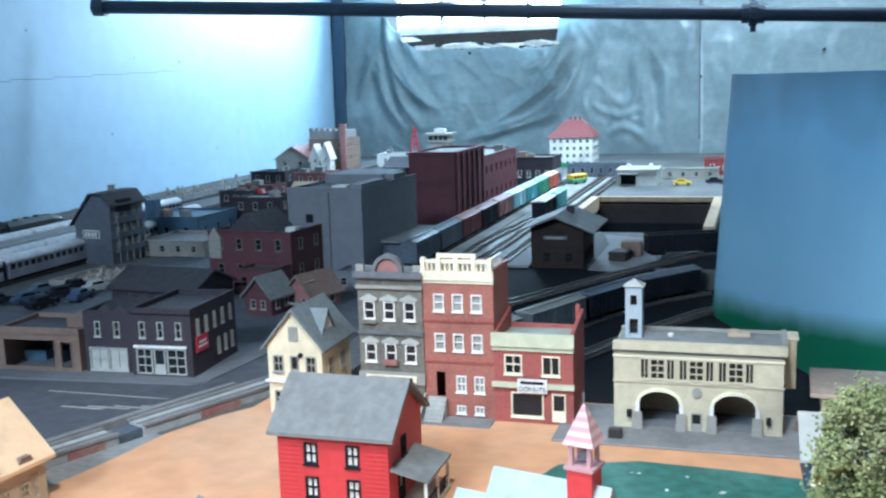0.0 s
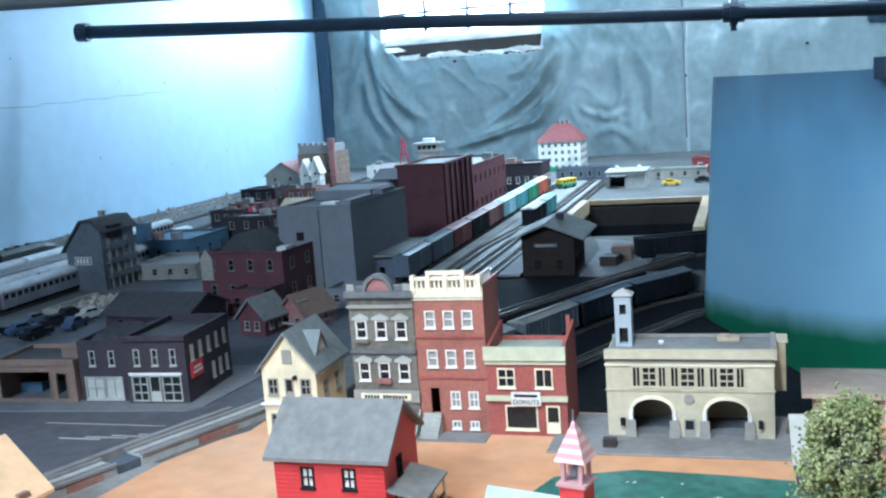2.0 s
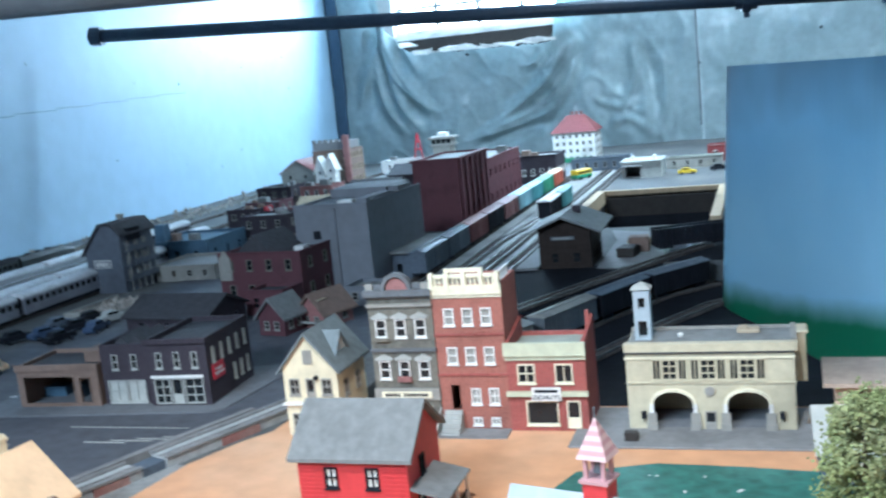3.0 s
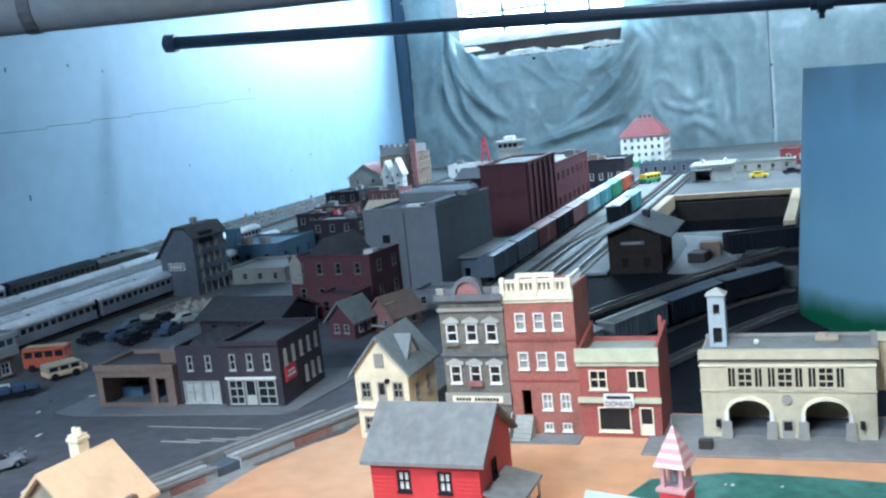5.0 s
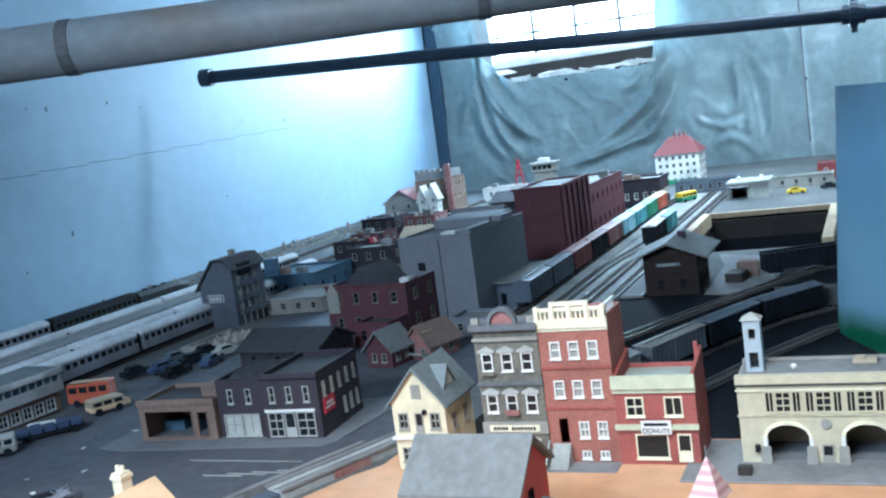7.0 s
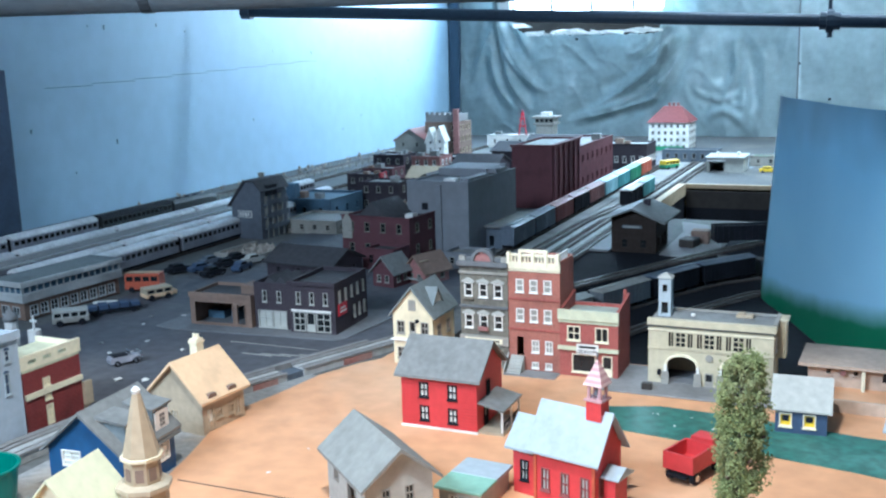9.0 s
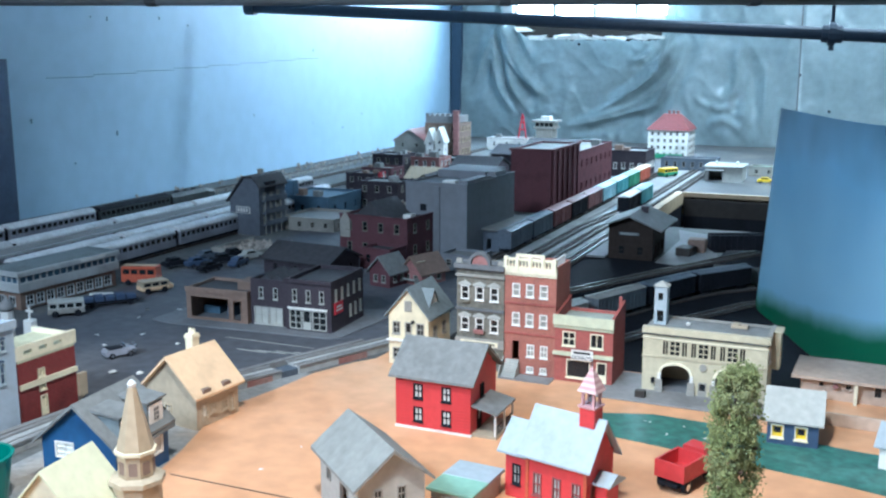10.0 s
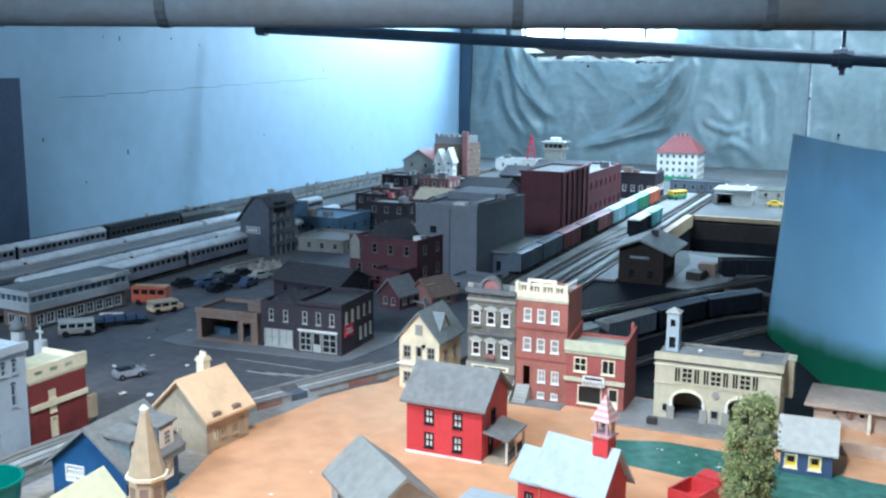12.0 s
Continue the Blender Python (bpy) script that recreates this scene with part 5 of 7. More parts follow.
def school_house():
    home = thing("school_house", (-1.12, 5.56, 0.03), -14, "red school house with pale blue roofs and a striped belfry", "house", "village houses")
    w, d, h, rise = 0.64, 0.48, 0.56, 0.32
    holes = [("f", 0.08, 0.12, 0.09, 0.22, "grid"), ("f", 0.285, 0.12, 0.09, 0.22, "grid"), ("f", 0.49, 0.12, 0.09, 0.22, "grid"), ("r", 0.18, 0.03, 0.12, 0.26, "door"), ("r", 0.06, 0.16, 0.07, 0.18, "grid"), ("r", 0.35, 0.16, 0.07, 0.18, "grid")]
    walls(home, w, d, h, M["red_paint"], holes, M["roof_red"], M["barn_side"], "u", rise)
    pitched(home, w, d, h, rise, M["pale_roof"], "u", 0.06, 0.02)
    part("corner_board", boxes(*[(x - 0.015, -d / 2 - 0.012, 0, x + 0.015, -d / 2 - 0.001, h) for x in (-w / 2 + 0.015, w / 2 - 0.015)]), M["orange"], home)
    wing = part("wing", panel(0.26, 0.46, [(0.08, 0.14, 0.09, 0.2)], 0.38), M["red_paint"], home, at=(-w / 2 - 0.261, -0.19, 0))
    window(wing, 0.08, 0.14, 0.09, 0.2, "grid", M["black"], M["barn_side"])
    bm = bmesh.new()
    for s in (-1, 1):
        prism(bm, [(0, 0.70), (0, 0.72), (s * 0.25, 0.46), (s * 0.25, 0.44)], -0.32, -0.001)
    part("wing_roof", bm, M["pale_roof"], home, at=(-w / 2, 0, 0), turn=-90)
    for o in home.children:
        if o.name.startswith("wing_roof"):
            o.matrix_basis = pose((-w / 2 - 0.001) * S, 0, 0, 0, 0, 270)
    part("entry", boxes((w / 2 + 0.001, -0.11, 0, w / 2 + 0.13, 0.11, 0.32)), M["red_paint"], home)
    part("entry_roof", prism(bmesh.new(), [(-0.15, 0.33), (0.15, 0.33), (0.15, 0.345), (0, 0.42), (-0.15, 0.345)], -0.18, -0.001), M["pale_roof"], home, at=(w / 2, 0, 0), turn=90)
    b = part("belfry", boxes((-0.075, -0.075, 0.82, 0.075, 0.075, 1.0)), M["red_paint"], home, "red belfry base with an open lantern", at=(0.21, 0, 0))
    part("ledge", boxes((-0.09, -0.09, 1.0005, 0.09, 0.09, 1.02)), M["pink"], b)
    for x in (-0.055, 0.055):
        for y in (-0.055, 0.055):
            part("post", boxes((x - 0.012, y - 0.012, 1.0205, x + 0.012, y + 0.012, 1.15)), M["pink"], b)
    part("bell", tube(bmesh.new(), [(0, 0, 1.05, 0.035), (0, 0, 1.075, 0.025), (0, 0, 1.11, 0.012)], 10), M["stone_dark"], b)
    for i in range(9):
        z0, z1 = 1.15 + i * 0.026, 1.15 + (i + 1) * 0.026
        r0, r1 = 0.135 * (1 - i / 9), 0.135 * (1 - (i + 1) / 9) + 0.002
        part("shingle_band", tube(bmesh.new(), [(0, 0, z0, r0), (0, 0, z1, r1)], 4), M["pink"] if i % 2 else M["pink_pale"], b, turn=45)
    part("rod", rod(bmesh.new(), (0, 0, 1.375), (0, 0, 1.44), 0.006, 6), M["stone_dark"], b)


def barn():
    w, d, h, rise = 0.62, 1.0, 0.53, 0.25
    home = thing("grey_barn", (-2.72, 4.67, 0.03), 49, "weathered grey clapboard house with a stained gable roof", "house", "village houses")
    holes = [("f", 0.14, 0.30, 0.08, 0.15, "grid"), ("f", 0.36, 0.30, 0.08, 0.15, "grid"), ("f", 0.21, 0.03, 0.1, 0.22, "door"), ("l", 0.2, 0.28, 0.1, 0.15, "open"), ("l", 0.55, 0.1, 0.2, 0.3, "open")]
    walls(home, w, d, h, M["barn_side"], holes, M["grey_side"], M["glass"], "v", rise)
    pitched(home, w, d, h, rise, M["barn_roof"], "v", 0.07, 0.03)


def mint_shed():
    home = thing("mint_shed", (-2.02, 5.25, 0.03), -4, "low shed with pale blue and mint green roof panels", "shed")
    walls(home, 0.42, 0.62, 0.2, M["barn_side"], [("f", 0.1, 0.05, 0.1, 0.1, "grid")], M["white"], M["glass"])
    part("roof", boxes((-0.24, -0.02, 0.2005, 0.24, 0.34, 0.235)), M["pale_roof"], home, bevel=0.004)
    part("roof", boxes((-0.24, -0.36, 0.2005, 0.24, -0.021, 0.232)), M["mint"], home, "mint green roof panel", bevel=0.004)


def peach_house():
    w, d, h, rise = 0.78, 0.68, 0.42, 0.36
    home = thing("peach_house", (-5.80, 6.12, 0.012), -7, "tan cottage with a bright peach gable roof and chimney", "house", "village houses")
    holes = [("r", 0.08, 0.04, 0.09, 0.24, "door", M["lit_glass"]), ("r", 0.21, 0.14, 0.1, 0.1, "grid", M["lit_glass"]), ("r", 0.40, 0.12, 0.1, 0.12, "grid", M["tan"]), ("r", 0.53, 0.08, 0.07, 0.2, "grid", M["lit_glass"]), ("f", 0.3, 0.1, 0.1, 0.14, "grid")]
    walls(home, w, d, h, M["tan"], holes, M["tan"], M["lit_glass"], "v", rise)
    pitched(home, w, d, h, rise, M["peach_roof"], "v", 0.06, 0.03)
    chimney(home, -0.06, 0.10, h + 0.24, 0.11, 0.30, M["ivory"], 2)
    for y in (-0.2, 0.12):
        part("dormer", prism(bmesh.new(), [(-0.08, 0), (0.08, 0), (0.05, 0.07), (-0.05, 0.07)], -0.06, 0.06), M["tan_dark"], home, at=(w / 2 - 0.02, y, h - 0.03), turn=90)


def blue_house():
    w, d, h, rise = 0.86, 0.84, 0.46, 0.36
    home = thing("blue_house", (-5.62, 4.50, 0.012), 4, "royal blue house with a grey roof and white dormer windows", "house", "village houses")
    holes = [("f", 0.16, 0.27, 0.22, 0.17, "shop", M["lit_glass"]), ("r", 0.12, 0.14, 0.2, 0.22, "shop", M["lit_glass"]), ("r", 0.54, 0.14, 0.2, 0.22, "shop", M["lit_glass"])]
    walls(home, w, d, h, M["blue_house"], holes, M["white"], M["lit_glass"], "v", rise)
    pitched(home, w, d, h, rise, M["grey_roof"], "v", 0.06, 0.03)
    for y in (-0.2, 0.24):
        dm = part("dormer", boxes((0.0, y - 0.13, h - 0.02, 0.42, y + 0.13, h + 0.25)), M["slate"], home)
        bm = prism(bmesh.new(), [(-0.10, 0.31), (-0.10, 0.345), (0.45, 0.272), (0.45, 0.251)], y - 0.16, y + 0.16)
        part("dormer_roof", bm, M["grey_roof"], dm, at=(0, 0, h))
        wd = part("dormer_window", boxes((0.421, y - 0.11, h + 0.0, 0.435, y + 0.11, h + 0.22)), M["white"], dm)
        part("pane", boxes(*[(0.4355, y - 0.04 + i * 0.045, h + 0.05 + k * 0.048, 0.439, y - 0.005 + i * 0.045, h + 0.085 + k * 0.048) for i in range(2) for k in range(3)]), M["grey_roof"], wd)
    part("eave_board", boxes((w / 2 + 0.045, -d / 2 - 0.05, h - 0.1, w / 2 + 0.06, d / 2 + 0.05, h - 0.06)), M["slate"], home)


def church():
    home = thing("spired_church", (-4.22, 3.32, 0.03), 6, "cream church with an octagonal taupe spire", "church")
    part("tower", tube(bmesh.new(), [(0, 0, 0, 0.2), (0, 0, 0.6, 0.2)], 8), M["taupe"], home)
    part("tower_ledge", tube(bmesh.new(), [(0, 0, 0.601, 0.235), (0, 0, 0.64, 0.235), (0, 0, 0.66, 0.18)], 8), M["tan"], home)
    bel = part("belfry", tube(bmesh.new(), [(0, 0, 0.661, 0.155), (0, 0, 0.86, 0.148)], 8), M["taupe"], home)
    for k in range(8):
        a = math.pi / 8 + k * math.pi / 4
        part("louvre", boxes((-0.035, -0.004, 0.69, 0.035, 0.004, 0.80)), M["tan_dark"], bel, at=(0.141 * math.cos(a), 0.141 * math.sin(a), 0), turn=math.degrees(a) + 90)
    part("spire_eave", tube(bmesh.new(), [(0, 0, 0.861, 0.175), (0, 0, 0.89, 0.18)], 8), M["ivory"], home)
    part("spire", tube(bmesh.new(), [(0, 0, 0.891, 0.158), (0, 0, 1.05, 0.12), (0, 0, 1.42, 0.033)], 8), M["taupe"], home)
    part("finial", tube(bmesh.new(), [(0, 0, 1.4205, 0.03), (0, 0, 1.45, 0.04), (0, 0, 1.48, 0.015)], 8), M["white"], home)
    nave = part("nave", panel(0.62, 0.5, [(0.1, 0.1, 0.08, 0.25), (0.42, 0.1, 0.08, 0.25)], 0.6, (0.31, 0.86)), M["cream"], home, at=(-0.75, -0.62, 0))
    bm = bmesh.new()
    for s in (-1, 1):
        prism(bm, [(0, 0.865), (0, 0.89), (s * 0.36, 0.48), (s * 0.36, 0.455)], -0.66, 0.02)
    part("nave_roof", bm, M["pale_green"], home, "pale cream-green roof", at=(-0.44, 0, 0))


def maroon_block():
    w, d, h = 0.66, 0.84, 0.90
    home = thing("maroon_block", (-7.64, 5.47, 0.0), -2, "dark red brick block with a cream parapet and band", "building")
    holes = [("r", 0.27, 0.52, 0.10, 0.1, "grid", M["ivory"]), ("r", 0.28, 0.36, 0.09, 0.1, "grid", M["ivory"]), ("r", 0.28, 0.06, 0.1, 0.24, "door", M["ivory"]), ("f", 0.2, 0.2, 0.1, 0.2, "sash"), ("f", 0.4, 0.2, 0.1, 0.2, "sash")]
    ws = walls(home, w, d, h - 0.15, M["maroon"], holes, M["ivory"])
    part("roof", boxes((-w / 2, -d / 2, h - 0.15, w / 2, d / 2, h - 0.06)), M["green_trim"], home)
    part("band", boxes((-0.0, -0.03, 0.44, d, -0.001, 0.50)), M["ivory"], ws["r"])
    part("parapet", panel(d + 0.06, 0.16, [(0.12, 0.05, 0.12, 0.05), (0.34, 0.05, 0.12, 0.05), (0.56, 0.05, 0.12, 0.05)], 0.04), M["ivory"], home, at=(w / 2 + 0.005, -d / 2 - 0.03, h - 0.12), turn=90)
    part("parapet", boxes((-w / 2 - 0.02, -d / 2 - 0.03, h - 0.12, w / 2 - 0.04, -d / 2 + 0.01, h), (-w / 2 - 0.02, d / 2 - 0.01, h - 0.12, w / 2 - 0.04, d / 2 + 0.03, h)), M["ivory"], home)
    part("side_stair", boxes(*[(w / 2 - 0.15 + 0.05 * i, d / 2 + 0.001, 0.04 * i, w / 2 - 0.105 + 0.05 * i, d / 2 + 0.12, 0.04 * i + 0.28) for i in range(4)]), M["tan"], home)


def pale_block():
    w, d, h = 0.7, 0.9, 1.30
    home = thing("pale_blue_block", (-7.56, 4.46, 0.0), -3, "pale blue stucco block with arched dark windows", "building")
    holes = [("r", x, 1.0, 0.07, 0.13, "sash") for x in (0.29, 0.43, 0.57, 0.71)] + [("r", x, 0.64, 0.07, 0.24, "sash") for x in (0.2, 0.68)] + [("r", 0.38, 0.14, 0.13, 0.22, "door", M["blue_house"])]
    ws = walls(home, w, d, h, M["pale_blue"], holes, M["pale_roof"], M["navy"])
    flat_roof(home, w, d, h, M["pale_roof"], 0.03)
    for q in holes:
        bm = prism(bmesh.new(), [(q[1] + q[3] * (0.5 - 0.5 * math.cos(a)), q[2] + q[4] + q[3] * 0.42 * math.sin(a)) for a in np.linspace(0, math.pi, 11)], -0.012, -0.001)
        part("window_head", bm, M["blue_house"] if q[5] == "door" else M["navy"], ws["r"])
    cornice_bm = boxes((w / 2 + 0.001, -d / 2 - 0.02, h - 0.07, w / 2 + 0.04, d / 2 + 0.02, h + 0.02))
    part("cornice", cornice_bm, M["pale_blue"], home)


def tub():
    bm = bmesh.new()
    tube(bm, [(0, 0, 0, 0.26), (0, 0, 0.45, 0.33), (0, 0, 0.46, 0.35), (0, 0, 0.48, 0.35), (0, 0, 0.48, 0.31), (0, 0, 0.05, 0.24)], 28)
    solid("plastic_tub", bm, M["tub"], "round green plastic tub standing on the table", "tub", at=(-6.22, 3.42, 0.0), smooth=False)


def cabin():
    w, d, h, rise = 0.52, 0.62, 0.29, 0.23
    home = thing("blue_cabin", (0.645, 8.16, 0.038), 2, "small blue cabin with a pale grey roof and yellow shutters", "house", "village houses")
    ws = walls(home, w, d, h, M["navy"], [("f", 0.04, 0.07, 0.13, 0.15, "plain", M["yellow"]), ("f", 0.28, 0.07, 0.13, 0.15, "plain", M["yellow"])], M["ivory"], M["yellow"], "u", rise)
    for x in (0.07, 0.31):
        part("shutter_mark", boxes((x, 0.004, 0.13, x + 0.07, 0.0115, 0.19)), M["black"], ws["f"])
    pitched(home, w, d, h, rise, M["barn_side"], "u", 0.05, 0.02)


def ranch():
    w, d, h = 1.9, 0.6, 0.26
    home = thing("ranch_house", (1.56, 9.86, 0.03), -2, "long low pinkish tan ranch house with a shallow roof", "house")
    holes = row("f", 0.16, 0.62, 3, 0.15, 0.07, 0.07, "plain") + row("f", 1.0, 1.8, 2, 0.1, 0.24, 0.13, "pair") + [("f", 0.82, 0.02, 0.1, 0.22, "door")]
    ws = walls(home, w, d, h, M["rose_wall"], holes, M["rose_wall"], M["glass"])
    part("roof", prism(bmesh.new(), [(-d / 2 - 0.13, h + 0.0005), (d / 2 + 0.1, h + 0.0005), (d / 2 + 0.1, h + 0.05), (-d / 2 - 0.13, h + 0.04)], -w / 2 - 0.1, w / 2 + 0.1), M["rose_wall"], home, turn=90)
    repeat("post", boxes((-0.02, -0.11, 0, 0.02, -0.07, h)), M["ivory"], home, [(-0.32, -d / 2, 0), (0.28, -d / 2, 0)])
    part("pennant", rod(bmesh.new(), (-0.55, -d / 2 - 0.06, 0.19), (-0.55, -d / 2 - 0.03, 0.19), 0.035, 9), M["car_rose"], home, "small faded red rosette")
    part("yard_wall", boxes((-w / 2 + 0.3, -d / 2 - 0.92, 0, w / 2, -d / 2 - 0.88, 0.15), (-w / 2 + 0.26, -d / 2 - 0.92, 0, -w / 2 + 0.299, -d / 2 - 0.13, 0.15)), M["rose_wall"], home, "low pale yard wall", bevel=0.006)


def tip_lorry():
    home = thing("red_lorry", (-0.22, 6.42, 0.038), -20, "red toy tipper lorry with a black chassis", "lorry")
    part("chassis", boxes((-0.1, -0.3, 0.07, 0.1, 0.32, 0.10)), M["black"], home)
    part("dump_body", boxes((-0.16, -0.28, 0.13, 0.16, 0.14, 0.15), (-0.16, -0.28, 0.15, -0.14, 0.14, 0.30), (0.14, -0.28, 0.15, 0.16, 0.14, 0.30), (-0.14, -0.28, 0.15, 0.14, -0.26, 0.30), (-0.14, 0.12, 0.15, 0.14, 0.14, 0.30)), M["red_paint"], home)
    part("cab", prism(bmesh.new(), [(-0.14, 0.1), (0.14, 0.1), (0.14, 0.22), (0.11, 0.33), (-0.11, 0.33), (-0.14, 0.22)], 0.16, 0.34), M["red_paint"], home)
    for y in (-0.18, 0.24):
        for s in (-1, 1):
            wl = part("wheel", rod(bmesh.new(), (s * 0.10, y, 0.065), (s * 0.15, y, 0.065), 0.065, 14), M["black"], home)
            part("hub", rod(bmesh.new(), (s * 0.15, y, 0.065), (s * 0.156, y, 0.065), 0.035, 12), M["chrome"], wl)


def tree():
    home = thing("foam_tree", (0.45, 4.58, 0.03), 0, "tall columnar model tree of green foam clumps", "tree")
    part("trunk", tube(bmesh.new(), [(0, 0, 0, 0.05), (0.01, 0, 0.4, 0.035), (-0.01, 0.01, 1.1, 0.02), (0, 0, 1.7, 0.008)], 8), M["bark"], home)
    bm = bmesh.new()
    r = random.Random(11)
    seeds = []
    for i in range(420):
        z = 0.06 + 1.74 * r.random() ** 0.9
        q, a = z / 1.84, r.uniform(0, 2 * math.pi)
        rad = 0.195 * (1 - 0.06 * q - max(0, q - 0.84) ** 1.4 * 7.0) * (0.86 + 0.3 * noise.noise((math.cos(a) * 1.7, math.sin(a) * 1.7, z * 5.0))) * r.uniform(0.6, 1.1)
        seeds.append((Vector((rad * math.cos(a), rad * math.sin(a), z)), r.uniform(0.04, 0.09)))
    for i in range(22000):
        c0, spread = r.choice(seeds)
        c = c0 + Vector((r.gauss(0, 0.38), r.gauss(0, 0.38), r.gauss(0, 0.4))) * spread
        s = r.uniform(0.005, 0.011)
        e = Euler((r.uniform(0, 6), r.uniform(0, 6), r.uniform(0, 6))).to_matrix()
        vs = [bm.verts.new(c + e @ Vector(p) * s) for p in ((1.2, 0, 0), (-0.6, 1.0, 0.2), (-0.6, -1.0, -0.2), (0, 0.1, 1.3), (0.1, 0, -0.9))]
        for f in ((0, 1, 3), (1, 2, 3), (2, 0, 3), (1, 0, 4), (2, 1, 4), (0, 2, 4)):
            bm.faces.new([vs[k] for k in f])
    tagged(part("crown", bm, M["leaf"], home), kind="stuff")
    for i in range(9):
        a = i * 1.05
        part("limb", rod(bmesh.new(), (0, 0, 0.2 + i * 0.15), (0.17 * math.cos(a), 0.17 * math.sin(a), 0.30 + i * 0.15), 0.012, 6), M["bark"], home)


for build in (red_house, school_house, barn, mint_shed, peach_house, blue_house, church, maroon_block, pale_block, tub, cabin, ranch, tip_lorry, tree):
    build()


# ---------------------------------------------------------------- the town behind
def corner_store():
    home = thing("corner_store", (-6.43, 10.27, 0.03), 3, "dark brick corner store with white windows and a red sign", "building", "main street")
    w, d, h = 0.76, 1.12, 0.78
    holes = row("f", 0.04, 0.72, 3, 0.44, 0.075, 0.19, "sash") + [("f", 0.06, 0.02, 0.2, 0.3, "shop", M["glass"]), ("f", 0.28, 0.02, 0.14, 0.3, "door"), ("f", 0.44, 0.02, 0.24, 0.3, "shop", M["glass"])]
    holes += row("r", 0.05, 1.08, 5, 0.46, 0.06, 0.18, "sash", M["barn_side"]) + row("r", 0.55, 1.08, 3, 0.12, 0.06, 0.19, "sash", M["barn_side"])
    ws = walls(home, w, d, h, M["dark_brick"], holes, M["barn_side"], M["glass"])
    flat_roof(home, w, d, h, M["dark_roof"])
    part("cornice", boxes((-w / 2 - 0.02, -d / 2 - 0.03, h - 0.05, w / 2 + 0.02, -d / 2 - 0.001, h + 0.01)), M["dark_brick"], home)
    sg = part("wall_sign", boxes((0.09, -0.02, 0.26, 0.36, -0.001, 0.44)), M["sign_red"], ws["r"], "red painted sign with white script")
    part("script_stroke", boxes((0.12, -0.025, 0.31, 0.33, -0.0205, 0.335), (0.14, -0.025, 0.36, 0.30, -0.0205, 0.385)), M["paper"], sg)
    part("shop_fascia", boxes((0.04, -0.03, 0.33, 0.70, -0.013, 0.36)), M["white"], ws["f"])


def side_store():
    home = thing("side_store", (-7.13, 10.2, 0.03), 3, "low dark brick store with a white shop front", "building", "main street")
    w, d, h = 0.66, 0.9, 0.72
    holes = row("f", 0.06, 0.56, 2, 0.42, 0.075, 0.18, "sash") + [("f", 0.06, 0.02, 0.24, 0.27, "grid", M["barn_side"]), ("f", 0.31, 0.02, 0.24, 0.27, "pair", M["barn_side"])]
    walls(home, w, d, h, M["dark_brick"], holes, M["barn_side"], M["glass"])
    flat_roof(home, w, d, h, M["dark_roof"])
    for q in range(3):
        part("roof_slope", prism(bmesh.new(), [(-0.3 + q * 0.2, h - 0.06), (-0.1 + q * 0.2 - 0.002, h - 0.06), (-0.2 + q * 0.2, h + 0.03)], -0.2, 0.4), M["dark_roof"], home)


def open_garage():
    home = thing("open_garage", (-8.04, 10.05, 0.03), 3, "brown stucco garage with an open front", "building", "main street")
    w, d, h = 1.10, 0.8, 0.5
    walls(home, w, d, h, M["tan_dark"], [("f", 0.08, 0.03, 0.70, 0.35, "open"), ("f", 0.84, 0.03, 0.16, 0.33, "open")], M["tan_dark"], M["glass"])
    flat_roof(home, w, d, h, M["dark_roof"], 0.05)
    part("parapet", boxes((-w / 2 - 0.01, -d / 2 - 0.02, h - 0.06, w / 2 + 0.01, -d / 2 - 0.001, h + 0.02)), M["tan_dark"], home)
    part("roof_box", boxes((0.2, -0.1, h - 0.05, 0.55, 0.25, h + 0.09)), M["tan_dark"], home, bevel=0.004)
    part("interior_bench", boxes((-0.5, 0.0, 0.0, -0.2, 0.2, 0.12), (0.0, -0.1, 0.0, 0.1, 0.25, 0.16)), M["steel_blue"], home)


corner_store()
side_store()
open_garage()
solid("sidewalk", sheet_poly([(-9.05, 9.36), (-8.7, 9.28), (-5.92, 9.5), (-5.8, 9.62), (-5.62, 11.3), (-5.95, 11.3), (-9.0, 10.6)], 0.012, 0.03), M["pave_dark"], "grey sidewalk round the corner stores", "pavement", kind="structure")
solid("road_marking", boxes(*[(-6.9 + i * 0.28, 8.55 + 0.06 * i, 0.0125, -6.4 + i * 0.28, 8.58 + 0.06 * i, 0.0145) for i in range(4)], (-7.4, 9.0, 0.0125, -5.9, 9.02, 0.0145)), M["barn_side"], "faded pale stripes on the street", "road marking", kind="structure")


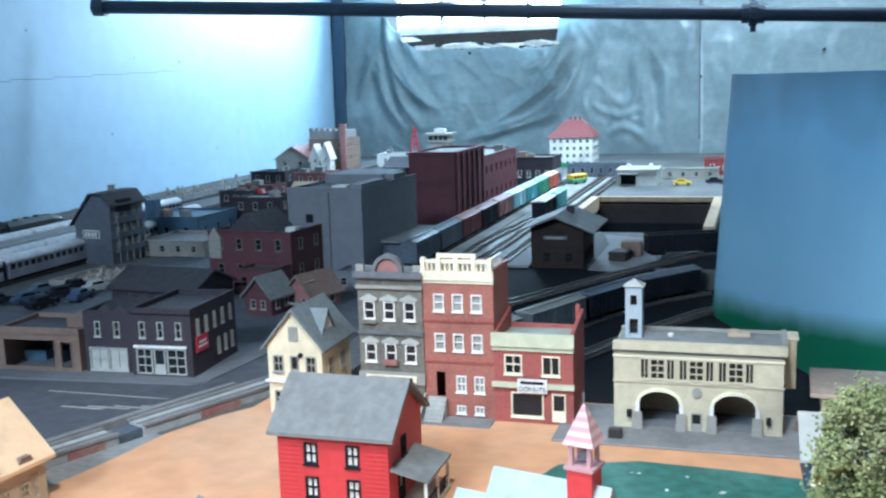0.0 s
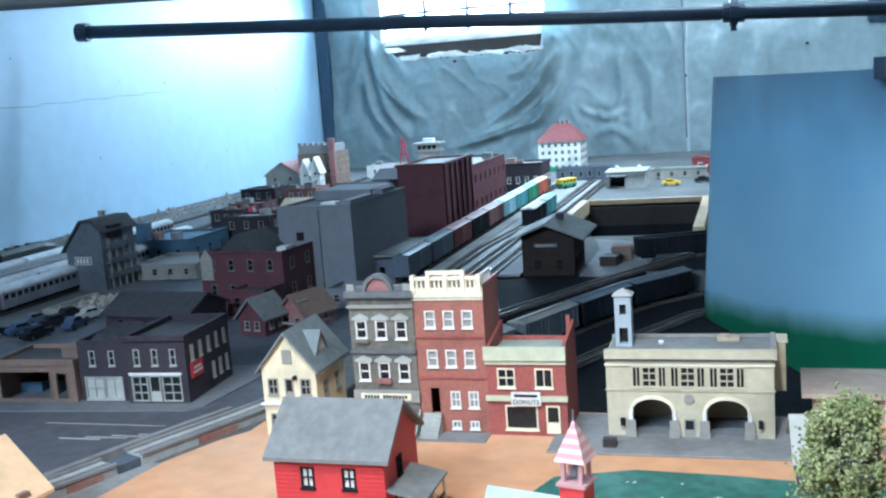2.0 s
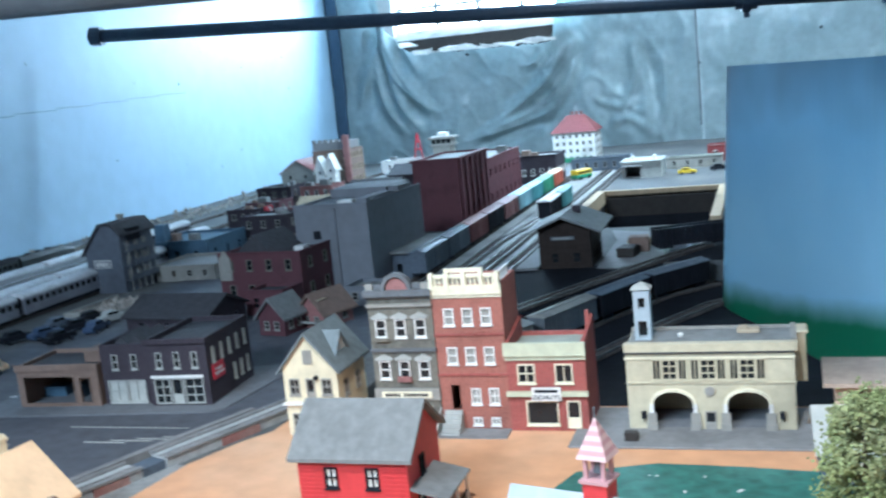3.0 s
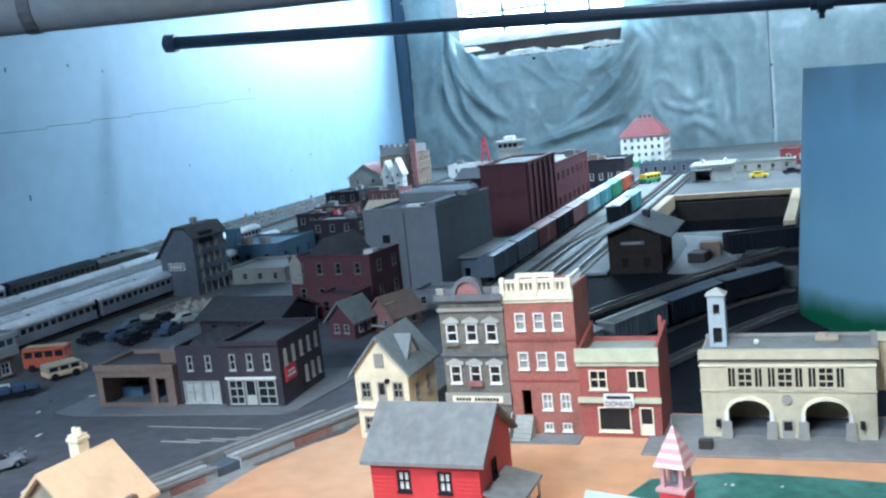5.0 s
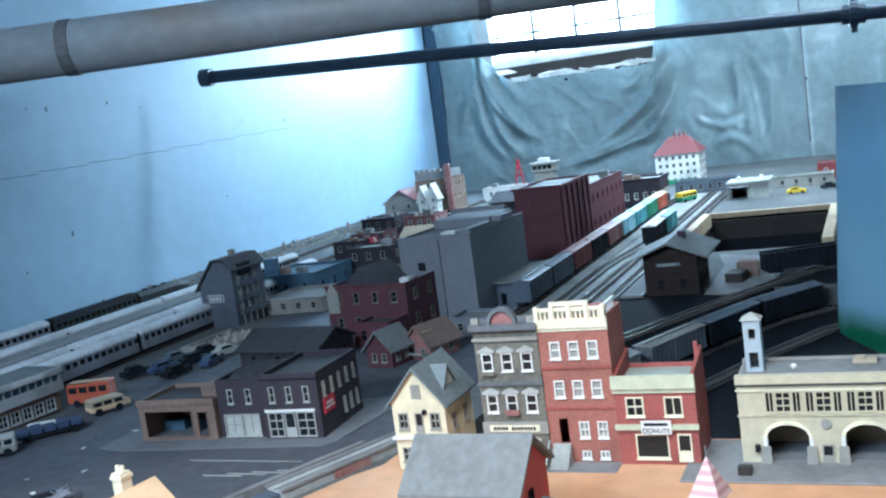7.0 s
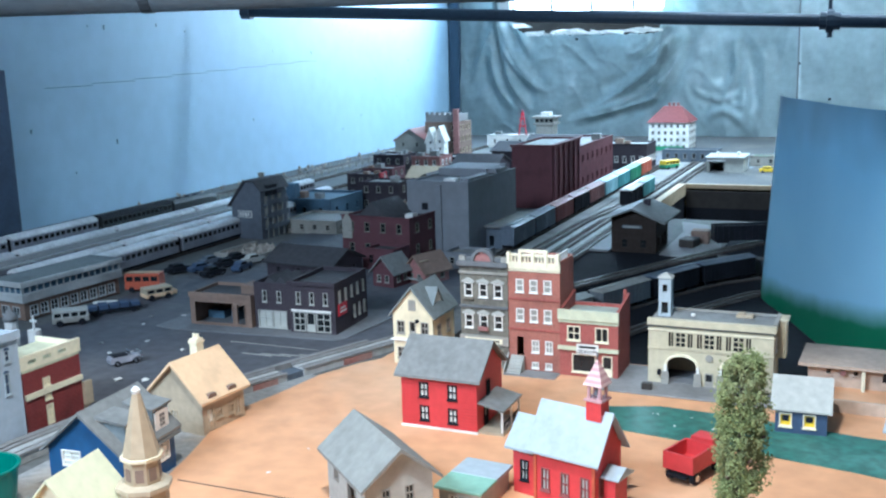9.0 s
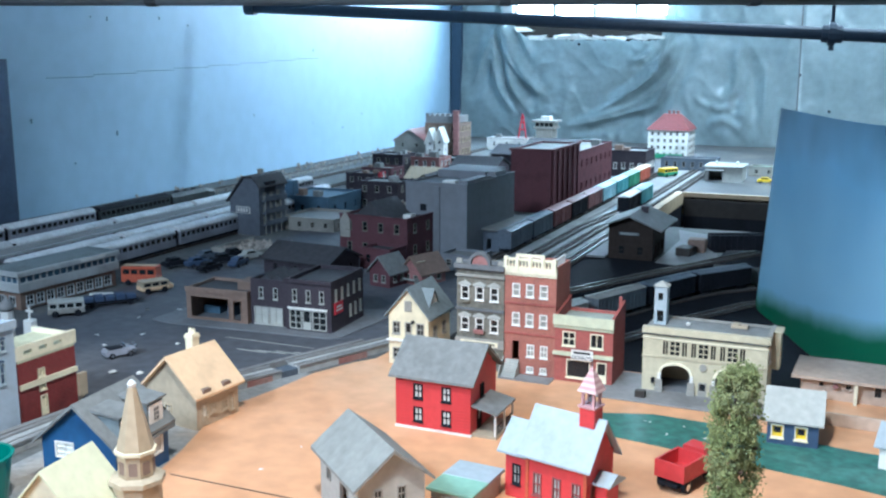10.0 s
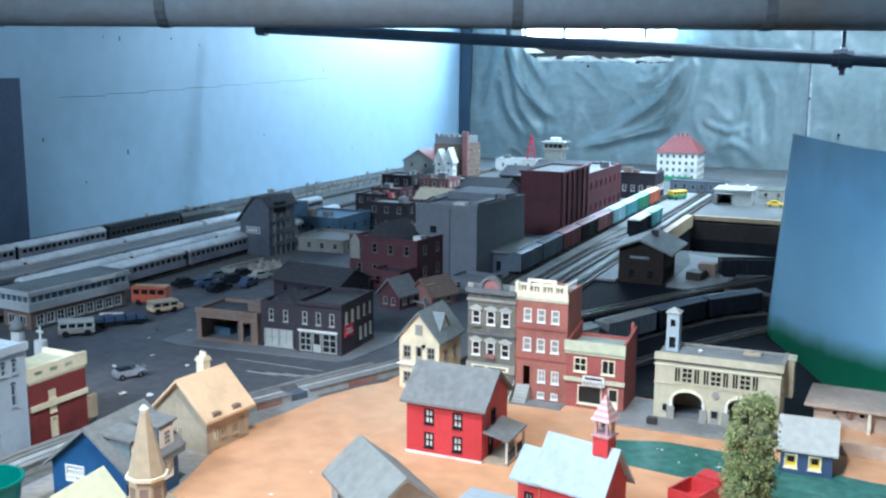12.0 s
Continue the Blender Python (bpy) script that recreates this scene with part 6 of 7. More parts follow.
def block(name, at, turn, w, d, h, mat, label, cols=3, floors=2, frame_mat=None, roof=None, shape="flat", rise=0.25, pane=None, side=True, roof_items=0):
    """A plain town building: walls with rows of windows, a parapet or pitched roof, roof clutter."""
    home = thing(name, at, turn, label, "building", "town buildings")
    fh = h / max(floors, 1)
    holes = []
    for f in range(floors if cols else 0):
        ww, hh = min(0.12, w / cols * 0.4), min(0.2, fh * 0.45)
        holes += row("f", 0.05, w - 0.05, cols, fh * f + fh * 0.3, ww, hh, "sash")
        if side:
            n = max(1, int(d / (w / cols)))
            holes += row("r", 0.05, d - 0.05, n, fh * f + fh * 0.3, ww, hh, "sash")
    gable = {"gable_v": "v", "gable_u": "u"}.get(shape, "")
    walls(home, w, d, h, mat, holes, frame_mat or M["grey_side"], pane or M["glass"], gable, rise if gable else 0)
    if gable:
        pitched(home, w, d, h, rise, roof or M["dark_roof"], gable, 0.06, 0.03)
    elif shape == "hip":
        bm = bmesh.new()
        o = 0.08
        b = [bm.verts.new(p) for p in ((-w / 2 - o, -d / 2 - o, h), (w / 2 + o, -d / 2 - o, h), (w / 2 + o, d / 2 + o, h), (-w / 2 - o, d / 2 + o, h))]
        t = [bm.verts.new(p) for p in ((-w * 0.22, -d * 0.05, h + rise), (w * 0.22, -d * 0.05, h + rise), (w * 0.22, d * 0.05, h + rise), (-w * 0.22, d * 0.05, h + rise))]
        bm.faces.new(b[::-1])
        bm.faces.new(t)
        for i in range(4):
            bm.faces.new((b[i - 1], b[i], t[i], t[i - 1]))
        part("roof", bm, roof or M["roof_red"], home)
    else:
        flat_roof(home, w, d, h, roof or M["grey_roof"], 0.05)
        part("coping", boxes((-w / 2 - 0.015, -d / 2 - 0.015, h, w / 2 + 0.015, -d / 2 + 0.035, h + 0.02), (w / 2 - 0.035, -d / 2 + 0.036, h, w / 2 + 0.015, d / 2, h + 0.02)), mat, home)
    r = random.Random(name + label)
    for i in range(roof_items):
        x, y, s = r.uniform(-w * 0.35, w * 0.35), r.uniform(-d * 0.35, d * 0.35), r.uniform(0.06, 0.14)
        part("roof_box", boxes((x - s, y - s, h - 0.05, x + s, y + s, h + s)), r.choice([M["grey_roof"], M["pave"], M["tan_dark"]]), home, bevel=0.004)
    return home


for p, hgt, top in (((-9.88, 7.3), 0.56, True), ((-9.35, 7.2), 0.5, False)):
    sh = thing("domed_turret", (*p, 0.012), 0, "small white turret with a domed top" if top else "small white turret with a cross on top", "turret")
    part("shaft", tube(bmesh.new(), [(0, 0, 0, 0.1), (0, 0, hgt, 0.09)], 10), M["white"], sh)
    if top:
        part("dome", tube(bmesh.new(), [(0, 0, hgt, 0.1), (0, 0, hgt + 0.05, 0.11), (0, 0, hgt + 0.11, 0.08), (0, 0, hgt + 0.15, 0.03), (0, 0, hgt + 0.22, 0.008)], 12), M["pave"], sh, smooth=True)
    else:
        part("cross", boxes((-0.012, -0.01, hgt, 0.012, 0.01, hgt + 0.2), (-0.06, -0.01, hgt + 0.11, -0.0125, 0.01, hgt + 0.14), (0.0125, -0.01, hgt + 0.11, 0.06, 0.01, hgt + 0.14)), M["white"], sh)

# small houses behind the corner store
block("brick_cottage", (-6.74, 13.05, 0.012), -12, 0.46, 0.5, 0.29, M["deep_brick"], "small red brick cottage with a grey gable roof", 2, 1, roof=M["grey_roof"], shape="gable_v", rise=0.24)
pk = block("pink_cottage", (-6.24, 13.5, 0.012), -20, 0.5, 0.62, 0.24, M["car_rose"], "faded red wooden house with a tan roof and porch", 2, 1, roof=M["tan_dark"], shape="gable_v", rise=0.25)
part("porch_rail", boxes((-0.27, -0.44, 0.1, 0.2, -0.42, 0.13), (-0.27, -0.419, 0.0, -0.25, -0.32, 0.13), (0.18, -0.419, 0.0, 0.2, -0.32, 0.13)), M["barn_side"], pk, "pale porch rail")
part("roof_patch", boxes((0.02, -0.3, 0.36, 0.14, -0.1, 0.375)), M["tan"], pk).matrix_basis = pose(0.0, 0.0, 0.0045, 0, 0, 0)
block("grey_annex", (-6.0, 14.9, 0.012), -5, 0.8, 0.7, 0.3, M["grey_block"], "low grey flat-roofed annex", 2, 1, roof=M["grey_roof"])
b = block("brick_hall", (-7.98, 15.5, 0.012), -6, 1.62, 1.1, 0.86, M["deep_brick"], "dark red brick hall with arched windows and grey roofs", 4, 2, M["stone"], M["dark_roof"])
part("roof", prism(bmesh.new(), [(-0.4, 0.82), (0.4, 0.82), (0.0, 1.16)], -0.5, 0.5), M["dark_roof"], b, "dark grey gabled roof section", at=(-0.1, 0.0, 0))
part("gable_end", prism(bmesh.new(), [(-0.79, 0.4), (-0.55, 0.4), (-0.55, 0.76), (-0.67, 0.93), (-0.79, 0.76)], -0.57, -0.552), M["grey_side"], b, "pale plaster gable end")
part("roof_vent", boxes((0.5, -0.2, 0.81, 0.68, 0.0, 0.9)), M["white"], b)
block("dark_annex", (-8.55, 13.4, 0.012), -6, 1.5, 1.0, 0.30, M["dark_brick"], "low black-brown brick shed with a dark roof", 3, 1, M["dark_brick"], M["dark_roof"], "gable_u", 0.22)
block("brick_shed", (-7.5, 14.35, 0.012), -6, 0.7, 0.6, 0.4, M["deep_brick"], "dark red brick lean-to beside the hall", 2, 1, M["deep_brick"], M["dark_roof"])
g = block("grey_works", (-6.99, 17.12, 0.012), -3, 1.40, 2.5, 1.48, M["grey_block"], "large blank grey factory block with a stepped roof", 0, 3, M["grey_block"], M["grey_block"], side=False)
part("upper_block", boxes((-0.64, 0.1, 1.431, 0.5, 1.2, 1.6)), M["grey_block"], g, bevel=0.006)
part("roof_hatch", boxes((-0.02, -0.9, 1.431, 0.26, -0.66, 1.50)), M["white"], g, "white roof hatch")
part("pilaster", boxes((-0.02, -1.29, 0, 0.1, -1.2505, 1.42)), M["grey_block"], g)
part("wall_vent", boxes(*[(-0.35, -1.275, z, -0.22, -1.2505, z + 0.14) for z in (0.35, 0.62, 0.9)]), M["black"], g)
part("parapet_step", boxes((0.5, -1.2, 1.5005, 0.69, -0.2, 1.56), (0.5, 0.2, 1.5005, 0.69, 0.8, 1.59)), M["grey_block"], g)
sh = thing("loading_shed", (-6.13, 17.55, 0.0), 0, "long grey loading shed with a flat canopy", "shed")
part("wall", panel(0.36, 0.46, [(0.08, 0.05, 0.1, 0.22)], 1.8), M["car_slate"], sh, at=(-0.18, -0.9, 0))
part("canopy", boxes((-0.26, -1.0, 0.4605, 0.26, 0.95, 0.50)), M["grey_roof"], sh, bevel=0.004)
wh = block("brick_warehouse", (-7.08, 23.25, 0.0), 0, 1.10, 2.5, 1.64, M["ware"], "tall dark red brick warehouse beside the freight train", 0, 1, M["ware"], M["grey_roof"])
repeat("pilaster", boxes((0, 0, 0, 0.03, 0.13, 1.60)), M["ware"], wh, [(0.571, -1.2 + i * 0.45, 0) for i in range(6)])
part("cornice", boxes((0.571, -1.25, 1.60, 0.61, 1.25, 1.655), (-0.59, -1.29, 1.60, 0.61, -1.2505, 1.655)), M["ware"], wh)
w2 = block("brick_warehouse", (-7.2, 26.75, 0.0), 0, 1.0, 4.3, 1.30, M["ware"], "lower dark red brick warehouse with a pale roof", 2, 2, M["ware"], M["pave"], roof_items=2)
block("dark_depot", (-6.7, 31.2, 0.0), 0, 1.5, 1.4, 0.85, M["dark_brick"], "long dark brick depot behind the warehouses", 5, 1, M["white"], M["grey_roof"], roof_items=2)
block("long_shed", (-5.0, 33.4, 0.0), 0, 1.9, 0.9, 0.42, M["car_slate"], "low dark shed beyond the yard tracks", 6, 1, M["pave"], M["grey_roof"])

# dark house with the sign, tank house and rows along the passenger tracks
dh = thing("dark_gabled_house", (-12.0, 16.8, 0.0), -3, "dark grey tall house with a half-hipped roof, painted sign and balconies", "building", "town buildings")
part("wall", prism(bmesh.new(), [(-0.42, 0), (0.40, 0), (0.40, 1.12), (0.24, 1.3), (0.0, 1.3), (-0.42, 0.80)], -0.5, 0.5), M["house_dark"], dh)
bm = prism(bmesh.new(), [(-0.50, 0.735), (-0.50, 0.765), (-0.02, 1.355), (0.26, 1.355), (0.46, 1.12), (0.46, 1.09), (0.25, 1.32), (0.0, 1.32)], -0.56, 0.56)
part("roof", bm, M["dark_roof"], dh)
part("sign_board", boxes((-0.24, -0.522, 0.50, 0.14, -0.5005, 0.65)), M["white"], dh, "pale framed sign with unreadable lettering")
part("sign_field", boxes((-0.225, -0.5255, 0.515, 0.125, -0.5225, 0.635)), M["house_dark"], dh)
part("letter_bar", boxes(*[(-0.19 + i * 0.075, -0.529, 0.535, -0.14 + i * 0.075, -0.526, 0.615) for i in range(4)]), M["white"], dh)
for z in (0.22, 0.50, 0.78):
    part("balcony", boxes((0.401, -0.42, z, 0.52, 0.42, z + 0.02), (0.505, -0.42, z + 0.02, 0.52, 0.42, z + 0.11)), M["house_dark"], dh)
    part("balcony_post", boxes(*[(0.5, -0.42 + i * 0.2, z - 0.2, 0.515, -0.405 + i * 0.2, z - 0.001) for i in range(5)]), M["grey_side"], dh)
    part("balcony_door", boxes(*[(0.4005, -0.36 + i * 0.26, z + 0.02, 0.406, -0.24 + i * 0.26, z + 0.2) for i in range(3)]), M["grey_side"], dh)
part("dormer", boxes((0.25, -0.30, 0.98, 0.44, 0.1, 1.22)), M["black"], dh, "black shuttered dormer", bevel=0.006)
chimney(dh, 0.02, 0.1, 1.30, 0.1, 0.16, M["grey_side"], 0)
th = block("blue_tank_house", (-12.0, 19.6, 0.0), 0, 1.5, 1.7, 0.56, M["steel_blue"], "blue industrial building with roof tanks", 3, 1, M["steel_blue"], M["steel_blue"], roof_items=2)
part("tower", boxes((-0.6, -0.7, 0.56, -0.35, -0.45, 0.92)), M["steel_blue"], th, "blue roof tower", bevel=0.006)
block("flat_hall", (-11.0, 18.0, 0.0), 0, 1.5, 1.5, 0.30, M["grey_side"], "low grey hall with a broad flat roof", 4, 1, M["grey_side"], M["pave"])
TOWN = [
    ((-10.9, 21.2), 1.2, 1.0, 0.75, "dark_brick", "black brick building", "flat"), ((-10.3, 22.8), 0.9, 0.8, 0.5, "tan", "tan shop with a red and white front", "gable_v"),
    ((-12.4, 23.0), 0.9, 0.9, 0.7, "dark_brick", "black brick building with chimneys", "flat"), ((-12.9, 25.0), 1.0, 0.9, 0.62, "deep_brick", "dark red brick building", "flat"),
    ((-11.3, 24.8), 1.0, 0.9, 0.42, "stone", "stone cottage with a pale roof", "gable_u"), ((-9.8, 24.7), 1.7, 1.2, 0.3, "grey_side", "low shed with a broad pale roof", "flat"),
    ((-13.6, 27.2), 1.1, 1.0, 0.8, "dark_brick", "dark brick row house", "flat"), ((-12.3, 27.3), 1.0, 1.0, 0.75, "car_rose", "rose brick hotel with white balconies", "flat"),
    ((-10.7, 27.6), 1.5, 1.3, 0.5, "dark_brick", "long dark workshop", "gable_u"), ((-9.2, 21.6), 1.3, 1.2, 0.55, "tan_dark", "brown plaster workshop", "gable_v"),
    ((-9.2, 19.3), 1.4, 1.0, 0.42, "grey_side", "low grey store with rooftop boxes", "flat"), ((-14.4, 29.6), 1.1, 1.2, 0.5, "deep_brick", "dark red brick block", "flat"),
    ((-12.4, 30.3), 1.6, 1.2, 0.42, "black", "black shed with a pale roof edge", "flat"), ((-10.3, 31.0), 2.0, 1.6, 0.6, "dark_brick", "dark gabled engine shed", "gable_u"),
    ((-13.4, 38.0), 1.8, 1.0, 0.5, "white", "white low pavilion with large windows", "flat"), ((-10.6, 36.0), 2.4, 1.5, 0.4, "tan_dark", "brown long roofed sheds", "gable_u"),
]
for (p, w, d, h, m, n, s) in TOWN:
    block("town_building", (*p, 0.0), 0, w, d, h, M[m], n + " in the crowded town", 3, 2 if h > 0.55 else 1, M["white"] if m in ("car_rose", "white", "tan") else M["grey_side"], M["grey_roof"] if s == "flat" else M["dark_roof"] if m != "stone" else M["tan"], s, 0.26, roof_items=2 if s == "flat" else 0)

# painted sign hung on the black brick building
sg = thing("hanging_sign", (-11.93, 23.0, 0.45), 90, "red signboard with a white curl on a town building", "sign")
part("board", boxes((-0.2, -0.03, -0.2, 0.2, 0.0, 0.28)), M["sign_red"], sg)
bm = bmesh.new()
curl = [(0.09 * math.sin(a * 1.5), 0.04 + 0.2 * (a / math.pi - 1)) for a in np.linspace(0, 2 * math.pi, 13)]
for p, q in zip(curl, curl[1:]):
    rod(bm, (p[0], -0.035, p[1]), (q[0], -0.035, q[1]), 0.028, 5)
part("curl", bm, M["paper"], sg)

# castle-like group in the far corner
block("grey_gable_house", (-15.8, 33.8, 0.0), 0, 1.3, 1.6, 0.68, M["grey_side"], "grey gabled house in the far corner", 2, 2, M["grey_side"], M["car_rose"], "gable_v", 0.42)
for du, hh in ((0.0, 0.78), (0.4, 0.84)):
    block("white_gable_house", (-14.66 + du, 32.6, 0.0), 0, 0.33, 0.4, hh, M["white"], "narrow white gabled house catching the light", 1, 3, M["white"], M["white"], "gable_v", 0.42)
bh = block("brown_hall", (-14.75, 34.4, 0.0), 0, 1.4, 1.4, 1.32, M["tan_dark"], "tall brown brick hall with a pale upper storey", 4, 3, M["tan"], M["grey_side"])
part("upper_storey", boxes((-0.68, -0.66, 1.345, 0.62, 0.6, 1.62), *[(-0.68 + i * 0.22, -0.67, 1.6205, -0.56 + i * 0.22, -0.58, 1.72) for i in range(6)]), M["pave"], bh, "pale crenellated upper storey")
part("turret", boxes((0.56, -0.86, 0, 0.78, -0.701, 1.85)), M["car_rose"], bh, "faded red corner turret", bevel=0.01)

# control tower with a red mast, white red-roofed hospital
ct = thing("control_tower", (-11.97, 38.5, 0.0), 0, "white glazed control tower above the sheds", "building")
part("shaft", boxes((-0.36, -0.36, 0, 0.36, 0.36, 0.88)), M["grey_side"], ct)
part("cabin", boxes((-0.46, -0.42, 0.8805, 0.46, 0.42, 0.96), (-0.40, -0.36, 0.96, 0.40, 0.36, 1.16), (-0.52, -0.46, 1.1605, 0.52, 0.46, 1.24)), M["grey_side"], ct)
repeat("glazing", boxes((0, -0.01, 0, 0.15, 0, 0.15)), M["glass"], ct, [(-0.37 + i * 0.2, -0.361, 0.985) for i in range(4)])
part("roof_unit", boxes((-0.2, -0.2, 1.241, 0.2, 0.2, 1.4)), M["white"], ct, bevel=0.01)
ms = thing("red_mast", (-12.95, 38.2, 0.0), 0, "red lattice mast beside the control tower", "mast")
for s in (-1, 1):
    part("leg", rod(bmesh.new(), (s * 0.25, 0, 0), (0, 0, 1.5), 0.032), M["sign_red"], ms)
for z in (0.4, 0.8, 1.1, 1.3):
    part("brace", boxes((-0.25 + z * 0.13, -0.03, z, 0.25 - z * 0.13, 0.03, z + 0.06)), M["sign_red"], ms)

ho = block("white_hospital", (-6.54, 37.8, 0.0), 0, 1.55, 1.6, 1.07, M["white"], "white four-storey building with a red hipped roof", 6, 4, M["grey_side"], M["roof_red"], "hip", 0.60)
for x in (-0.12, 0.05, 0.22):
    chimney(ho, x, 0, 1.6, 0.09, 0.2, M["car_rose"], 0)
part("base_hedge", boxes((-1.0, -1.0, 0, 0.6, -0.85, 0.16)), M["car_green"], ho)

ga = thing("service_garage", (-3.4, 30.9, 0.0), 0, "pale grey service garage with one open bay", "building")
walls(ga, 1.15, 1.2, 0.46, M["barn_side"], [("f", 0.1, 0.03, 0.45, 0.32, "open")], M["pave"], M["glass"])
part("roof", boxes((-0.62, -0.66, 0.4605, 0.62, 0.62, 0.50)), M["barn_side"], ga, bevel=0.004)
part("awning", boxes((-0.55, -0.85, 0.36, 0.02, -0.6305, 0.39)), M["pave"], ga)
for x in (-0.3, 0.35):
    part("roof_lamp", tube(bmesh.new(), [(x, 0, 0.501, 0.05), (x, 0, 0.58, 0.06), (x, 0, 0.62, 0.02)], 10), M["white"], ga)
block("green_roofed_shed", (-2.0, 32.6, 0.0), 0, 1.7, 0.8, 0.32, M["grey_side"], "low shed with a green roof", 4, 1, M["grey_side"], M["mint"])
block("red_diner", (-1.0, 34.2, 0.0), 0, 1.3, 1.0, 0.5, M["maroon"], "small dark red diner with a white roof sign", 3, 1, M["white"], M["pave"], roof_items=2)
block("dark_shack", (0.4, 34.4, 0.0), 10, 1.4, 1.0, 0.6, M["dark_brick"], "dark shack with a reddish sloping roof", 3, 1, M["grey_side"], M["car_rose"], "gable_u", 0.25)

# trackside station with the flat roof
st = thing("trackside_station", (-11.62, 10.02, 0.012), -5, "pale two-tier trackside station with a flat dark roof", "building")
walls(st, 0.66, 2.04, 0.30, M["tan_dark"], row("r", 0.08, 1.96, 9, 0.05, 0.16, 0.18, "grid") + row("f", 0.06, 0.6, 2, 0.06, 0.16, 0.16, "pair"), M["pale_grey"], M["glass"])
part("canopy", boxes((-0.38, -1.08, 0.3005, 0.38, 1.08, 0.44)), M["pale_grey"], st, "broad pale fascia band", bevel=0.004)
for face, at, turn, run, n in (("r", (0.365, -1.06, 0.4405), 90, 2.12, 15), ("f", (-0.365, -1.06, 0.4405), 0, 0.73, 5)):
    up = part("clerestory", panel(run, 0.12, [(0.04 + i * (run - 0.06) / n, 0.012, (run - 0.06) / n - 0.022, 0.096) for i in range(n)], 0.02), M["pale_grey"], st, at=at, turn=turn)
    part("pane", boxes((0.02, 0.021, 0.005, run - 0.02, 0.026, 0.115)), M["steel_blue"], up)
part("core", boxes((-0.33, -1.0, 0.4405, 0.31, 1.03, 0.56)), M["tan_dark"], st)
part("roof", boxes((-0.40, -1.10, 0.561, 0.40, 1.10, 0.645)), M["pale_grey"], st, bevel=0.004)
part("roofing", boxes((-0.36, -1.06, 0.6455, 0.35, 1.06, 0.652)), M["slate"], st, "dark slate roofing")
part("roof_sign", boxes((0.401, 0.2, 0.575, 0.408, 0.75, 0.635)), M["paper"], st, "faded white name strip")


# ---------------------------------------------------------------- depot island
dp = thing("wooden_depot", (-3.26, 17.6, 0.0), 0, "dark brown wooden depot with a broad overhanging roof", "depot")
ws = walls(dp, 0.90, 1.2, 0.72, M["depot_brown"], row("f", 0.08, 0.84, 2, 0.1, 0.13, 0.18, "sash") + row("r", 0.1, 1.1, 3, 0.1, 0.13, 0.2, "sash"), M["depot_brown"], M["glass"], "v", 0.18)
pitched(dp, 0.90, 1.2, 0.72, 0.18, M["grey_roof"], "v", 0.22, 0.03, 0.0)
part("name_board", boxes((0.22, -0.02, 0.50, 0.62, -0.001, 0.56)), M["stone_dark"], ws["f"])
part("letter_bar", boxes(*[(0.26 + i * 0.045, -0.024, 0.515, 0.29 + i * 0.045, -0.0205, 0.545) for i in range(7)]), M["barn_side"], ws["f"])
chimney(dp, 0.12, 0.1, 0.86, 0.12, 0.14, M["dark_brick"], 0)
rng = random.Random(3)
for i, (u, v, w, d, h, m) in enumerate(((-2.3, 17.9, 0.3, 0.4, 0.18, "wood_dark"), (-2.15, 18.35, 0.35, 0.3, 0.28, "tan_dark"), (-2.2, 18.9, 0.4, 0.3, 0.14, "wood"), (-2.0, 19.2, 0.2, 0.25, 0.12, "steel_blue"), (-4.35, 21.4, 0.16, 0.2, 0.22, "black"), (-4.25, 21.0, 0.2, 0.2, 0.1, "grey_side"))):
    cr = thing("freight_crate", (u, v, 0.0 if u < -2.5 or v < 19.5 else 0.0), rng.uniform(-20, 20), "stack of small crates beside the depot", "crate", "crates")
    part("box", boxes((-w / 2, -d / 2, 0, w / 2, d / 2, h)), M[m], cr, bevel=0.006)
    part("batten", boxes((-w / 2 - 0.008, -d / 2 - 0.008, h * 0.3, w / 2 + 0.008, d / 2 + 0.008, h * 0.4), (-w / 2 - 0.008, -d / 2 - 0.008, h * 0.75, w / 2 + 0.008, d / 2 + 0.008, h * 0.85)), M[m], cr)


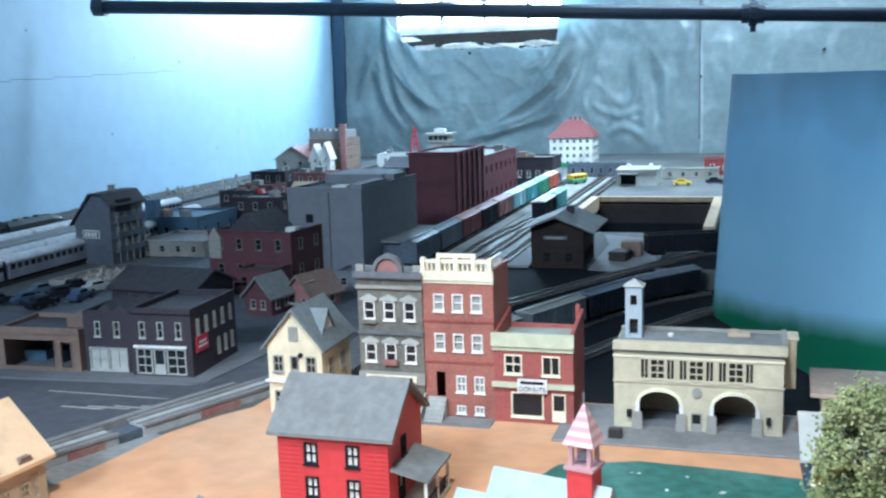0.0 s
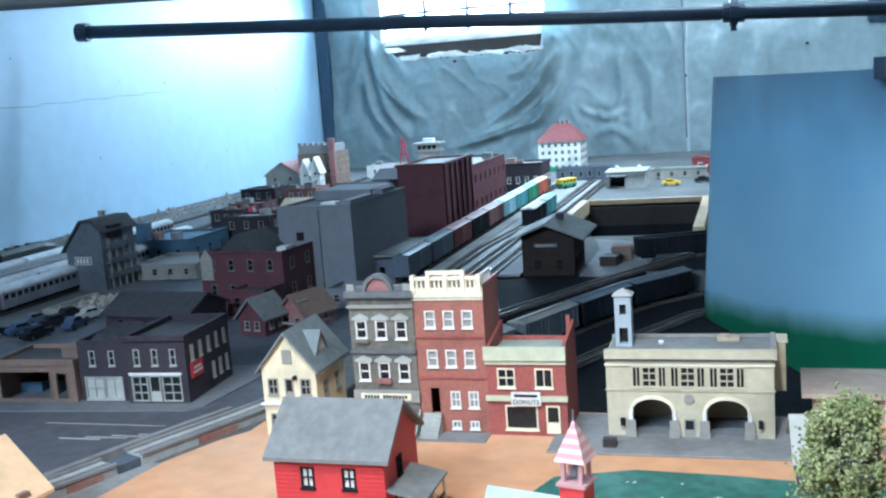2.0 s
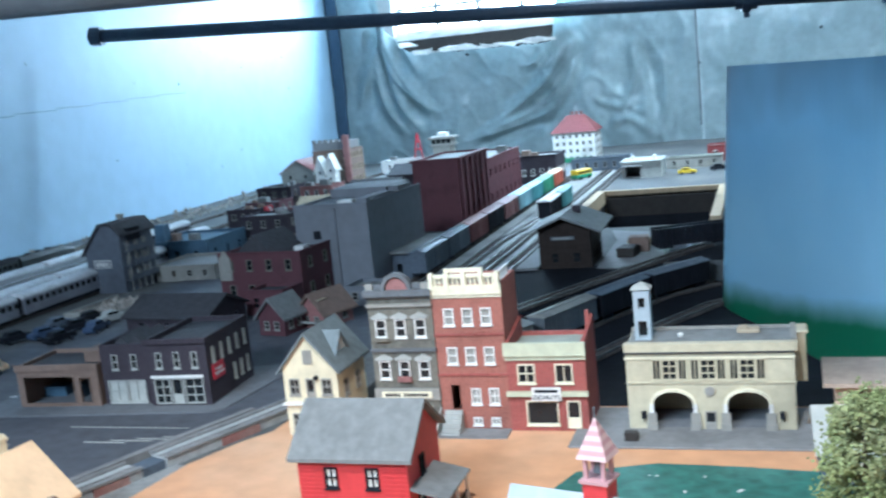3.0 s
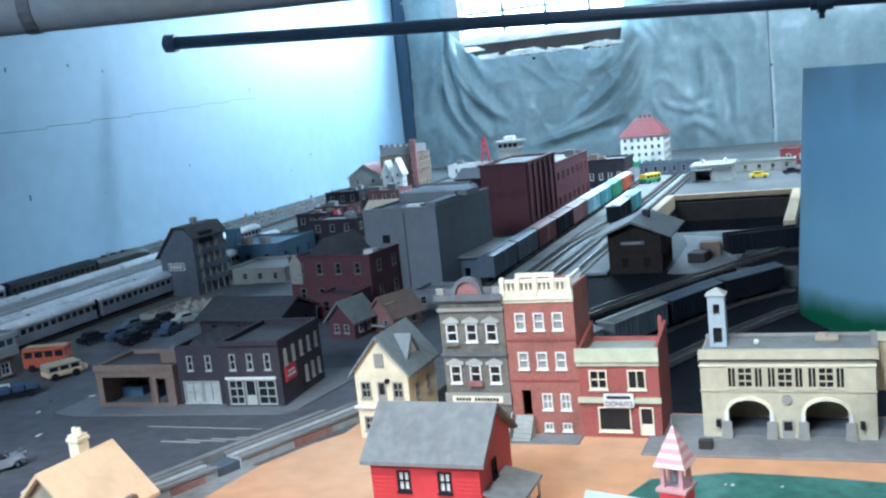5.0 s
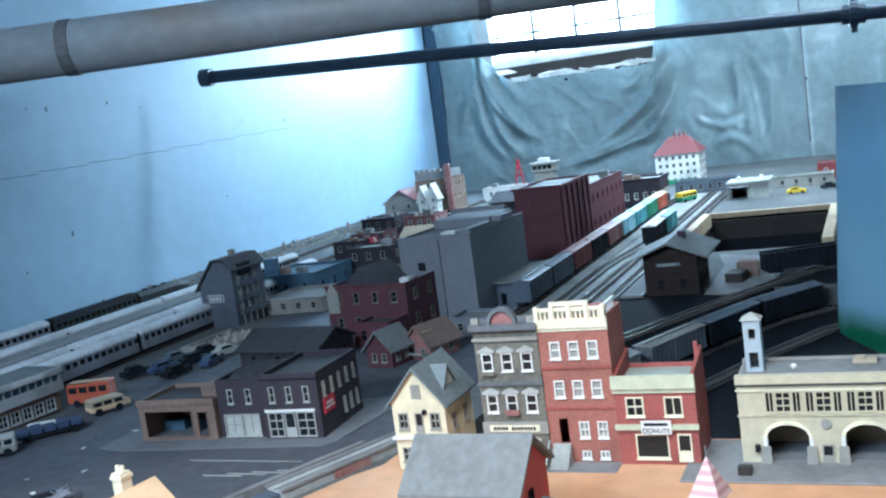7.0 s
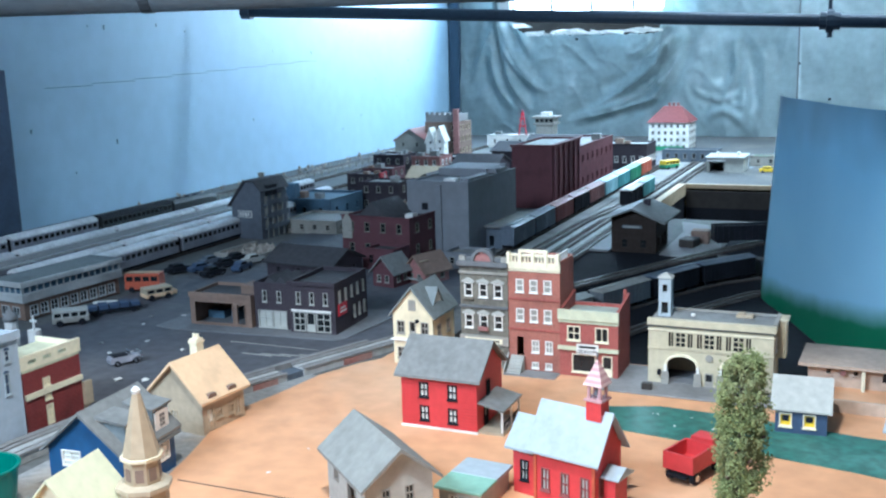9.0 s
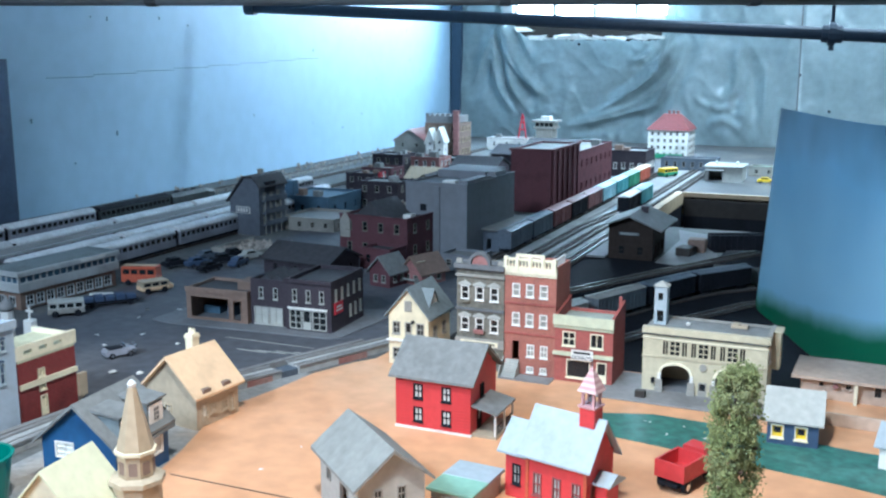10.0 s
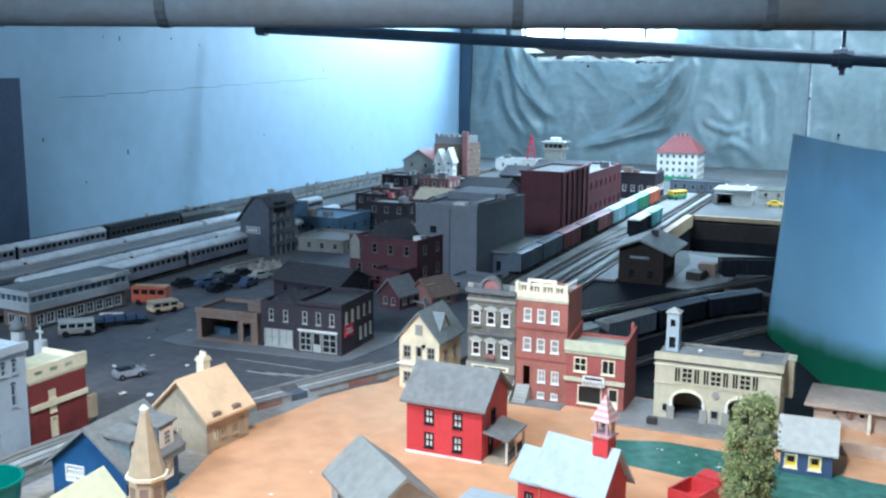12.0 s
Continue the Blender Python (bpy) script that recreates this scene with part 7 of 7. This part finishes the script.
# ---------------------------------------------------------------- road vehicles
def car(at, turn, paint, label, open_top=False, n=1.0):
    home = thing("car", at, turn, label, "car", "model cars")
    part("body", prism(bmesh.new(), [(-0.26 * n, 0.04), (0.26 * n, 0.04), (0.27 * n, 0.10), (0.12 * n, 0.13), (-0.24 * n, 0.125), (-0.27 * n, 0.09)], -0.09, 0.09), paint, home)
    if open_top:
        part("seat", boxes((-0.16, -0.075, 0.12, 0.04, 0.075, 0.145)), M["black"], home)
        part("windscreen", boxes((0.06, -0.07, 0.131, 0.07, 0.07, 0.18)), M["chrome"], home)
        for s in (-1, 1):
            part("fender", prism(bmesh.new(), [(0.06, 0.05), (0.1, 0.09), (0.17, 0.105), (0.24, 0.08), (0.25, 0.05), (0.2, 0.085), (0.13, 0.085)], s * 0.105 - 0.02, s * 0.105 + 0.02), M["chrome"], home)
            part("headlamp", rod(bmesh.new(), (0.2, s * 0.06, 0.135), (0.235, s * 0.06, 0.135), 0.022, 8), M["chrome"], home)
        part("grille", boxes((0.212, -0.04, 0.05, 0.235, 0.04, 0.13)), M["chrome"], home)
    else:
        part("cabin", prism(bmesh.new(), [(-0.18 * n, 0.126), (0.10 * n, 0.131), (0.05 * n, 0.19), (-0.14 * n, 0.19)], -0.08, 0.08), paint, home)
        part("glazing", prism(bmesh.new(), [(-0.15 * n, 0.14), (0.07 * n, 0.14), (0.04 * n, 0.18), (-0.13 * n, 0.18)], -0.083, 0.083), M["glass"], home)
    for x in (-0.16 * n, 0.16 * n):
        for s in (-1, 1):
            wl = part("wheel", rod(bmesh.new(), (x, s * 0.075, 0.042), (x, s * 0.10, 0.042), 0.042, 10), M["black"], home)
            part("hub", rod(bmesh.new(), (x, s * 0.10, 0.042), (x, s * 0.104, 0.042), 0.02, 8), M["chrome"], wl)
    return home


def bus(at, turn, low, high, label, length=0.95, height=0.30):
    home = thing("bus", at, turn, label, "bus", "model buses")
    L = length / 2
    part("body", boxes((-L, -0.14, 0.05, L, 0.14, height * 0.55)), low, home, bevel=0.012)
    n = int(length / 0.14)
    part("belt", boxes((-L + 0.01, -0.138, height * 0.551, L - 0.01, 0.138, height * 0.6)), high, home)
    part("roof", boxes((-L + 0.01, -0.138, height * 0.85, L - 0.01, 0.138, height)), high, home, bevel=0.01)
    repeat("pillar", boxes((0, -0.138, height * 0.6, 0.03, 0.138, height * 0.85)), high, home, [(-L + 0.01 + i * (2 * L - 0.05) / n, 0, 0) for i in range(n + 1)])
    part("glazing", boxes((-L + 0.015, -0.132, height * 0.6, L - 0.015, 0.132, height * 0.85)), M["glass"], home)
    for x in (-L * 0.6, L * 0.6):
        for s in (-1, 1):
            part("wheel", rod(bmesh.new(), (x, s * 0.11, 0.055), (x, s * 0.145, 0.055), 0.055, 10), M["black"], home)
    return home


car((-8.19, 7.62, 0.012), 62, M["silver"], "silver open roadster parked in the street", True, 0.8)
bus((-10.5, 9.06, 0.012), 44, M["grey_side"], M["barn_side"], "grey-green bus parked by the station", 0.56, 0.25)
tk = thing("flat_truck", (-10.32, 9.86, 0.012), 50, "long dark blue flat truck stacked with crates", "lorry")
part("bed", boxes((-0.44, -0.12, 0.06, 0.44, 0.12, 0.09)), M["black"], tk)
part("load", boxes(*[(-0.42 + i * 0.17, -0.11, 0.0905, -0.27 + i * 0.17, 0.11, 0.16 + 0.02 * (i % 2)) for i in range(5)]), M["navy"], tk, "dark blue crates", bevel=0.006)
for x in (-0.3, 0.3):
    for q in (-1, 1):
        part("wheel", rod(bmesh.new(), (x, q * 0.09, 0.05), (x, q * 0.12, 0.05), 0.05, 10), M["black"], tk)
tr = bus((-10.86, 11.3, 0.012), 18, M["orange"], M["orange"], "orange-red fire truck parked by the tracks", 0.66, 0.34)
part("ladder", boxes((-0.3, -0.05, 0.341, 0.3, -0.035, 0.36), (-0.3, 0.035, 0.341, 0.3, 0.05, 0.36), *[(-0.27 + i * 0.08, -0.035, 0.343, -0.255 + i * 0.08, 0.035, 0.357) for i in range(7)]), M["tan"], tr)
part("hose_bed", boxes((-0.33, -0.11, 0.3005, 0.05, 0.11, 0.34)), M["tan"], tr, "tan hose bed", bevel=0.01)
ut = bus((-10.26, 10.88, 0.012), 62, M["peach_roof"], M["tan"], "yellow-tan utility truck beside the fire truck", 0.5, 0.22)
part("hood", boxes((0.2505, -0.1, 0.05, 0.34, 0.1, 0.13)), M["peach_roof"], ut, bevel=0.012)
solid("timber_board", boxes((-0.2, -0.05, 0, 0.2, 0.05, 0.03)), M["paper"], "pale board lying behind the trucks", "board", at=(-10.95, 10.35, 0.012), turn=30, bevel=0.004)
car((-2.1, 30.5, 0.0), 5, M["yellow"], "yellow taxi on the far ground")
car((-1.2, 31.0, 0.0), 10, M["black"], "black car on the far ground")
car((-0.5, 30.6, 0.0), -5, M["car_slate"], "dark car on the far ground")
bus((-5.3, 31.0, 0.0), 60, M["car_green"], M["yellow"], "green and yellow bus at the far crossing", 0.7, 0.3)
for i, (u, v, turn, m, n) in enumerate(((-11.25, 12.75, 70, "black", "black"), (-10.85, 12.95, 66, "navy", "dark blue"), (-10.4, 12.7, 80, "black", "black"), (-11.1, 13.6, 74, "car_slate", "slate-grey"),
                                        (-10.6, 13.45, 60, "black", "black"), (-10.15, 13.3, 95, "navy", "dark blue"), (-10.75, 14.0, 75, "black", "black"), (-10.3, 13.95, 70, "barn_side", "pale grey"),
                                        (-9.95, 14.35, 100, "black", "black"), (-9.75, 15.0, 88, "navy", "dark blue"))):
    car((u, v, 0.012), turn, M[m], n + " model car in the crowded car park")

# boat-shaped flower bed and lot beside the dark house
fb = thing("planted_lot", (-10.9, 14.9, 0.012), -4, "walled lot with scrubby planting in front of the dark house", "planting")
part("wall", boxes((-0.55, -0.7, 0, -0.5, 0.7, 0.1), (0.5, -0.7, 0, 0.55, 0.7, 0.1), (-0.5, -0.7, 0, 0.5, -0.65, 0.1)), M["grey_side"], fb)


def clumps(count, area, size, seed):
    bm = bmesh.new()
    r = random.Random(seed)
    for i in range(count):
        c = Vector((r.uniform(area[0], area[2]), r.uniform(area[1], area[3]), area[4]))
        s = r.uniform(*size)
        a = r.uniform(0, 3)
        pts = [Vector((s * math.cos(a + k * 1.57) * r.uniform(0.6, 1.2), s * math.sin(a + k * 1.57) * r.uniform(0.6, 1.2), s * r.uniform(0.2, 0.9))) for k in range(4)]
        top, low = bm.verts.new(c + Vector((0, 0, s * r.uniform(1.2, 2.2)))), bm.verts.new(c)
        vs = [bm.verts.new(c + p) for p in pts]
        for k in range(4):
            bm.faces.new((vs[k - 1], vs[k], top))
            bm.faces.new((vs[k], vs[k - 1], low))
    return bm


tagged(part("scrub", clumps(260, (-0.48, -0.62, 0.48, 0.6, 0.0), (0.03, 0.07), 4), M["shrub"], fb), kind="stuff")
solid("trackside_scrub", clumps(150, (-18.3, 20, -17.0, 37, 0.0), (0.02, 0.085), 9), M["shrub"], "pale grey-brown scrub along the foot of the blue wall", "scrub", kind="stuff")
fn = thing("trackside_fence", (0, 0, 0), 0, "low pale fence along the outer track", "fence")
for z in (0.07, 0.12):
    part("fence_rail", boxes((-16.62, 20.5, z, -16.59, 37.5, z + 0.02)), M["grey_side"], fn)
for i in range(35):
    part("fence_post", boxes((-16.63, 20.5 + i * 0.5, 0, -16.58, 20.54 + i * 0.5, 0.15)), M["grey_side"], fn)
r = random.Random(21)
for (u, v) in ((-9.3, 9.35), (-9.5, 9.8), (-9.0, 10.0), (-9.2, 8.3), (-8.6, 8.6), (-8.7, 7.9), (-8.45, 8.05), (-7.75, 7.0), (-7.4, 7.1), (-7.0, 6.9), (-7.8, 8.4)):
    bm = bmesh.new()
    s = r.uniform(0.03, 0.075)
    q = [bm.verts.new((s * math.cos(k * 1.2) * r.uniform(0.5, 1.3), s * math.sin(k * 1.2) * r.uniform(0.5, 1.3), r.uniform(0.002, 0.03))) for k in range(5)]
    bm.faces.new(q)
    bmesh.ops.solidify(bm, geom=bm.faces[:], thickness=0.004)
    solid("paper_scrap", bm, M["paper"], "torn white scrap lying on the dark street", "paper scrap", at=(u, v, 0.016), group="scraps")

for i in range(14):
    bm = bmesh.new()
    s = r.uniform(0.012, 0.03)
    q = [bm.verts.new((s * math.cos(k * 1.2) * r.uniform(0.5, 1.3), s * math.sin(k * 1.2) * r.uniform(0.5, 1.3), r.uniform(0.002, 0.012))) for k in range(5)]
    bm.faces.new(q)
    bmesh.ops.solidify(bm, geom=bm.faces[:], thickness=0.003)
    on_lawn = i < 8
    at = (r.uniform(-1.0, 1.0), r.uniform(7.6, 8.0), 0.041) if on_lawn else (r.uniform(-4.4, -3.6), r.uniform(5.0, 6.4), 0.033)
    solid("paper_scrap", bm, M["paper"], "tiny white fleck on the green lawn" if on_lawn else "tiny white fleck on the tan board", "paper scrap", at=at, group="scraps")

wc = thing("white_cabin", (1.75, 7.75, 0.038), -12, "small white cabin with a pale blue roof on the lawn", "house", "village houses")
walls(wc, 0.4, 0.45, 0.26, M["white"], [("f", 0.08, 0.08, 0.1, 0.12, "sash"), ("f", 0.24, 0.03, 0.1, 0.19, "door")], M["white"], M["glass"], "u", 0.14)
pitched(wc, 0.4, 0.45, 0.26, 0.14, M["pale_roof"], "u", 0.05, 0.02)
